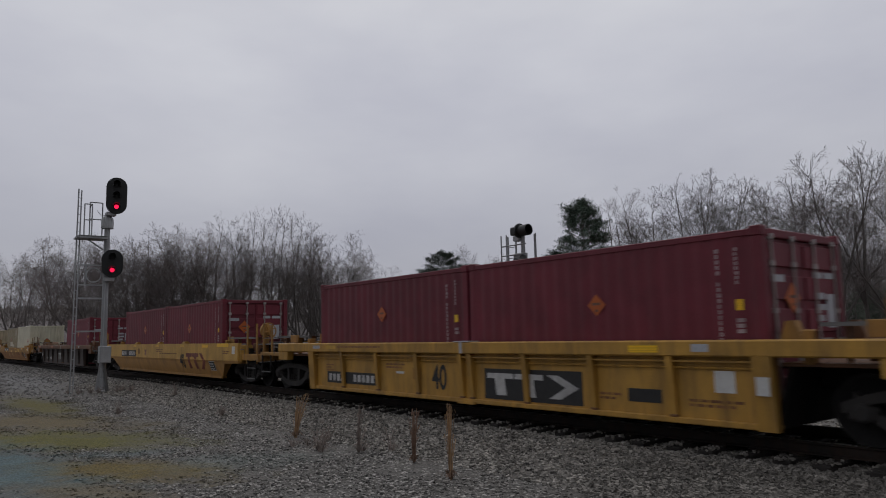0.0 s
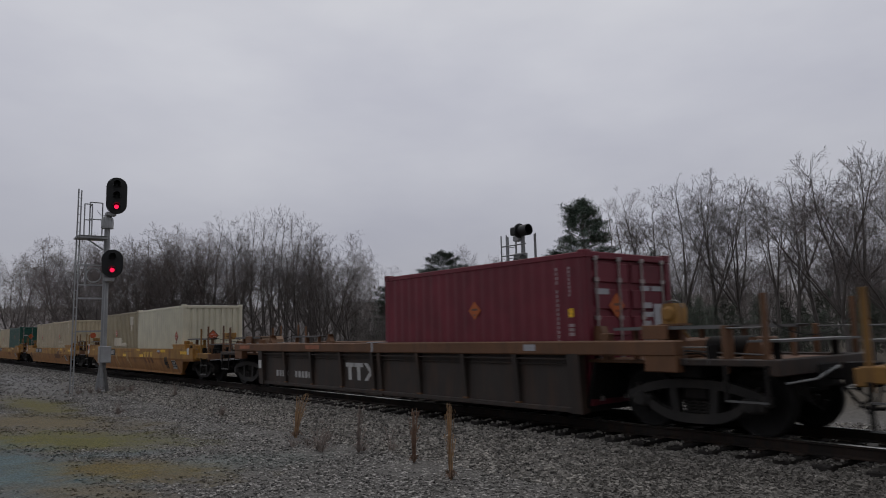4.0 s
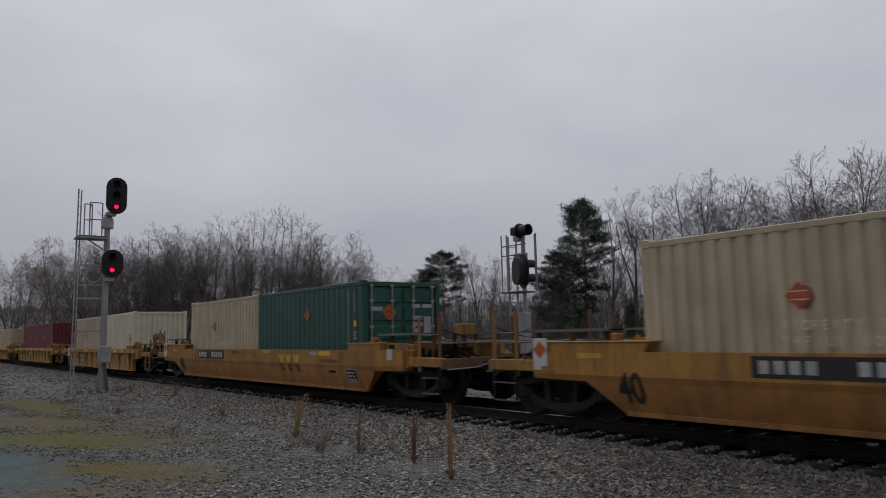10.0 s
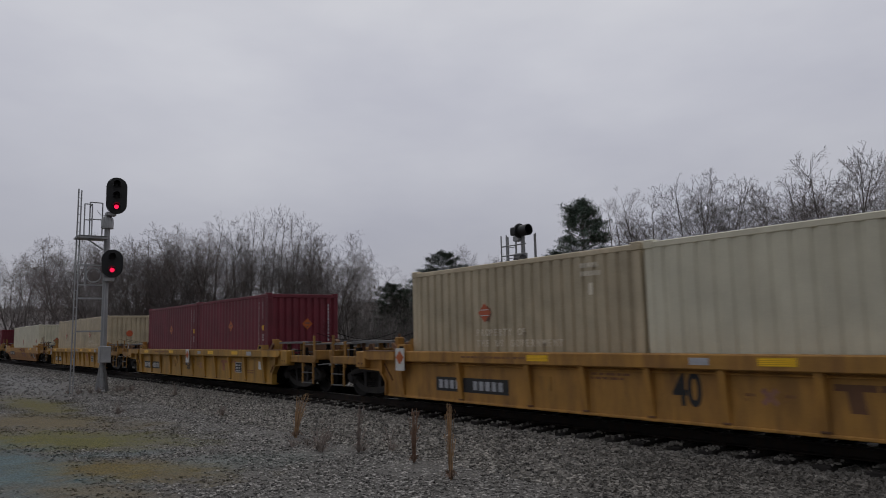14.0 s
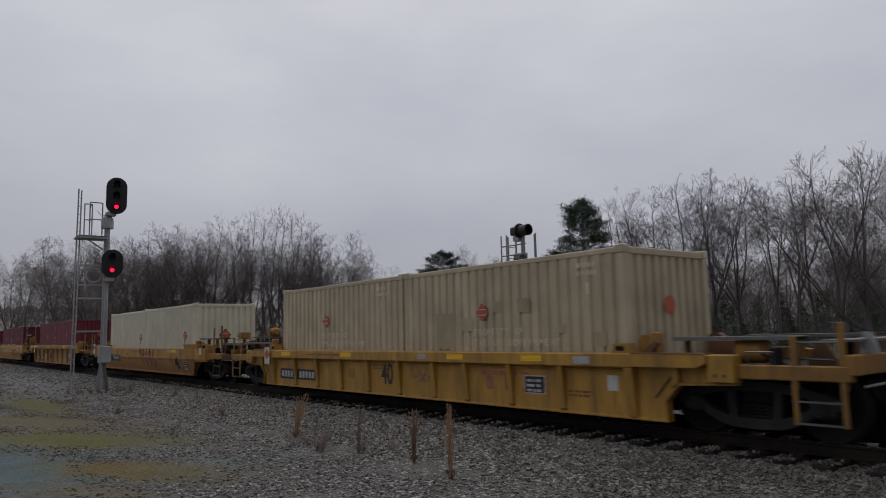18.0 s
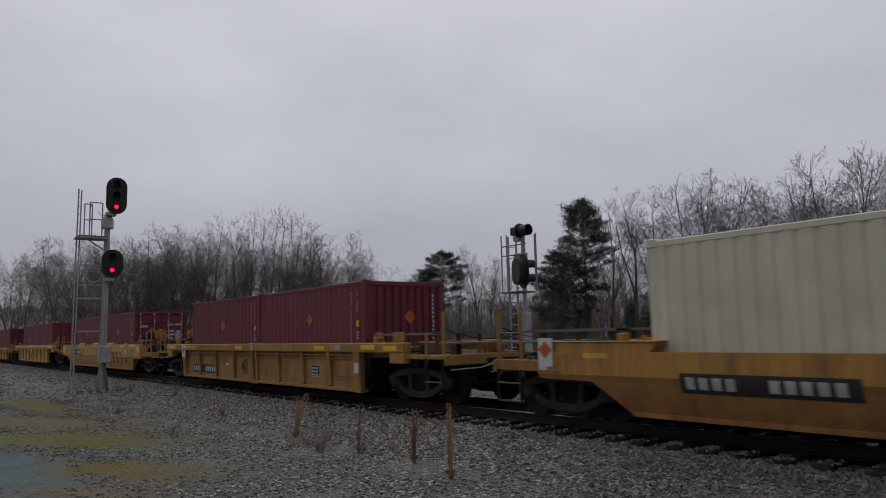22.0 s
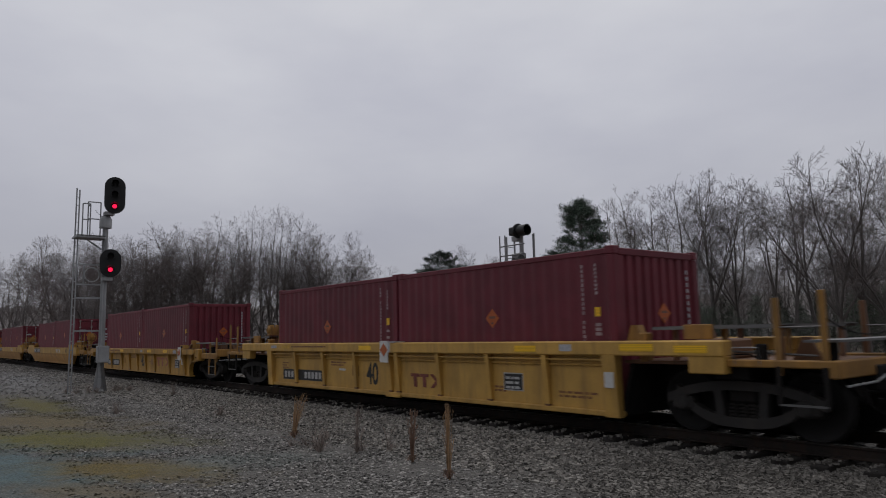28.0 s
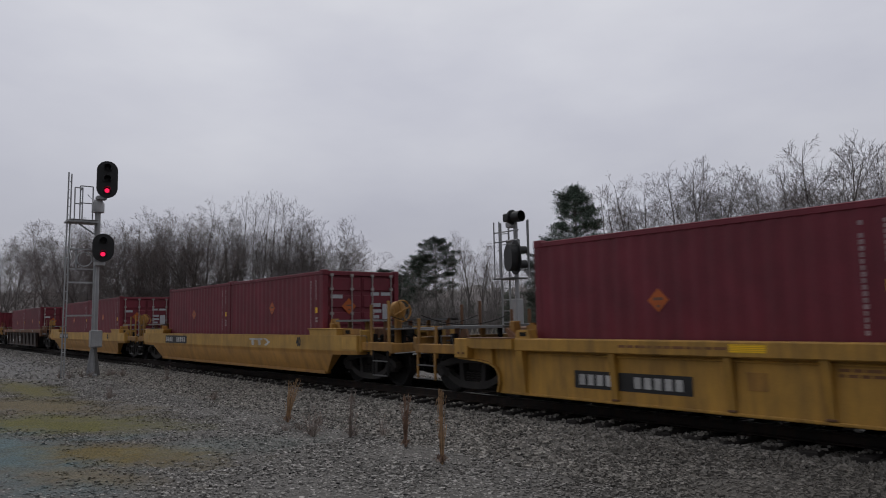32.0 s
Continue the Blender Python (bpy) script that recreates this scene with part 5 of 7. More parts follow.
def fold(*obs):
    """Bends what is painted over the fold of a smooth side down onto its leaning lower half."""
    for ob in obs:
        me = ob.data
        me.transform(ob.matrix_basis)
        ob.matrix_basis = Matrix()
        bm = bmesh.new()
        bm.from_mesh(me)
        for cut in (0.8, 0.7):
            bmesh.ops.bisect_plane(bm, geom=bm.verts[:] + bm.edges[:] + bm.faces[:], plane_co=(0, 0, cut), plane_no=(0, 0, 1))
        for v in bm.verts:
            if v.co.z < 0.8:
                v.co.y += (0.8 - v.co.z) * 0.2 + max(0.0, 0.7 - v.co.z) * 0.2 - 0.003
        bm.to_mesh(me)
        bm.free()
        fold(*ob.children)


def stencil(x, z, y, root):
    back = flat("stencil_panel", x - 0.25, x + 0.25, z - 0.16, z + 0.16, y, M_WHITEINK, root, "white-framed black stencil panel")
    panels.append(back)
    flat("stencil_field", x - 0.23, x + 0.23, z - 0.14, z + 0.14, y - 0.005, M_BLACKINK, back)
    for k in range(3):
        inks("stencil_bar", bars(x - 0.19, x + 0.19, z + 0.045 - 0.085 * k, z + 0.09 - 0.085 * k, y - 0.010, [2, 1, 2][:3 if k != 1 else 2], 0.5), M_WHITEINK, back)


def reflector(x0, x1, z, y, root):
    back = flat("reflector", x0, x1, z - 0.055, z + 0.055, y, M_REFLECT, root, "yellow reflective tape strip")
    return back


def small_print(x0, x1, z, y, root, material=None, lines=2):
    """Lines of small lettering as rows of plain bars, one part a line."""
    for k in range(lines):
        words = max(2, round((x1 - x0) / 0.16))
        widths = [(1.0, 0.6, 1.4, 0.8)[(q * 3 + k) % 4] for q in range(words)]
        part("small_print", bars(x0, x1 - 0.12 * (k % 2), z - 0.066 * k - 0.022, z - 0.066 * k + 0.016, y, widths, 0.22), material or M_RUSTINK, root)


def cross_mark(x, z, r, y, root):
    """A weathered painted cross."""
    w = r * 0.42
    a = part("painted_cross", G().prism([(x - r, z - r + w), (x - r + w, z - r), (x + r, z + r - w), (x + r - w, z + r)], y - 0.003, y), M_MAUVEINK, root, "weathered mauve painted cross")
    part("cross_arm", G().prism([(x - r, z + r - w), (x + r - w, z - r), (x + r, z - r + w), (x - r + w, z + r)], y - 0.006, y - 0.003), M_MAUVEINK, a)


def scrawl(root, x0, z0, y, rng, ink=None):
    """A looping sprayed scrawl."""
    for k in range(4):
        pts = []
        for i in range(26):
            t = i / 25
            pts.append((x0 + 0.55 * k + 0.55 * t + 0.13 * math.sin(9 * t + k), y, z0 + 0.14 * math.sin(13 * t + 2 * k) + 0.06 * rng.random()))
        part("scrawl", G().tube(pts, 0.012, 4), ink or M_SCRAWL, root, "dark sprayed scrawl" if not ink else "faint pale sprayed scrawl")


panels = []
YR, YS, YA = -1.375, -1.521, -1.375      # side faces of the ribbed, smooth and arched cars
car_made = {}


def set_car(key, build, joint, *args):
    if key not in car_made:
        car_made[key] = build(*args)
        ob = car_made[key]
    else:
        ob = copy_bare(car_made[key])
    moving.append((ob, joint, 0.0))
    before = set(ob.children_recursive)
    return ob, before


def own(ob, before):
    for q in ob.children_recursive:
        if q not in before:
            q["own"] = 1


L_RIB = "mustard-yellow ribbed railway well car with square ends"
L_SMO = "faded orange smooth-sided railway well car"
L_TAL = "mustard-yellow smooth-sided railway well car with latch covers"
L_ARC = "yellow ribbed railway well car with box beams over the trucks"
L_BLK = "sooty black ribbed railway well car with brown sill"

M_DRYWOOD = mat("dusty_brown_canvas", (0.20, 0.13, 0.085), 0.9)

# ribbed cars: joint between the two containers, from the head of the train
for joint, key, figures, paint_key in ((-10.77, "A", -0.80, "worn"), (-209.85, "K", -0.79, "worn"), (-249.7, "M", -0.83, "clean")):
    paint = {"A": M_YELLOW, "K": M_WORN, "M": M_BRIGHT}[key]
    car, old = set_car("ribbed " + (key if key == "A" else paint_key), ribbed_car, joint, paint, M_BRIGHT if key == "M" else M_YELLOW, 1 if key == "A" else -1, L_RIB)
    number_board(-5.45, -3.1, 0.49, YR, car)
    forty(figures, 0.60, 0.42, YR, car, M_BLACKINK)
    emblem(0.68 if key == "A" else 0.70, 2.92 if key == "A" else 1.68, 0.36 if key == "A" else 0.40, 0.76 if key == "A" else 0.68, YR - 0.005, M_WHITEINK if key == "A" else M_PINKINK if key == "K" else M_REDINK, car)
    if key == "A":
        flat("emblem_field", 0.60, 3.0, 0.28, 0.84, YR, M_BLACKINK, car, "black field behind the emblem")
    else:
        stencil(3.85, 0.62, YR, car)
    for x in (4.05, -1.2, 7.3) if key != "A" else (4.05,):
        reflector(x, x + 0.52, 1.22, YS, car)
    if key != "A":
        reflector(6.35, 6.95, 1.24, YS, car)
    if key == "M":
        hazard_card(-0.12, 1.14, YS, car)
    if key == "K":
        reflector(-7.84, -7.05, 1.24, YS, car)
        flat("label", -8.06, -7.90, 1.19, 1.28, YS, M_GREY, car)
        hazard_card(-6.06, 1.10, YS - 0.004, car)
        flat("label", -5.6, -5.35, 1.2, 1.28, YS, M_GREY, car)
    flat("label", 5.12, 5.38, 1.18, 1.29, YS, M_GREY, car, "pale grey tag")
    flat("route_card", 6.02, 6.2, 0.62, 0.86, -1.505, M_PAPER, car, "white paper card")
    if key == "A":
        flat("route_card", 5.36, 5.66, 0.62, 0.92, YR, M_PAPER, car, "white paper card")
        flat("patch", 3.9, 4.5, 0.42, 0.62, YR, M_BLACKINK, car, "dark label patch")
    small_print(-2.75, -2.0, 0.86, YR, car)
    small_print(-4.7, -2.75, 1.25, YS, car, lines=1)
    flat("worn_tape", -5.25, -4.8, 1.20, 1.28, YS, M_TAPE, car, "worn yellow tape strip")
    flat("label", -5.95, -5.6, 1.20, 1.28, YS, M_GREY, car, "pale grey tag")
    hatch = flat("access_plate", -1.72, -1.42, 0.55, 0.80, YR, M_ENDS, car, "small riveted access plate", 0.010)
    flat("plate_tag", -2.35, -2.05, 0.66, 0.71, YR, M_PAPER, car, "small white tag")
    small_print(-5.5, -5.1, 0.80, YR, car, lines=3)
    small_print(4.95, 5.8, 0.50, YR, car)
    small_print(3.35, 3.8, 0.52, YR, car)
    own(car, old)

for joint in (-49.75, -328.3):
    car, old = set_car("black", ribbed_car, joint, M_BLACKCAR, M_BROWNSILL, 1, L_BLK)
    number_board(-5.35, -3.0, 0.50, YR, car, False)
    part("deck_cover", G().prism([(-7.45, 1.36), (-6.70, 1.36), (-6.72, 1.46), (-6.84, 1.56), (-7.28, 1.56), (-7.42, 1.47)], -1.15, -0.45), M_DRYWOOD, car, "pale brown rounded deck cover")
    emblem(-1.35, -0.12, 0.45, 0.86, YR, M_WHITEINK, car)
    flat("label", 5.0, 5.28, 1.18, 1.29, YS, M_GREY, car, "pale grey tag")
    flat("route_card", -6.2, -6.02, 0.62, 0.86, -1.505, M_PAPER, car, "white paper card")
    for x in (-7.6, -3.2):
        flat("worn_tape", x, x + 0.75, 1.19, 1.29, YS, M_PINKINK, car, "worn orange tape strip")
    own(car, old)

# tall smooth cars with latch covers
for joint in (-29.9, -229.8, -289.3, -308.6):
    late, first_one = joint < -280, joint == -29.9
    car, old = set_car("plain" if late else "tall short" if first_one else "tall long", smooth_car, joint, M_BRIGHT, not late, 1,
                       L_TAL if not late else "mustard-yellow smooth-sided railway well car", 0.26 if first_one else 1.15, not first_one and not late)
    number_board(-5.5, -3.2, 0.96, YS, car)
    if late:
        emblem(2.2, 3.6, 0.86, 1.06, YS, M_WHITEINK, car)
        forty(5.3, 0.98, 0.2, YS, car, M_BLACKINK)
    else:
        fold(forty(2.9, 0.70, 0.44, YS, car, M_BLACKINK), emblem(3.35, 5.35, 0.46, 1.02, YS, M_REDINK, car))
        reflector(5.03, 5.55, 1.27, YS, car)
        reflector(6.40, 7.40, 1.30, YS, car)
        stencil(5.88, 0.60, YS, car)
        fold(panels[-1])
        for x in (-3.35, -0.15, 2.95):
            flat("worn_tape", x - 0.2, x + 0.2, 1.24, 1.33, YS - 0.007, M_TAPE, car, "yellow tape below the latch cover")
        small_print(0.2, 2.3, 0.99, YS, car, lines=1)
        small_print(6.9, 7.5, 1.10, YS, car)
        flat("access_plate", -2.85, -2.57, 0.95, 1.17, YS, M_ENDS, car, "small riveted access plate", 0.010)
        cross_mark(-1.75, 1.02, 0.14, YS, car)
        small_print(-0.3, 0.6, 1.14, YS, car)
        flat("route_card", 7.75, 7.98, 1.02, 1.26, YS - 0.016, M_PAPER, car, "white paper card")
        flat("route_card", -7.95, -7.75, 1.0, 1.16, YS - 0.016, M_PAPER, car, "white paper card")
    if joint == -229.8:
        hazard_card(5.9, 1.16, YS - 0.006, car)
    own(car, old)

# orange smooth cars
rg_scrawl = random.Random(8)
for joint, key in ((-69.8, "D"), (-90.13, "E"), (-110.44, "F"), (-189.55, "J")):
    car, old = set_car("orange", smooth_car, joint, M_ORANGE, False, 1, L_SMO)
    n0 = {"D": -4.97, "E": -4.25, "F": -4.42, "J": -5.45}[key]
    number_board(n0, n0 + 2.4, 0.74 if key == "J" else 0.99, YS, car)
    if key == "J":
        fold(panels[-1])
    fold(forty({"D": 5.03, "E": -6.2, "F": -6.2, "J": 5.05}[key], 0.60, 0.40, YS, car, M_BLACKINK))
    stencil(5.95, 0.56, YS, car)
    fold(panels[-1])
    hazard_card(-8.0, 1.16, YS - 0.016, car)
    flat("route_card", -8.16, -7.98, 0.86, 1.0, YS - 0.016, M_PAPER, car, "white paper card")
    flat("route_card", 7.6, 7.8, 0.96, 1.2, YS - 0.016, M_PAPER, car, "white paper card")
    reflector(4.4, 5.0, 1.08, YS, car)
    flat("label", 3.95, 4.3, 1.03, 1.12, YS, M_GREY, car, "pale grey tag")
    for x in (1.0, -7.2):
        flat("worn_tape", x, x + 0.5, 1.07, 1.15, YS, M_TAPE, car, "yellow tape strip")
    if key in "DE":
        reflector(6.8, 7.7, 1.02, YS, car)
    if key == "E":
        ragged = random.Random(3)
        edge = [(2.6 + 0.2 * k, 0.52 + ragged.uniform(-0.02, 0.03)) for k in range(9)] + [(4.3, 0.6), (4.18, 1.0), (3.7, 0.98), (3.45, 0.83), (3.0, 0.78), (2.62, 0.80)]
        fold(part("stain", G().prism(edge, YS - 0.003, YS), M_BROWNSILL, car, "dark rusty repaint patch"))
        scrawl(car, 1.5, 0.95, YS - 0.004, rg_scrawl, M_FAINT)
    if key == "J":
        fold(emblem(0.9, 2.6, 0.44, 0.80, YS, M_SCRAWL, car))
        scrawl(car, 0.1, 0.98, YS - 0.004, rg_scrawl)
    fold(part("slot", G().prism([(4.86, 0.63), (4.92, 0.66), (5.20, 0.66), (5.26, 0.63), (5.20, 0.60), (4.92, 0.60)], YS - 0.003, YS), M_STEEL, car, "dark oval slot"))
    for x0, x1, z0, z1 in {"D": ((-5.6, -5.1, 0.86, 0.97), (4.0, 4.35, 0.98, 1.10)), "E": ((4.52, 5.0, 0.83, 0.93), (5.7, 6.1, 0.95, 1.05)), "F": ((-1.35, -0.75, 1.02, 1.13), (4.4, 5.6, 0.84, 0.94)), "J": ((-2.0, -1.5, 0.88, 0.95),)}[key]:
        rag = random.Random(int(x0 * 100))
        rim = [(x0 + (x1 - x0) * (0.5 + 0.5 * math.cos(q * 0.5236)) + rag.uniform(-0.05, 0.05), z0 + (z1 - z0) * (0.5 + 0.5 * math.sin(q * 0.5236)) + rag.uniform(-0.018, 0.018)) for q in range(12)]
        part("smear", G().prism(rim, YS - 0.003, YS), M_SMEAR, car, "ragged rusty smear")
    if key in "DF":
        g = G()
        for x0, x1 in ((2.05, 2.45), (2.50, 2.88), (2.95, 3.38)):
            g.prism([(x0, 1.03), (x1, 1.04), (x1 - 0.06, 0.95), (x1 - 0.12, 0.83), (x0 + 0.16, 0.82), (x0 + 0.05, 0.94)], YS - 0.003, YS)
        part("old_emblem", g, M_TAPE, car, "flaking yellow sprayed emblem")
        for x0 in (2.12, 2.60, 3.05):
            fold(part("old_emblem_shade", G().prism([(x0, 0.79), (x0 + 0.24, 0.79), (x0 + 0.30, 0.58), (x0 + 0.10, 0.57)], YS - 0.003, YS), M_SMEAR, car))
    if key == "D":
        for x0 in (-2.50, -0.75):
            g = G()
            for q in range(7):
                a = x0 + rg_scrawl.uniform(0.0, 0.34)
                w, top, end = rg_scrawl.uniform(0.02, 0.06), rg_scrawl.uniform(0.85, 1.12), rg_scrawl.uniform(0.30, 0.60)
                g.prism([(a, top), (a + w, top), (a + w + 0.30 * (top - end), end), (a + 0.30 * (top - end), end)], YS - 0.003, YS)
            fold(part("drips", g, M_FAINT, car, "pale sprayed drips"))
        for x0 in (-4.0, -1.2, 1.5):
            reflector(x0, x0 + 0.55, 0.87, YS - 0.004, car)
    small_print(-1.0, 0.3, 1.05, YS, car, lines=1)
    own(car, old)

# arched cars
for joint, key in ((-130.35, "G"), (-150.0, "H"), (-169.85, "I"), (-269.55, "N")):
    made_as = {"G": ("arched orange", arched_car, joint, M_ORANGE, CHAMFER, PAIRED_RIBS, 1, "faded orange ribbed railway well car with box beams over the trucks"),
               "N": ("arched round", arched_car, joint, M_YELLOW, ARC, PAIRED_RIBS, 0, "yellow ribbed railway well car with curved cuts over the trucks")}
    car, old = set_car(*made_as.get(key, ("arched", arched_car, joint, M_YELLOW, CHAMFER, EVEN_RIBS, 0, L_ARC)))
    n0 = {"G": -5.08, "H": -5.98, "I": -5.90, "N": -5.1}[key]
    number_board(n0, n0 + 2.15, 0.50, YA, car, ink=M_GREY if key == "G" else None)
    forty({"G": 0.75, "H": -0.5, "I": -0.45, "N": 0.83}[key], 0.62, 0.40, YA, car, M_BLACKINK)
    stencil({"G": 5.19, "H": 4.25, "I": 4.18, "N": 5.3}[key], 0.59, YA, car)
    emblem(2.75, 4.3, 0.46, 0.80, YA, M_PINKINK if key != "G" else M_BROWNSILL, car)
    cx, cz = {"G": (-6.1, 0.98), "H": (0.0, 0.92), "I": (-6.4, 1.0), "N": (6.1, 0.98)}[key]
    hazard_card(cx, cz, YS - 0.046, car)
    for x in (1.9, -2.3, 3.85 if key == "G" else 4.0):
        reflector(x, x + 0.5, 1.055, YS, car)
    flat("label", 0.9, 1.2, 1.00, 1.10, YS, M_GREY, car, "pale grey tag")
    flat("label", 5.2, 5.55, 0.98, 1.10, YS, M_GREY, car, "pale grey tag")
    flat("route_card", 5.78, 5.98, 0.56, 0.80, YA - 0.001, M_PAPER, car, "white paper card")
    small_print(-1.0, -0.2, 0.82, YA, car)
    small_print(4.95, 5.55, 0.52, YA, car)
    cross_mark({"G": 1.95, "H": 0.85, "I": 0.9, "N": 2.1}[key], 0.60, 0.12, YA, car)
    for k in (-0.33, 0.20):
        small_print({"G": 1.95, "H": 0.85, "I": 0.9, "N": 2.1}[key] + k, {"G": 1.95, "H": 0.85, "I": 0.9, "N": 2.1}[key] + k + 0.14, 0.62, YA, car)
    small_print(-4.1, -2.3, 1.055, YS, car, lines=1)
    flat("access_plate", -2.15, -1.87, 0.50, 0.74, YA, M_ENDS, car, "small riveted access plate", 0.010)
    if key == "H":
        scrawl(car, -1.9, 0.70, YA - 0.004, rg_scrawl, M_FAINT)
    if key in "IH":
        reflector(-5.55, -5.0, 1.055, YS, car)
    if key == "I":
        brake_gear(car, -8.25, 0.96)
        part("yellow_reservoir", G().lathe([(0.0, 7.78), (0.11, 7.78), (0.165, 7.84), (0.165, 8.18), (0.11, 8.24), (0.0, 8.24)], (0, -0.98, 1.18), "x", 18), M_ENDS, car, "short yellow air reservoir")
        part("splash_plate", G().prism([(9.40, 1.16), (9.58, 1.16), (9.50, 1.42), (9.40, 1.42)], -0.95, -0.92), M_GALV, car, "tilted bare steel plate")
    own(car, old)

# containers, pair by pair: kind, placard place and height, front one first
LOADS = ((-10.77, ("maroon_doors", 0.17, 1.92), ("maroon", -0.1, 2.0)), (-29.9, ("maroon_doors", -0.3, 1.93), ("maroon", 0.1, 1.97)),
         (-49.6, ("maroon_doors", 0.15, 1.95), None), (-69.8, ("white", 2.3, 1.65), ("tan", -0.62, 1.89)),
         (-90.13, ("beige", -0.6, 1.9), ("beige", -0.65, 1.9)), (-110.44, ("green", 0.15, 2.1), ("beige", -0.7, 1.95)),
         (-130.35, ("white", 2.4, 1.65), ("beige", -0.65, 1.9)), (-150.0, ("maroon", 0.1, 1.92), ("maroon", 0.03, 1.91)),
         (-169.85, ("beige", -0.4, 1.91), ("beige", -0.5, 1.91)), (-189.55, ("white", 2.05, 1.66), ("white", 2.25, 1.64)),
         (-209.85, ("maroon", 0.16, 1.96), ("maroon", 0.0, 1.93)), (-229.8, ("maroon_doors", 0.17, 1.94), ("maroon", -0.3, 1.95)),
         (-249.7, ("maroon", 0.1, 1.78), ("maroon", -0.17, 1.75)), (-269.55, ("maroon", 0.0, 1.78), ("maroon", -0.5, 1.74)),
         (-289.3, ("maroon_doors", 0.0, 1.93), ("maroon", -0.3, 1.85)), (-308.6, ("maroon_doors", 0.0, 1.93), ("maroon", -0.3, 1.85)),
         (-328.3, ("maroon_doors", 0.0, 1.93), ("maroon", -0.3, 1.85)))
for i, (joint, front, rear) in enumerate(LOADS):
    load(front[0], joint, 1, front[1], front[2], joint not in (-130.35,), 100 + i, joint == -169.85)
    if rear:
        load(rear[0], joint, -1, rear[1], rear[2], True, 200 + i)
# the last car in sight, far down the line
car, old = set_car("ribbed worn", ribbed_car, -348.0, M_YELLOW, M_BRIGHT, -1, L_RIB)
load("maroon", -348.0, 1, 0.0, 1.9, True, 300)
load("maroon", -348.0, -1, 0.0, 1.9, True, 301)

# ---- signals ----


def signal_head(parent, at, high, face, lit, label):
    """An oblong black signal head with hooded lenses; face is the unit way it looks, in plan."""
    f = Vector((face[0], face[1], 0)).normalized()
    side = Vector((-f.y, f.x, 0))
    w = 0.365

    def plate(half_w, half_h, d0, d1, n=10):
        pts = []
        for k in range(2 * n + 2):
            t = math.pi * (k if k <= n else k - 1) / n
            up = half_h - half_w if k <= n else -(half_h - half_w)
            pts.append((half_w * math.cos(t), up + half_w * math.sin(t)))
        m = len(pts)
        o = Vector(at)
        vs = [o + side * u + Vector((0, 0, v)) + f * d for d in (d0, d1) for u, v in pts]
        return [tuple(v) for v in vs], [tuple(range(m)), tuple(range(2 * m - 1, m - 1, -1))] + [(i, (i + 1) % m, m + (i + 1) % m, m + i) for i in range(m)]

    g = G()
    g.add(*plate(w, high / 2, 0.0, 0.03))
    g.add(*plate(w * 0.72, high / 2 - 0.10, -0.22, 0.0))
    head = part("signal_head", g, M_SIGBLACK, parent, label)
    count = 3 if high > 1.2 else 2
    gap = (high - 0.56) / (count - 1) if count > 1 else 0
    for k in range(count):
        c = Vector(at) + Vector((0, 0, (high / 2 - 0.28) - gap * k)) + f * 0.03
        hood = G()
        n = 16
        ring = []
        for d, rr in ((0.0, 0.135), (0.30, 0.135), (0.30, 0.122), (0.0, 0.122)):
            for j in range(n + 1):
                t = radians(-40 + 260 * j / n)
                reach = d * (1.0 if 0 <= j <= n else 1)
                ring.append(c + f * reach + side * rr * math.cos(t) + Vector((0, 0, rr * math.sin(t))))
        fs = []
        for r_ in range(3):
            for j in range(n):
                fs.append((r_ * (n + 1) + j, r_ * (n + 1) + j + 1, (r_ + 1) * (n + 1) + j + 1, (r_ + 1) * (n + 1) + j))
        hood.add(ring, fs)
        part("hood", hood, M_SIGBLACK, head)
        on = lit and k == count - 1
        lens = G()
        o = c + f * 0.02
        vs = [o + f * 0.02] + [o + side * 0.082 * math.cos(t) + Vector((0, 0, 0.082 * math.sin(t))) for t in [2 * math.pi * j / 20 for j in range(20)]]
        lens.add(vs, [(0, 1 + j, 1 + (j + 1) % 20) for j in range(20)])
        part("lens", lens, M_REDGLOW if on else M_LENSOFF, head, "glowing red lens" if on else "")
    return head


def ladder(parent, x, y, z0, z1, lean, along, material, width=0.36):
    """A steel ladder: two rails and rungs; along is the plan direction of the rungs."""
    a = Vector((along[0], along[1], 0)).normalized() * width / 2
    low, top = Vector((x, y, z0)), Vector((x + lean[0], y + lean[1], z1))
    lad = part("ladder", G().tube([low - a, top - a], 0.028, 6), material, parent, "narrow steel ladder")
    part("ladder_rail", G().tube([low + a, top + a], 0.028, 6), material, lad)
    n = int((z1 - z0) / 0.31)
    for k in range(1, n):
        p = low.lerp(top, k / n)
        part("rung", G().tube([p - a, p + a], 0.013, 5), material, lad)
    return lad


sig = tagged(new("railway_signal"), "silver railway signal mast with two black heads lit red", "railway signal", "signals by the track")
SX, SY = -28.7, 6.58
part("mast", G().tube([(SX, SY, 0.1), (SX, SY, 6.3)], 0.115, 14, 0.10), M_SIGGREY, sig)
part("base_casting", G().lathe([(0.0, 0.0), (0.20, 0.0), (0.20, 0.05), (0.14, 0.08), (0.125, 0.5), (0.0, 0.5)], (SX, SY, -0.34), "z", 14), M_SIGGREY, sig)
part("gusset_plate", G().prism([(SY - 0.27, -0.33), (SY - 0.09, -0.33), (SY - 0.09, 0.66), (SY - 0.13, 0.66)], SX + 0.02, SX + 0.05, "x"), M_SIGGREY, sig, "pale triangular foot plate")
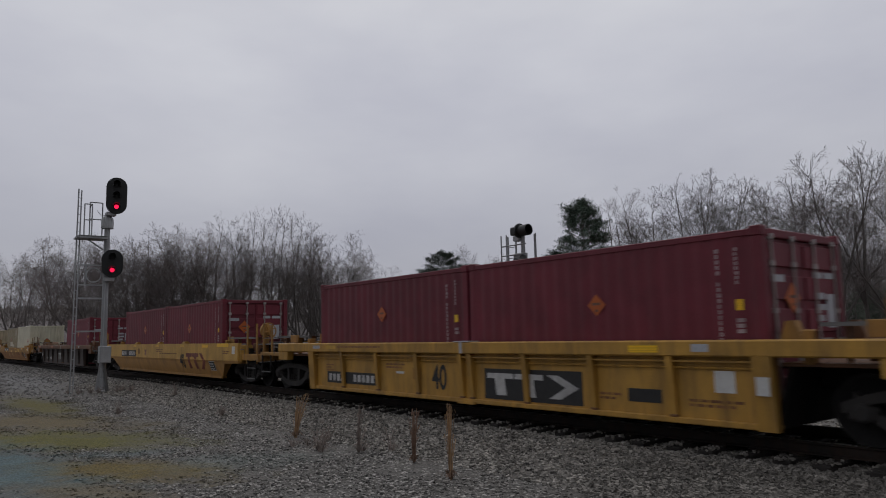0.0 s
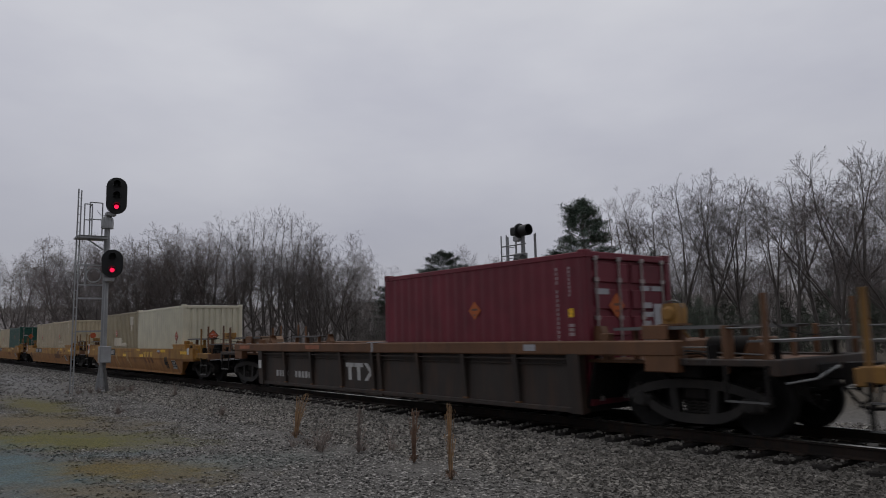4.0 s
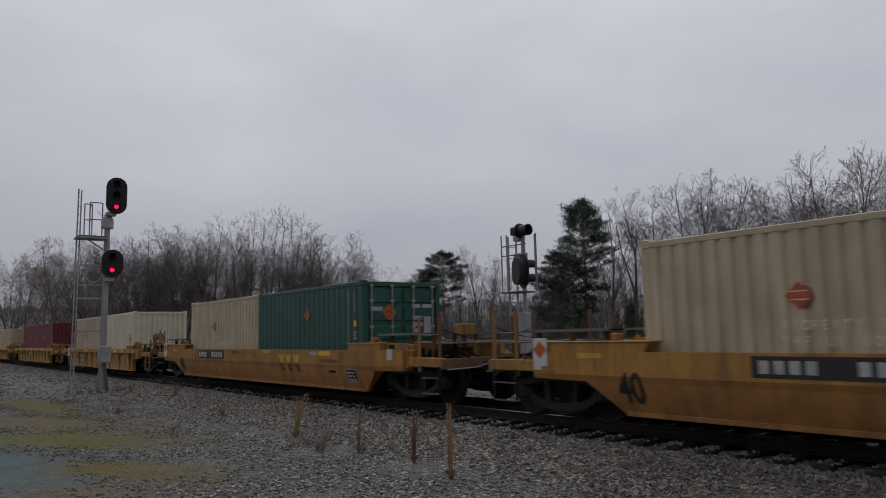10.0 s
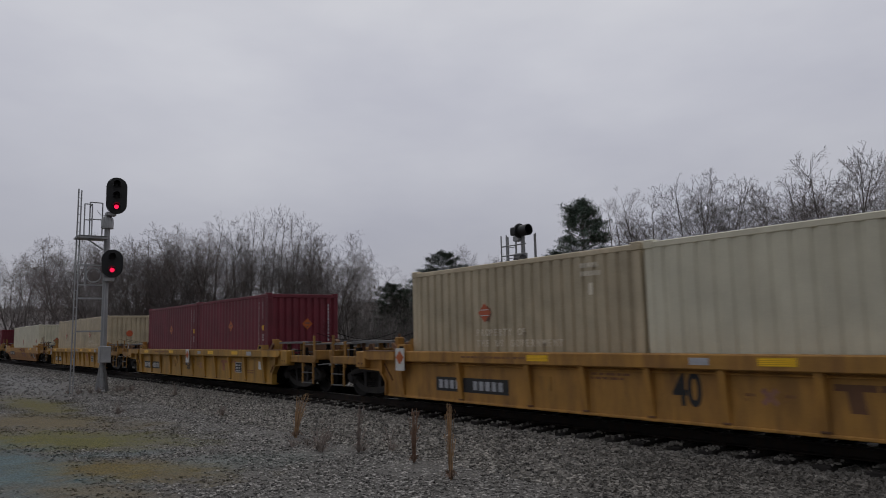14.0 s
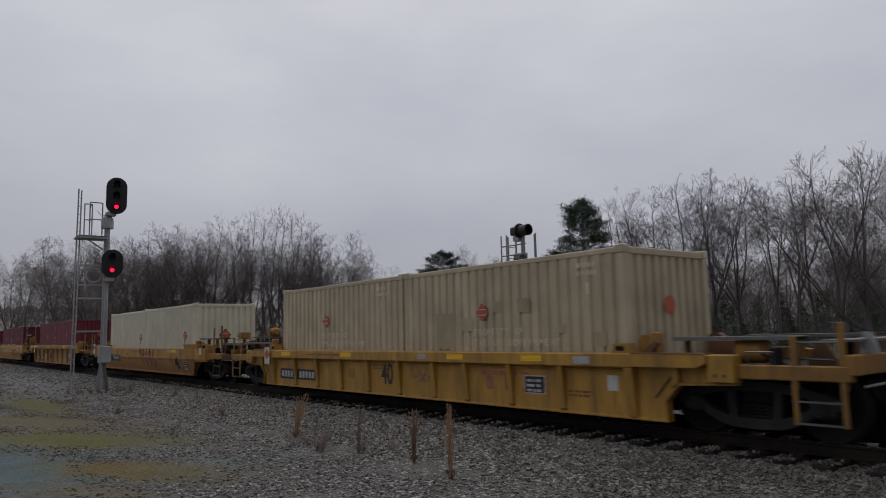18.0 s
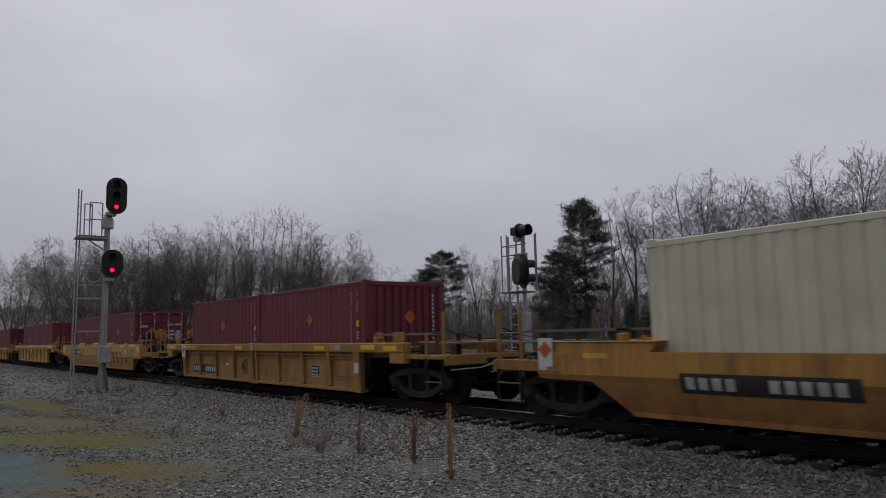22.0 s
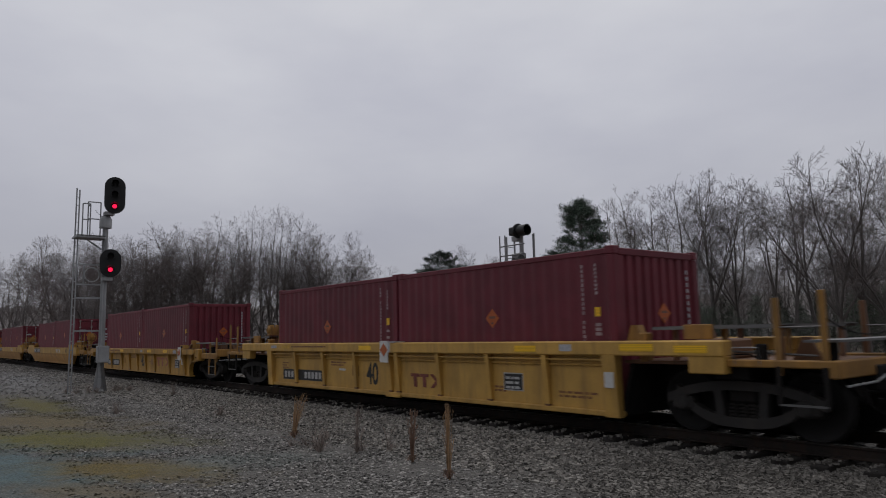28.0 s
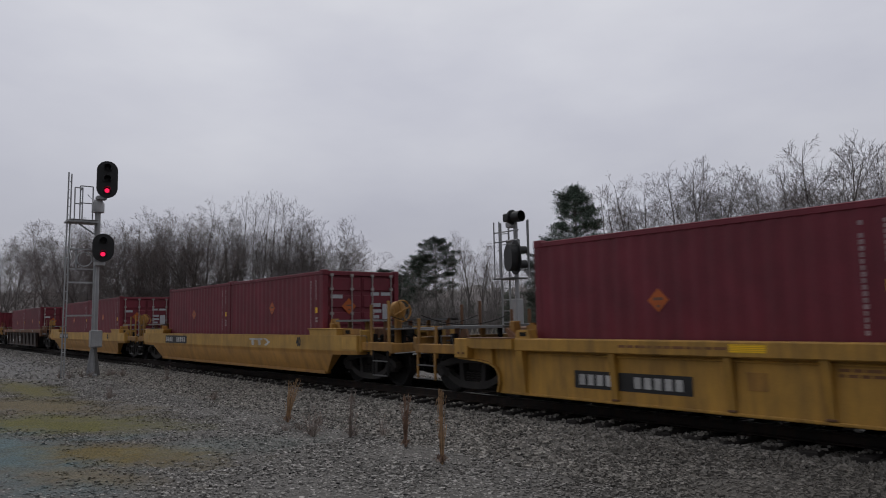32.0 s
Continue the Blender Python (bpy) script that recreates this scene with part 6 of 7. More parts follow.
part("cable_pipe", G().tube([(SX + 0.2, SY + 0.14, -0.35), (SX + 0.17, SY + 0.06, 0.3), (SX + 0.22, SY - 0.02, 0.72)], 0.055, 8), M_GRATE, sig, "dark cable pipe")
part("footing", G().box(SX - 0.35, SX + 0.35, SY - 0.35, SY + 0.35, -0.6, -0.325, 0.02), M_CONCRETE, sig, "low concrete footing")
jb = part("junction_box", G().box(SX + 0.10, SX + 0.40, SY - 0.21, SY + 0.19, 0.72, 1.34, 0.02), M_SIGGREY, sig, "pale steel junction box")
part("box_door", G().box(SX + 0.40, SX + 0.415, SY - 0.18, SY + 0.16, 0.76, 1.30), M_SIGGREY, jb)
part("mast_cap", G().lathe([(0.0, 0.0), (0.22, 0.0), (0.22, 0.34), (0.15, 0.46), (0.0, 0.46)], (SX, SY, 5.78), "z", 14), M_SIGGREY, sig)
face = (0.975, -0.22)
signal_head(sig, (SX + 0.32, SY + 0.22, 7.02), 1.42, face, True, "tall black signal head")
signal_head(sig, (SX + 0.32, SY + 0.14, 4.42), 1.06, face, True, "short black signal head")
for z in (6.25, 4.2, 3.75):
    part("head_bracket", G().box(SX - 0.02, SX + 0.30, SY - 0.10, SY + 0.24, z, z + 0.14, 0.015), M_SIGGREY, sig)
lad = ladder(sig, SX - 0.25, 5.60, -0.38, 7.22, (0.1, 0.03), (1, -0.55), M_SIGGREY, 0.32)
plat = part("platform", G().box(SX - 0.35, SX + 0.30, 5.55, SY - 0.05, 5.40, 5.45, 0.01), M_GRATE, sig, "small steel service platform")
part("platform_brace", G().tube([(SX, SY - 0.1, 4.95), (SX, 5.8, 5.40)], 0.03, 6), M_SIGGREY, plat)
part("platform_beam", G().box(SX - 0.37, SX + 0.32, 5.50, SY - 0.05, 5.33, 5.40, 0.01), M_SIGGREY, plat)
for x, y, top in ((SX + 0.27, 5.72, 6.62), (SX + 0.27, 5.98, 6.62), (SX - 0.3, 6.02, 6.80), (SX - 0.3, 6.10, 6.60), (SX - 0.3, SY - 0.12, 6.80)):
    part("guard_post", G().tube([(x, y, 5.45), (x, y, top)], 0.026, 6), M_SIGGREY, plat)
for a_, b_, z in (((SX + 0.27, 5.72), (SX + 0.27, 5.98), 6.62), ((SX - 0.3, 6.02), (SX - 0.3, SY - 0.12), 6.80), ((SX + 0.27, 5.72), (SX + 0.27, 5.98), 6.02),
                  ((SX - 0.3, 6.02), (SX - 0.3, SY - 0.12), 6.15), ((SX + 0.27, 5.98), (SX - 0.3, 6.02), 6.62)):
    part("guard_rail", G().tube([(*a_, z), (*b_, z)], 0.024, 6), M_SIGGREY, plat)
chain = [(SX + 0.27, 6.15 + 0.4 * t, 6.4 - 0.35 * t * (1 - t) * 2) for t in np.linspace(0, 1, 8)]
part("guard_chain", G().tube(chain, 0.010, 5), M_GALV, plat)
for z in (3.12, 1.9):
    part("ladder_tie", G().box(SX - 0.06, SX + 0.02, 5.62, SY - 0.08, z - 0.03, z + 0.03), M_SIGGREY, sig)
for k in (0.0, 0.07):
    hoop = [(SX + 0.05 + k, 6.14 + 0.26 * math.cos(t), 3.98 + 0.26 * math.sin(t)) for t in np.linspace(0, 2 * math.pi, 21)]
    part("cable_loop", G().tube(hoop, 0.022, 5), M_GALV, sig, "coiled grey cable" if k == 0 else "")
for z in (3.62, 4.36):
    part("loop_bracket", G().box(SX - 0.02, SX + 0.03, 5.66, SY - 0.08, z - 0.025, z + 0.025), M_SIGGREY, sig)
part("loop_post", G().box(SX - 0.02, SX + 0.03, 5.86, 5.91, 3.62, 4.36), M_SIGGREY, sig)
part("conduit", G().tube([(SX + 0.13, SY - 0.05, 1.3), (SX + 0.14, SY - 0.05, 3.2), (SX + 0.1, SY - 0.02, 3.8)], 0.022, 6), M_SIGGREY, sig)

far_sig = tagged(new("railway_signal"), "grey railway signal with two black heads seen from behind", "railway signal", "signals by the track")
FX, FY = -14.35, 14.3
part("mast", G().tube([(FX + 0.13, FY, -0.55), (FX + 0.13, FY, 4.35)], 0.062, 12), M_SIGGREY, far_sig)
part("base_casting", G().lathe([(0.0, 0.0), (0.3, 0.0), (0.3, 0.05), (0.13, 0.6), (0.0, 0.6)], (FX + 0.13, FY, -0.58), "z", 14), M_SIGGREY, far_sig)
hood = G().lathe([(0.0, 0.02), (0.215, 0.02), (0.215, -0.03), (0.10, -0.08), (0.0, -0.08)], (FX + 0.12, FY - 0.1, 4.38), "x", 20)
up = part("signal_head", hood, M_SIGBLACK, far_sig, "round black signal target")
part("hood", G().lathe([(0.14, 0.02), (0.15, 0.36), (0.16, 0.36), (0.155, 0.02)], (FX + 0.12, FY - 0.1, 4.38), "x", 18), M_SIGBLACK, up)
part("lamp_case", G().box(FX - 0.16, FX + 0.10, FY - 0.24, FY + 0.04, 4.26, 4.50, 0.03), M_SIGBLACK, up)
low = signal_head(far_sig, (FX + 0.30, FY - 0.22, 3.20), 0.96, (0.35, 0.94), False, "oblong black signal head")
for z, reach in ((4.10, 0.12), (3.60, 0.25), (2.86, 0.25)):
    part("head_bracket", G().box(FX - 0.12, FX + reach, FY - 0.16, FY + 0.06, z, z + 0.14, 0.012), M_SIGGREY, far_sig)
ladder(far_sig, FX - 0.42, FY + 0.1, -0.55, 4.30, (0, 0), (1, 0.1), M_SIGGREY, 0.30)
fp = part("platform", G().box(FX - 0.58, FX + 0.25, FY - 0.25, FY + 0.35, 2.62, 2.66, 0.008), M_GRATE, far_sig)
for x, y in ((FX - 0.56, FY - 0.2), (FX - 0.34, FY - 0.2), (FX + 0.30, FY + 0.3), (FX + 0.44, FY + 0.2)):
    part("guard_post", G().tube([(x, y, 2.66), (x, y, 4.30)], 0.020, 6), M_SIGGREY, fp)
for z in (3.70, 3.98):
    part("guard_rail", G().tube([(FX - 0.56, FY - 0.2, z), (FX + 0.44, FY - 0.2, z)], 0.020, 6), M_SIGGREY, fp)
cab = part("relay_case", G().box(FX + 0.0, FX + 0.26, FY - 0.16, FY + 0.12, -0.3, 2.05, 0.02), M_SIGGREY, far_sig, "tall grey cable case round the mast")
part("case_door", G().box(FX + 0.03, FX + 0.23, FY - 0.172, FY - 0.16, 0.2, 1.95), M_SIGGREY, cab)

pole = tagged(new("utility_pole"), "thin dark pole among bare trees", "pole")
part("shaft", G().tube([(-59.3, 9.75 + 7.0, -0.6), (-59.3, 9.75 + 7.0, 8.0)], 0.13, 10, 0.09), M_BARK, pole)
part("antenna", G().tube([(-59.3, 16.75, 8.0), (-59.3, 16.75, 10.4)], 0.03, 6, 0.015), M_GRATE, pole)


# ---- weeds by the track ----


def tuft(x, y, high, spread, count, material, seed, label, lean=(0.0, 0.0), heads=False):
    """A tuft of thin bent stalks rising from one root."""
    rng = random.Random(seed)
    z = ground_height(x, y) - 0.01
    root = tagged(new("weed_tuft"), label, "weed", "dead weeds in the gravel")
    root.location = (x, y, z)
    tall, low_ = G(), G()
    for k in range(count):
        t, r = rng.uniform(0, 6.28), spread * rng.random()
        h = high * rng.uniform(0.45, 1.0)
        b = (r * math.cos(t) * 0.22, r * math.sin(t) * 0.22)
        tip = (1.3 * r * math.cos(t) + lean[0] * h, 1.3 * r * math.sin(t) + lean[1] * h)
        mid = (b[0] + (tip[0] - b[0]) * 0.36, b[1] + (tip[1] - b[1]) * 0.36)
        droop = rng.uniform(0.0, 0.10) * h
        end = (tip[0] * 1.25, tip[1] * 1.25, h - droop)
        tall.tube([(b[0], b[1], 0), (mid[0], mid[1], h * 0.55), (tip[0], tip[1], h), end], 0.0050, 3, 0.0024)
        if heads and rng.random() < 0.5:
            tall.tube([(tip[0], tip[1], h * 0.93), (tip[0] + rng.uniform(-.03, .03), tip[1] + rng.uniform(-.03, .03), h * 1.04)], 0.013, 4, 0.004)
    for k in range(count):
        t, r = rng.uniform(0, 6.28), min(spread, 0.16) * rng.uniform(0.6, 1.6)
        low_.tube([(0, 0, 0), (r * math.cos(t) * 0.6, r * math.sin(t) * 0.6, 0.10 + 0.05 * rng.random()), (r * math.cos(t), r * math.sin(t), 0.06)], 0.005, 3, 0.002)
    part("stem_tuft", tall, material, root)
    part("leaf_rosette", low_, M_GREYWEED if material is M_GREYWEED else M_REDWEED, root)


tuft(-12.35, 6.22, 0.84, 0.11, 46, M_DRY, 1, "pale dry grass tuft in the gravel", (0.10, 0.12))
tuft(-10.0, 6.15, 0.80, 0.09, 20, M_GREYWEED, 2, "grey dead weed with a fluffy head", (0.02, 0.03), True)
tuft(-8.55, 6.20, 0.80, 0.07, 34, M_REDWEED, 3, "reddish dry grass tuft in the gravel", (0.0, 0.0), True)
tuft(-7.25, 5.83, 0.98, 0.075, 46, M_DRY, 4, "tall straw-coloured grass tuft in the gravel")
wr = random.Random(21)
for k in range(9):
    tuft(-10.6 + wr.uniform(-1.3, 1.0), 6.3 + wr.uniform(-0.6, 0.5), wr.uniform(0.18, 0.42), 0.20, 9, M_GREYWEED, 30 + k, "low greyish dead weed in the gravel", (0, 0), k % 2 == 0)
for k, (x, y, h) in enumerate(((-28.3, 6.1, 0.35), (-28.9, 5.5, 0.3), (-28.4, 5.72, 0.34), (-28.2, 6.35, 0.3), (-28.1, 7.1, 0.28), (-27.9, 7.4, 0.24), (-27.9, 6.9, 0.32), (-27.2, 7.2, 0.25), (-23.6, 7.6, 0.55), (-19.6, 4.9, 0.35), (-17.0, 6.6, 0.3))):
    tuft(x, y, h, 0.14, 22, M_GREYWEED, 50 + k, "small grey dead weed")

# ---- trees ----


def segments_mesh(name, segs, sides, material):
    """Tapered bars, one for each (start, end, radius, radius) of a list, as one mesh."""
    a = np.array([s[0] for s in segs], float)
    b = np.array([s[1] for s in segs], float)
    r0 = np.array([s[2] for s in segs], float)[:, None]
    r1 = np.array([s[3] for s in segs], float)[:, None]
    d = b - a
    d /= np.linalg.norm(d, axis=1, keepdims=True) + 1e-9
    ref = np.where(np.abs(d[:, 2:3]) < 0.8, np.array([[0, 0, 1.0]]), np.array([[1.0, 0, 0]]))
    u = np.cross(d, ref)
    u /= np.linalg.norm(u, axis=1, keepdims=True)
    w = np.cross(d, u)
    rings = []
    for base, r in ((a, r0), (b, r1)):
        for k in range(sides):
            t = 2 * math.pi * k / sides
            rings.append(base + r * (math.cos(t) * u + math.sin(t) * w))
    v = np.stack(rings, 1).reshape(-1, 3)
    q = np.array([(k, (k + 1) % sides, sides + (k + 1) % sides, sides + k) for k in range(sides)])
    f = (q[None] + (2 * sides) * np.arange(len(segs))[:, None, None]).reshape(-1, 4)
    return big_mesh(name, v, f, material)


TRUE_TOP = {}


def swing(d, angle, spin):
    """A direction turned away from d by an angle, round it by a spin."""
    a = Matrix.Rotation(spin, 3, d) @ d.orthogonal().normalized()
    return (Matrix.Rotation(angle, 3, a) @ d).normalized()


def bare_tree(seed, height, form, twig_mat, label, depth=4):
    """A leafless tree: leaders that run up through the crown, side limbs that bend upwards, and fine twigs on them.
    form: (bare share of the trunk, leaders, their spread in degrees, side limbs' reach against the height, limbs on a leader, crook, twig spacing)."""
    clear, leaders, fan, reach, limbs_on, crook, fine = form
    rng = random.Random(seed)
    limbs, twigs = [], []

    def grow(p, d, length, r, level, first, gap):
        n = (9, 5, 4, 2, 1)[level]
        dest = limbs if level < 2 else twigs
        spin = rng.uniform(0, 6.28)
        bend = (crook, crook * 1.6, 0.13, 0.15, 0.15)[level]
        lift = (0.02, 0.06, 0.05, 0.03, 0.02)[level]
        due = rng.random()
        for i in range(n):
            f = (i + 1) / n
            d = (d + Vector((rng.gauss(0, bend), rng.gauss(0, bend), rng.gauss(0, bend * 0.5) + lift))).normalized()
            q = p + d * (length / n)
            ra, rb = r * (1 - 0.91 * i / n), r * (1 - 0.91 * f)
            dest.append((p, q, max(ra, 0.0060), max(rb, 0.0042)))
            if level < depth and f > first:
                due += length / n / gap * (0.35 + 1.35 * f if level < 2 and leaders > 1 else 1.0)
                while due >= 1:
                    due -= 1
                    spin += 2.4 + rng.gauss(0, 0.4)
                    u = rng.random()
                    left = length * (1 - (i + u) / n)
                    ln = left * rng.uniform(0.45, 0.9) + height * (0.07, 0.030, 0.014, 0.012)[level]
                    if level == 0:
                        ln = min(ln, height * reach * rng.uniform(0.7, 1.2))
                    grow(p.lerp(q, u), swing(d, radians(rng.uniform(26, 60)), spin), ln, max(0.006, min(ra * 0.56, 0.004 + ln * 0.0100)), level + 1,
                         (0.0, 0.18, 0.12, 0.1, 0.0)[level + 1], height * fine * (0, 0.033, 0.026, 0.022, 1)[level + 1])
            p = q

    up = Vector((rng.gauss(0, 0.03), rng.gauss(0, 0.03), 1)).normalized()
    foot, r0 = Vector((0, 0, -0.4)), height * (0.0118 if leaders > 1 else 0.0062)
    p, d, stem = foot, up, height * clear + 0.4
    for i in range(5):
        d = (d + Vector((rng.gauss(0, 0.025), rng.gauss(0, 0.025), 0))).normalized()
        q = p + d * stem / 5
        limbs.append((p, q, r0 * (1.25 - 0.09 * i if i else 1.45), r0 * (1.16 - 0.09 * i)))
        p = q
    spin = rng.uniform(0, 6.28)
    for k in range(leaders):
        lean = radians(fan * (0.35 if k == 0 else rng.uniform(0.7, 1.25)))
        way = swing(d, lean, spin + 6.28 * k / max(1, leaders) + rng.gauss(0, 0.3))
        size = 1.0 if k == 0 else rng.uniform(0.78, 0.98)
        grow(p - d * 0.05 * k * height * clear, way, height * (1 - clear) * size / max(0.85, way.z), r0 * (0.85 if leaders == 1 else 0.66) * size, 0, 0.04, height * (1 - clear) / limbs_on)
    TRUE_TOP[seed - 11] = float(np.quantile([q[1][2] for q in twigs], 0.997))
    root = tagged(new("bare_tree"), label, "tree", "bare winter trees behind the track")
    part("trunk", segments_mesh("trunk", limbs, 5, M_BARK), None, root)
    part("crown", segments_mesh("crown", twigs, 3, twig_mat), None, root)
    return root


def pine_tree(seed, height, bare, width, label):
    """A pine: straight trunk, limbs in loose whorls, needles in flat plates on the limbs' outer halves, gaps between the tiers."""
    rng = random.Random(seed)
    limbs, vs, fs = [], [], []
    p = Vector((0, 0, -0.4))
    for i in range(10):
        q = Vector((0.04 * math.sin(i * 0.9 + seed), 0.04 * math.cos(i * 0.7), -0.4 + (height + 0.1) * (i + 1) / 10))
        limbs.append((p, q, height * 0.0135 * (1 - 0.088 * i), height * 0.0135 * (1 - 0.088 * (i + 1))))
        p = q

    def tuft_at(c, size, count):
        for _ in range(count):
            o = c + Vector((rng.gauss(0, size), rng.gauss(0, size), rng.gauss(0, size * 0.55)))
            d = Vector((rng.gauss(0, 1), rng.gauss(0, 1), abs(rng.gauss(0.5, 0.5)))).normalized() * rng.uniform(0.10, 0.20)
            e = d.orthogonal().normalized() * rng.uniform(0.015, 0.035)
            k = len(vs)
            vs.extend([tuple(o - e), tuple(o + e), tuple(o + d)])
            fs.append((k, k + 1, k + 2))

    z = height * bare
    while z < height - 0.15:
        g = (z - height * bare) / (height * (1 - bare))
        wide = width * min(1.0, 0.72 + 0.8 * g) * (max(0.0, 1 - g ** 2.6)) ** 0.7
        n = rng.randint(2, 3) if g < 0.3 else rng.randint(5, 6)
        s0 = rng.uniform(0, 6.28)
        for k in range(n):
            t = s0 + 6.28 * k / n + rng.gauss(0, 0.3)
            far = max(0.25, wide * rng.uniform(0.74, 1.06))
            a = Vector((0, 0, z + rng.uniform(-0.12, 0.12)))
            d = Vector((math.cos(t), math.sin(t), 0.12 + 0.55 * g + rng.gauss(0, 0.12)))
            mid, b = a + d * far * 0.55, a + d * far + Vector((0, 0, 0.06 * far))
            limbs.append((a, mid, 0.05 * (1.2 - g), 0.028 * (1.2 - g)))
            limbs.append((mid, b, 0.028 * (1.2 - g), 0.010))
            side = Vector((-math.sin(t), math.cos(t), 0))
            for q in range(4 + int(far * 5.2)):
                f = 1 - 0.62 * rng.random() ** 1.3
                off = side * rng.gauss(0, 0.26) * far * (1.3 - f) + Vector((0, 0, rng.gauss(0, 0.10)))
                c = a + d * far * f + off + Vector((0, 0, 0.05))
                if rng.random() < 0.5:
                    limbs.append((a + d * far * f * 0.75, c, 0.014, 0.007))
                tuft_at(c, 0.18, 22)
        z += rng.uniform(0.32, 0.54) * (1.15 - 0.45 * g)
    tuft_at(Vector((0, 0, height - 0.1)), 0.2, 40)
    root = tagged(new("evergreen_tree"), label, "tree", "evergreens behind the track")
    part("trunk", segments_mesh("trunk", limbs, 5, M_BARK), None, root)
    part("crown", big_mesh("crown", vs, fs, M_NEEDLE), None, root)
    return root


def cedar_tree(seed, height, width, label):
    """A dense low evergreen: short limbs all the way down, many small ragged sprays."""
    rng = random.Random(seed)
    limbs, vs, fs = [(Vector((0, 0, -0.4)), Vector((0.1, 0, height * 0.95)), height * 0.016, 0.02)], [], []
    n = int(height * 8)
    for i in range(n):
        g = (i + rng.random()) / n
        bulge = 0.75 + 0.35 * noise.noise(Vector((g * 5, seed, 0)))
        far = width * (1 - g ** 1.6) ** 0.8 * rng.uniform(0.5, 1.1) * bulge + 0.12
        t = rng.uniform(0, 6.28)
        d = Vector((math.cos(t), math.sin(t), rng.uniform(0.0, 0.5)))
        a = Vector((0, 0, height * (0.04 + 0.93 * g)))
        limbs.append((a, a + d * far, 0.04 * (1.2 - g), 0.012))
        for k in range(3 + int(far * 3)):
            c = a + d * far * rng.uniform(0.15, 1.05) + Vector((rng.gauss(0, 0.13), rng.gauss(0, 0.13), rng.gauss(0.05, 0.13)))
            for _ in range(18):
                o = c + Vector((rng.gauss(0, 0.16), rng.gauss(0, 0.16), rng.gauss(0, 0.11)))
                e = Vector((rng.gauss(0, 1), rng.gauss(0, 1), rng.gauss(0.5, 0.6))).normalized() * rng.uniform(0.08, 0.17)
                w = e.orthogonal().normalized() * rng.uniform(0.015, 0.035)
                m = len(vs)
                vs.extend([tuple(o - w), tuple(o + w), tuple(o + e)])
                fs.append((m, m + 1, m + 2))
    root = tagged(new("evergreen_tree"), label, "tree", "evergreens behind the track")
    part("trunk", segments_mesh("trunk", limbs, 5, M_BARK), None, root)
    part("crown", big_mesh("crown", vs, fs, M_CEDAR), None, root)
    return root


def plant_copy(src, x, y, scale, turn):
    """Sets the first one itself, then copies, at a place, size and turn."""
    m = Matrix.LocRotScale((x, y, ground_height(x, y)), Euler((0, 0, turn)), (scale, scale, scale))
    if src not in once:
        once.add(src)
        src.matrix_basis = m
        return src
    c = copy_thing(src, Matrix())
    c.matrix_basis = m
    return c


def plant(i, bearing, d, top):
    """A bare tree of the given kind at a bearing from the track and a distance, its crown ending at a slope up from the eye."""
    x, y = -d * math.cos(radians(bearing)), d * math.sin(radians(bearing))
    high = EYE.z + d * top - ground_height(x, y)
    return plant_copy(kinds[i], x, y, high / TRUE_TOP[i], tr.uniform(0, 6.28))


L_BARE = "leafless grey-brown hardwood tree behind the track"
FOREST, SLIM, OPEN, MANY, POLE = (0.30, 5, 25, 0.22, 8, 0.062, 0.95), (0.36, 4, 16, 0.17, 8, 0.06, 0.95), (0.24, 5, 38, 0.26, 8, 0.085, 0.92), (0.18, 4, 28, 0.22, 7, 0.09, 0.95), (0.36, 1, 4, 0.105, 21, 0.035, 0.85)
kinds = [bare_tree(11, 11, FOREST, M_TWIG, L_BARE), bare_tree(12, 11, FOREST, M_TWIG, L_BARE + ", forked"), bare_tree(13, 11, SLIM, M_BUDS, "slim " + L_BARE),
         bare_tree(14, 11, OPEN, M_BUDS, "broad-crowned " + L_BARE), bare_tree(15, 11, OPEN, M_TWIG, "broad-crowned " + L_BARE), bare_tree(16, 11, MANY, M_TWIG, L_BARE + ", several stems"),
         bare_tree(17, 11, POLE, M_BUDS, "tall thin " + L_BARE, 3), bare_tree(18, 11, POLE, M_TWIG, "tall thin " + L_BARE, 3), bare_tree(19, 11, SLIM, M_TWIG, "slim " + L_BARE),
         bare_tree(20, 11, FOREST, M_TWIG, "distant " + L_BARE, 3), bare_tree(21, 11, OPEN, M_BUDS, "distant " + L_BARE, 3), bare_tree(22, 11, MANY, M_TWIG, "distant " + L_BARE, 3)]
pines = [pine_tree(31, 11, 0.34, 2.45, "dark green pine with an uneven tiered crown"), pine_tree(33, 11, 0.42, 3.3, "dark green pine with a rounded crown"), pine_tree(35, 11, 0.25, 4.6, "low dark green pine with a broad crown")]
cedars = [cedar_tree(41, 6, 1.6, "dark green cedar at the wood's edge"), cedar_tree(42, 6, 2.1, "dark green cedar at the wood's edge")]
once = set()
tr = random.Random(77)
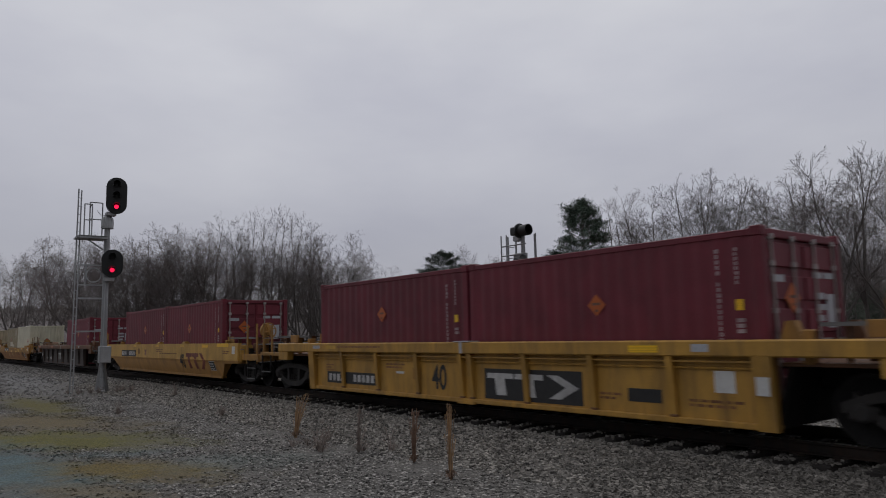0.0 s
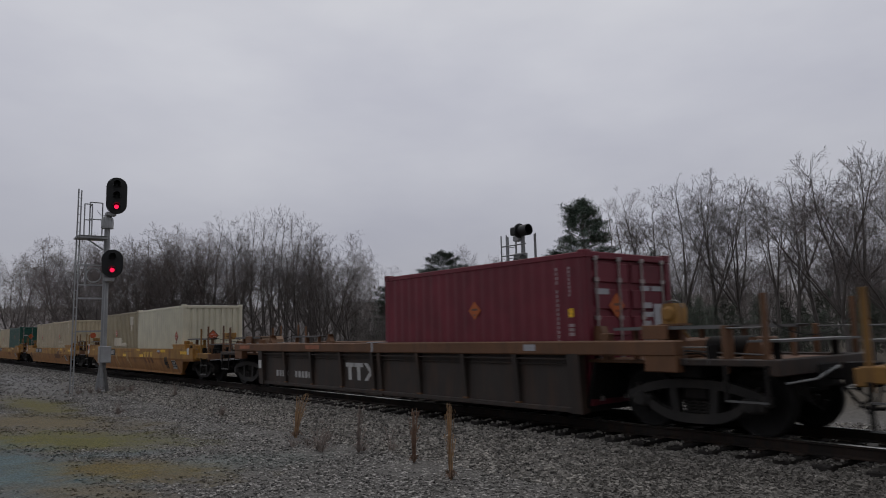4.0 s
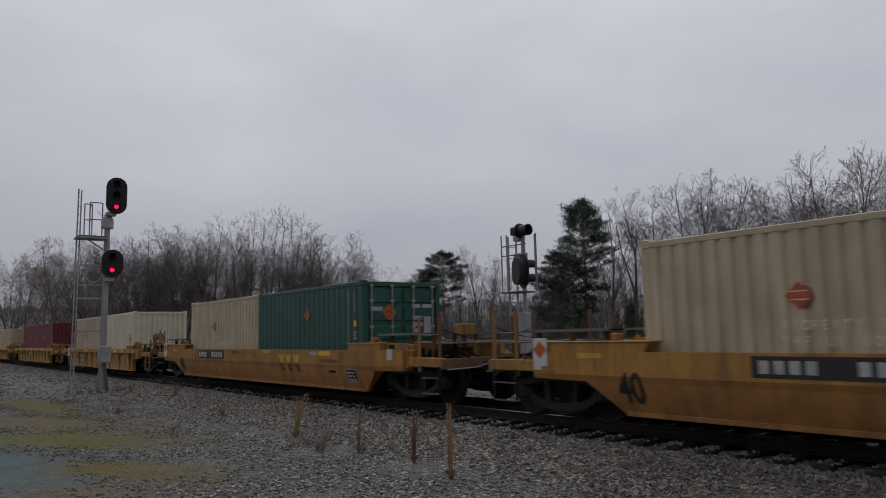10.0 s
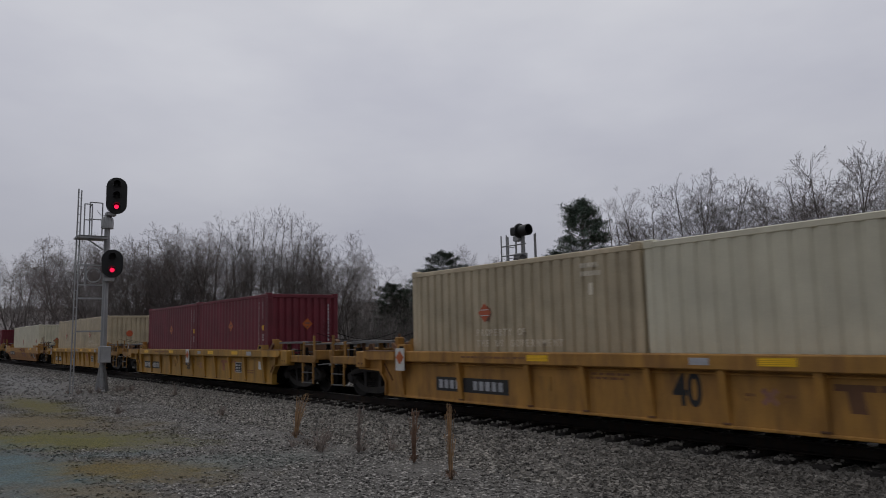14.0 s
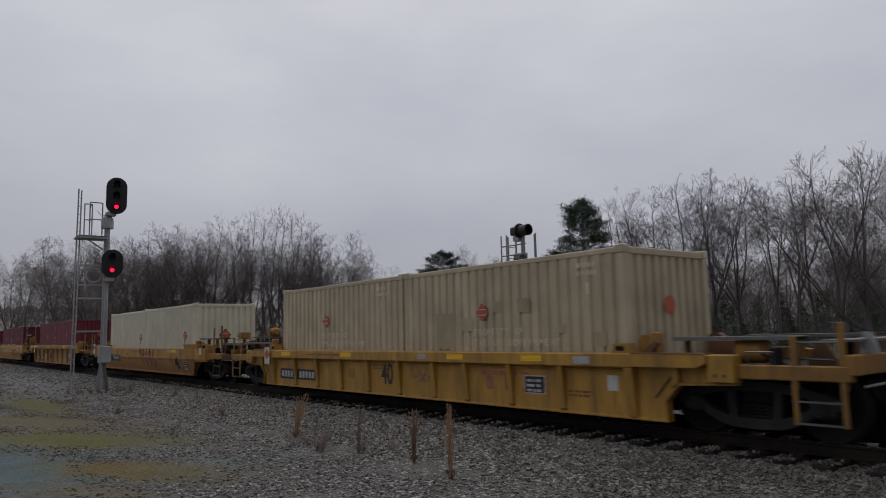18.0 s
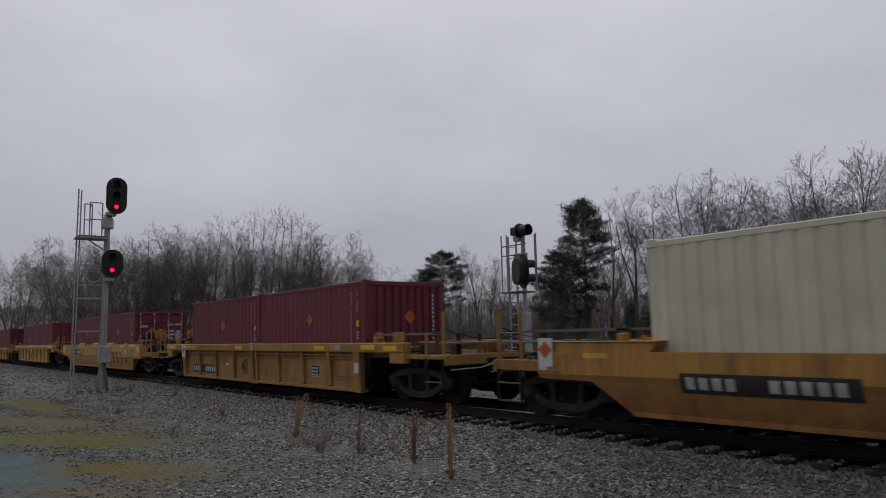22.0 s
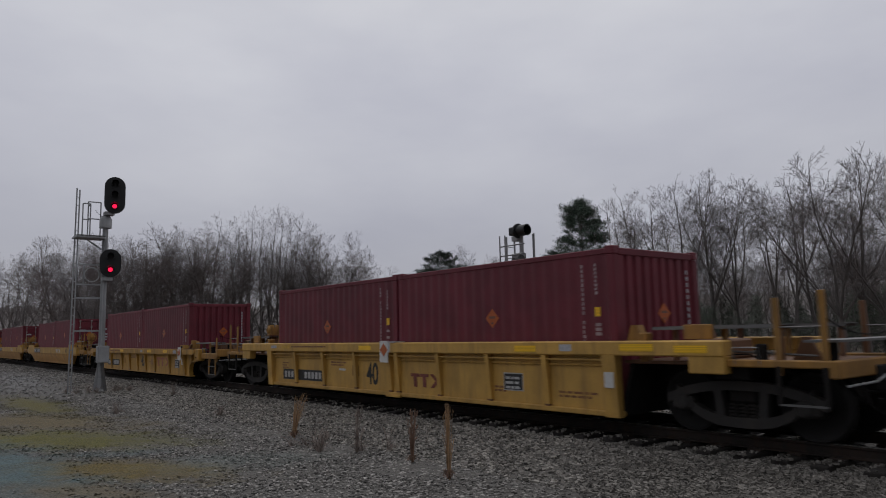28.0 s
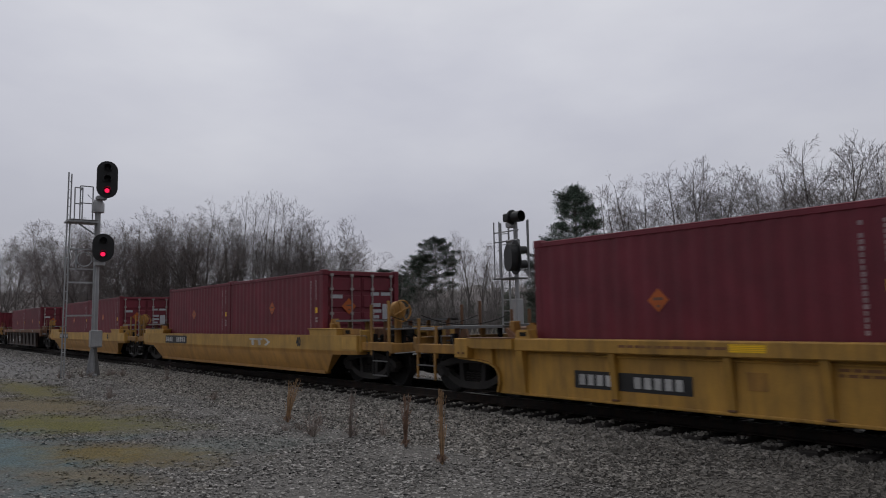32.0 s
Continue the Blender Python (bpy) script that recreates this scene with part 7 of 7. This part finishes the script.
# the wood down the line: kind, bearing from the track, slope up to the skyline
SKYLINE = ((3, 6.9, 0.108), (4, 7.8, 0.118), (4, 9.0, 0.128), (3, 9.9, 0.130), (3, 10.9, 0.125), (4, 11.7, 0.126), (5, 12.6, 0.128), (5, 13.4, 0.126), (4, 14.3, 0.133), (3, 15.5, 0.134), (4, 16.9, 0.145), (3, 17.6, 0.138),
           (5, 18.4, 0.138), (3, 19.6, 0.143), (0, 20.6, 0.170), (5, 21.6, 0.146), (1, 22.1, 0.150), (6, 22.9, 0.160), (7, 23.6, 0.179), (6, 24.2, 0.174), (7, 24.9, 0.184), (6, 25.6, 0.182), (7, 26.3, 0.183), (6, 26.9, 0.176),
           (7, 27.5, 0.167), (6, 28.1, 0.156), (7, 28.8, 0.148), (6, 24.5, 0.166), (7, 26.0, 0.165), (5, 25.2, 0.122), (5, 27.2, 0.126), (4, 28.8, 0.146), (3, 29.8, 0.140), (5, 30.6, 0.122), (5, 31.0, 0.100))
for kind, a, slope in SKYLINE:
    plant(kind, a, max(62.0, 15.5 / math.sin(radians(a))), slope)
    if kind in (3, 4) and a > 13:
        plant(tr.choice((3, 4, 5)), a + tr.uniform(-0.9, 0.9), max(66.0, 16.5 / math.sin(radians(max(6.5, a - 0.9)))) + tr.uniform(0, 8), slope * tr.uniform(0.86, 0.98))
for kind, a, d, slope in ((2, 41.2, 96.0, 0.126), (8, 40.2, 98.0, 0.108), (2, 42.4, 99.0, 0.112), (9, 43.5, 99.0, 0.095)):
    plant(kind, a, d, slope)
# the row of tall trees across the track
ROW = ((8, 52.0, 57, 0.170), (2, 53.8, 54, 0.182), (8, 55.5, 55, 0.176), (0, 57.4, 50, 0.194), (1, 59.4, 48, 0.198), (0, 61.4, 49, 0.190), (2, 63.9, 48, 0.180), (8, 65.1, 47, 0.186),
       (4, 68.2, 41, 0.206), (1, 69.6, 42, 0.206), (3, 70.8, 42, 0.202), (8, 66.6, 48, 0.186), (1, 73.6, 43, 0.205), (8, 75.5, 46, 0.19))
for kind, a, d, slope in ROW:
    plant(kind, a, d, slope * 1.05)
# fill behind them
for k in range(18):
    a = tr.uniform(8, 31)
    low_d = max(64.0, 16.0 / math.sin(radians(a)))
    plant(tr.randrange(9, 12), a, tr.uniform(low_d + 4, low_d + 36), float(np.interp(a, [6, 18, 24, 27, 31], [0.12, 0.135, 0.14, 0.14, 0.11])) * tr.uniform(0.75, 0.98))
for k in range(9):
    a, d = tr.uniform(5.5, 16), tr.uniform(110, 150)
    plant(tr.randrange(9, 12), a, max(d, 16.0 / math.sin(radians(a))), tr.uniform(0.07, 0.105))
for k in range(60):
    plant(tr.randrange(9, 12), tr.uniform(48, 78), tr.uniform(64, 120), tr.uniform(0.07, 0.118))
for k in range(16):
    plant(tr.randrange(9, 12), tr.uniform(32, 48), tr.uniform(110, 150), tr.uniform(0.065, 0.09))
for i, a, d, slope in ((0, 50.0, 58, 0.178), (1, 38.6, 85, 0.111), (1, 37.2, 87, 0.088), (2, 34.4, 92, 0.068), (2, 35.7, 94, 0.060), (2, 48.2, 56, 0.105)):
    x, y = -d * math.cos(radians(a)), d * math.sin(radians(a))
    plant_copy(pines[i], x, y, (EYE.z + d * slope - ground_height(x, y)) / 11, tr.uniform(0, 6.28))
for a, d, slope in ((34.4, 95, 0.066), (35.6, 91, 0.058), (36.4, 94, 0.052), (33.6, 93, 0.055), (48.5, 54, 0.115), (47.3, 57, 0.09), (55.4, 58, 0.11)):
    x, y = -d * math.cos(radians(a)), d * math.sin(radians(a))
    plant_copy(cedars[tr.randrange(2)], x, y, (EYE.z + d * slope - ground_height(x, y)) / 6, tr.uniform(0, 6.28))
for k in range(125):
    a, d = radians(tr.uniform(44, 80)), tr.uniform(45, 70)
    plant_copy(cedars[tr.randrange(2)], -d * math.cos(a), d * math.sin(a), tr.uniform(0.36, 0.66) * d / 52, tr.uniform(0, 6.28))
for k in range(16):
    a, d = radians(tr.uniform(31, 46)), tr.uniform(92, 120)
    plant_copy(cedars[tr.randrange(2)], -d * math.cos(a), d * math.sin(a), tr.uniform(0.6, 1.0), tr.uniform(0, 6.28))


def thicket(name, count, a0, a1, d0, d1, low_, high, seed, label, push=0.0):
    """Tangled saplings and brush between two bearings and two distances."""
    rng = random.Random(seed)
    segs = []
    for k in range(count):
        a, d = radians(rng.uniform(a0, a1)), rng.uniform(d0, d1)
        d = max(d, 16.5 / math.sin(a) + rng.uniform(0, 12)) if a < 0.45 else d
        x, y = -d * math.cos(a), d * math.sin(a) + push
        z = ground_height(x, y) - 0.1
        h = rng.uniform(low_, high) * rng.uniform(0.5, 1.0)
        p, dr = Vector((x, y, z)), Vector((rng.gauss(0, 0.15), rng.gauss(0, 0.15), 1)).normalized()
        r = 0.012 + h * 0.006
        for i in range(4):
            dr = (dr + Vector((rng.gauss(0, 0.16), rng.gauss(0, 0.16), 0))).normalized()
            q = p + dr * h / 4
            segs.append((p, q, r * (1 - 0.2 * i), r * (0.8 - 0.2 * i)))
            for _ in range(3):
                e = (dr + Vector((rng.gauss(0, 0.7), rng.gauss(0, 0.7), rng.gauss(0.1, 0.35)))).normalized()
                m_ = q + e * h * rng.uniform(0.12, 0.30)
                segs.append((q, m_, 0.014, 0.008))
                for _ in range(2):
                    e2 = (e + Vector((rng.gauss(0, 0.6), rng.gauss(0, 0.6), rng.gauss(0.15, 0.4)))).normalized()
                    segs.append((m_, m_ + e2 * h * rng.uniform(0.08, 0.18), 0.010, 0.006))
            p = q
    tagged(new(name, segments_mesh(name, segs, 3, M_WOODS)), label, "undergrowth", kind="stuff")


thicket("brush_west", 260, 15, 31, 62, 92, 1.5, 4.0, 1, "tangled leafless brush under the trees")
thicket("brush_middle", 800, 31, 49, 70, 125, 2.5, 6.5, 2, "tangled leafless brush in the gap")
thicket("brush_east", 350, 44, 80, 46, 68, 0.8, 2.6, 3, "tangled leafless brush under the trees")
thicket("saplings_east", 200, 46, 80, 60, 95, 3.0, 6.0, 4, "thin leafless saplings behind the tall trees")

# distant wooded rise that closes the view, in the haze-paled colour
hv, hf = [], []
rise = 900
for i in range(rise + 1):
    a = radians(-10 + 110 * i / rise)
    rough = 1.6 * noise.noise(Vector((i * 0.06, 0, 5))) + 1.3 * noise.noise(Vector((i * 0.33, 1, 9))) + 0.9 * noise.noise(Vector((i * 0.9, 2, 2)))
    for j, (d, z) in enumerate(((150, -1.0), (156, 4.0), (162, 7.0), (170, 8.8))):
        hv.append((-d * math.cos(a), d * math.sin(a), z + rough * (0, 0.5, 0.9, 1.2)[j]))
hf = [(i * 4 + j, (i + 1) * 4 + j, (i + 1) * 4 + j + 1, i * 4 + j + 1) for i in range(rise) for j in range(3)]
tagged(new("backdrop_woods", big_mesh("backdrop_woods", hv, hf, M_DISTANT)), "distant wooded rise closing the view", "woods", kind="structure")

# ---- what moves ----
KNOTS = ((0.0, 8.867), (6.0, 9.110), (12.0, 8.525), (18.0, 8.135), (24.0, 7.967), (32.0, 7.477))


def travelled(t):
    """Metres that the train has run by the time t, from its speed at the knots."""
    s = 0.0
    for (t0, v0), (t1, v1) in zip(KNOTS, KNOTS[1:]):
        e = min(t, t1)
        if e <= t0:
            break
        ve = v0 + (v1 - v0) * (e - t0) / (t1 - t0)
        s += (v0 + ve) / 2 * (e - t0)
    return s


def motions():
    for thing, place, z in moving:
        walk(thing, [(t, pose(place + travelled(t), TRACK, z)) for t in range(33)])
    # every wheelset turns as the train rolls; those at the same end of a truck share their keys
    first = {}
    for ob in scene.objects:
        if ob.name.split(".")[0] == "wheelset":
            k = round(ob.location.x, 2)
            if k not in first:
                rows = []
                for i in range(0, 32 * FPS + 1, 2):
                    t = i / FPS
                    rows.append((t, Matrix.Translation((k, 0, WHEEL_R)) @ Matrix.Rotation(travelled(t) / WHEEL_R, 4, "Y")))
                walk(ob, rows)
                first[k] = ob.animation_data
            else:
                ob.rotation_mode = "QUATERNION"
                ob.animation_data_create()
                ob.animation_data.action = first[k].action
                ob.animation_data.action_slot = first[k].action_slot


motions()
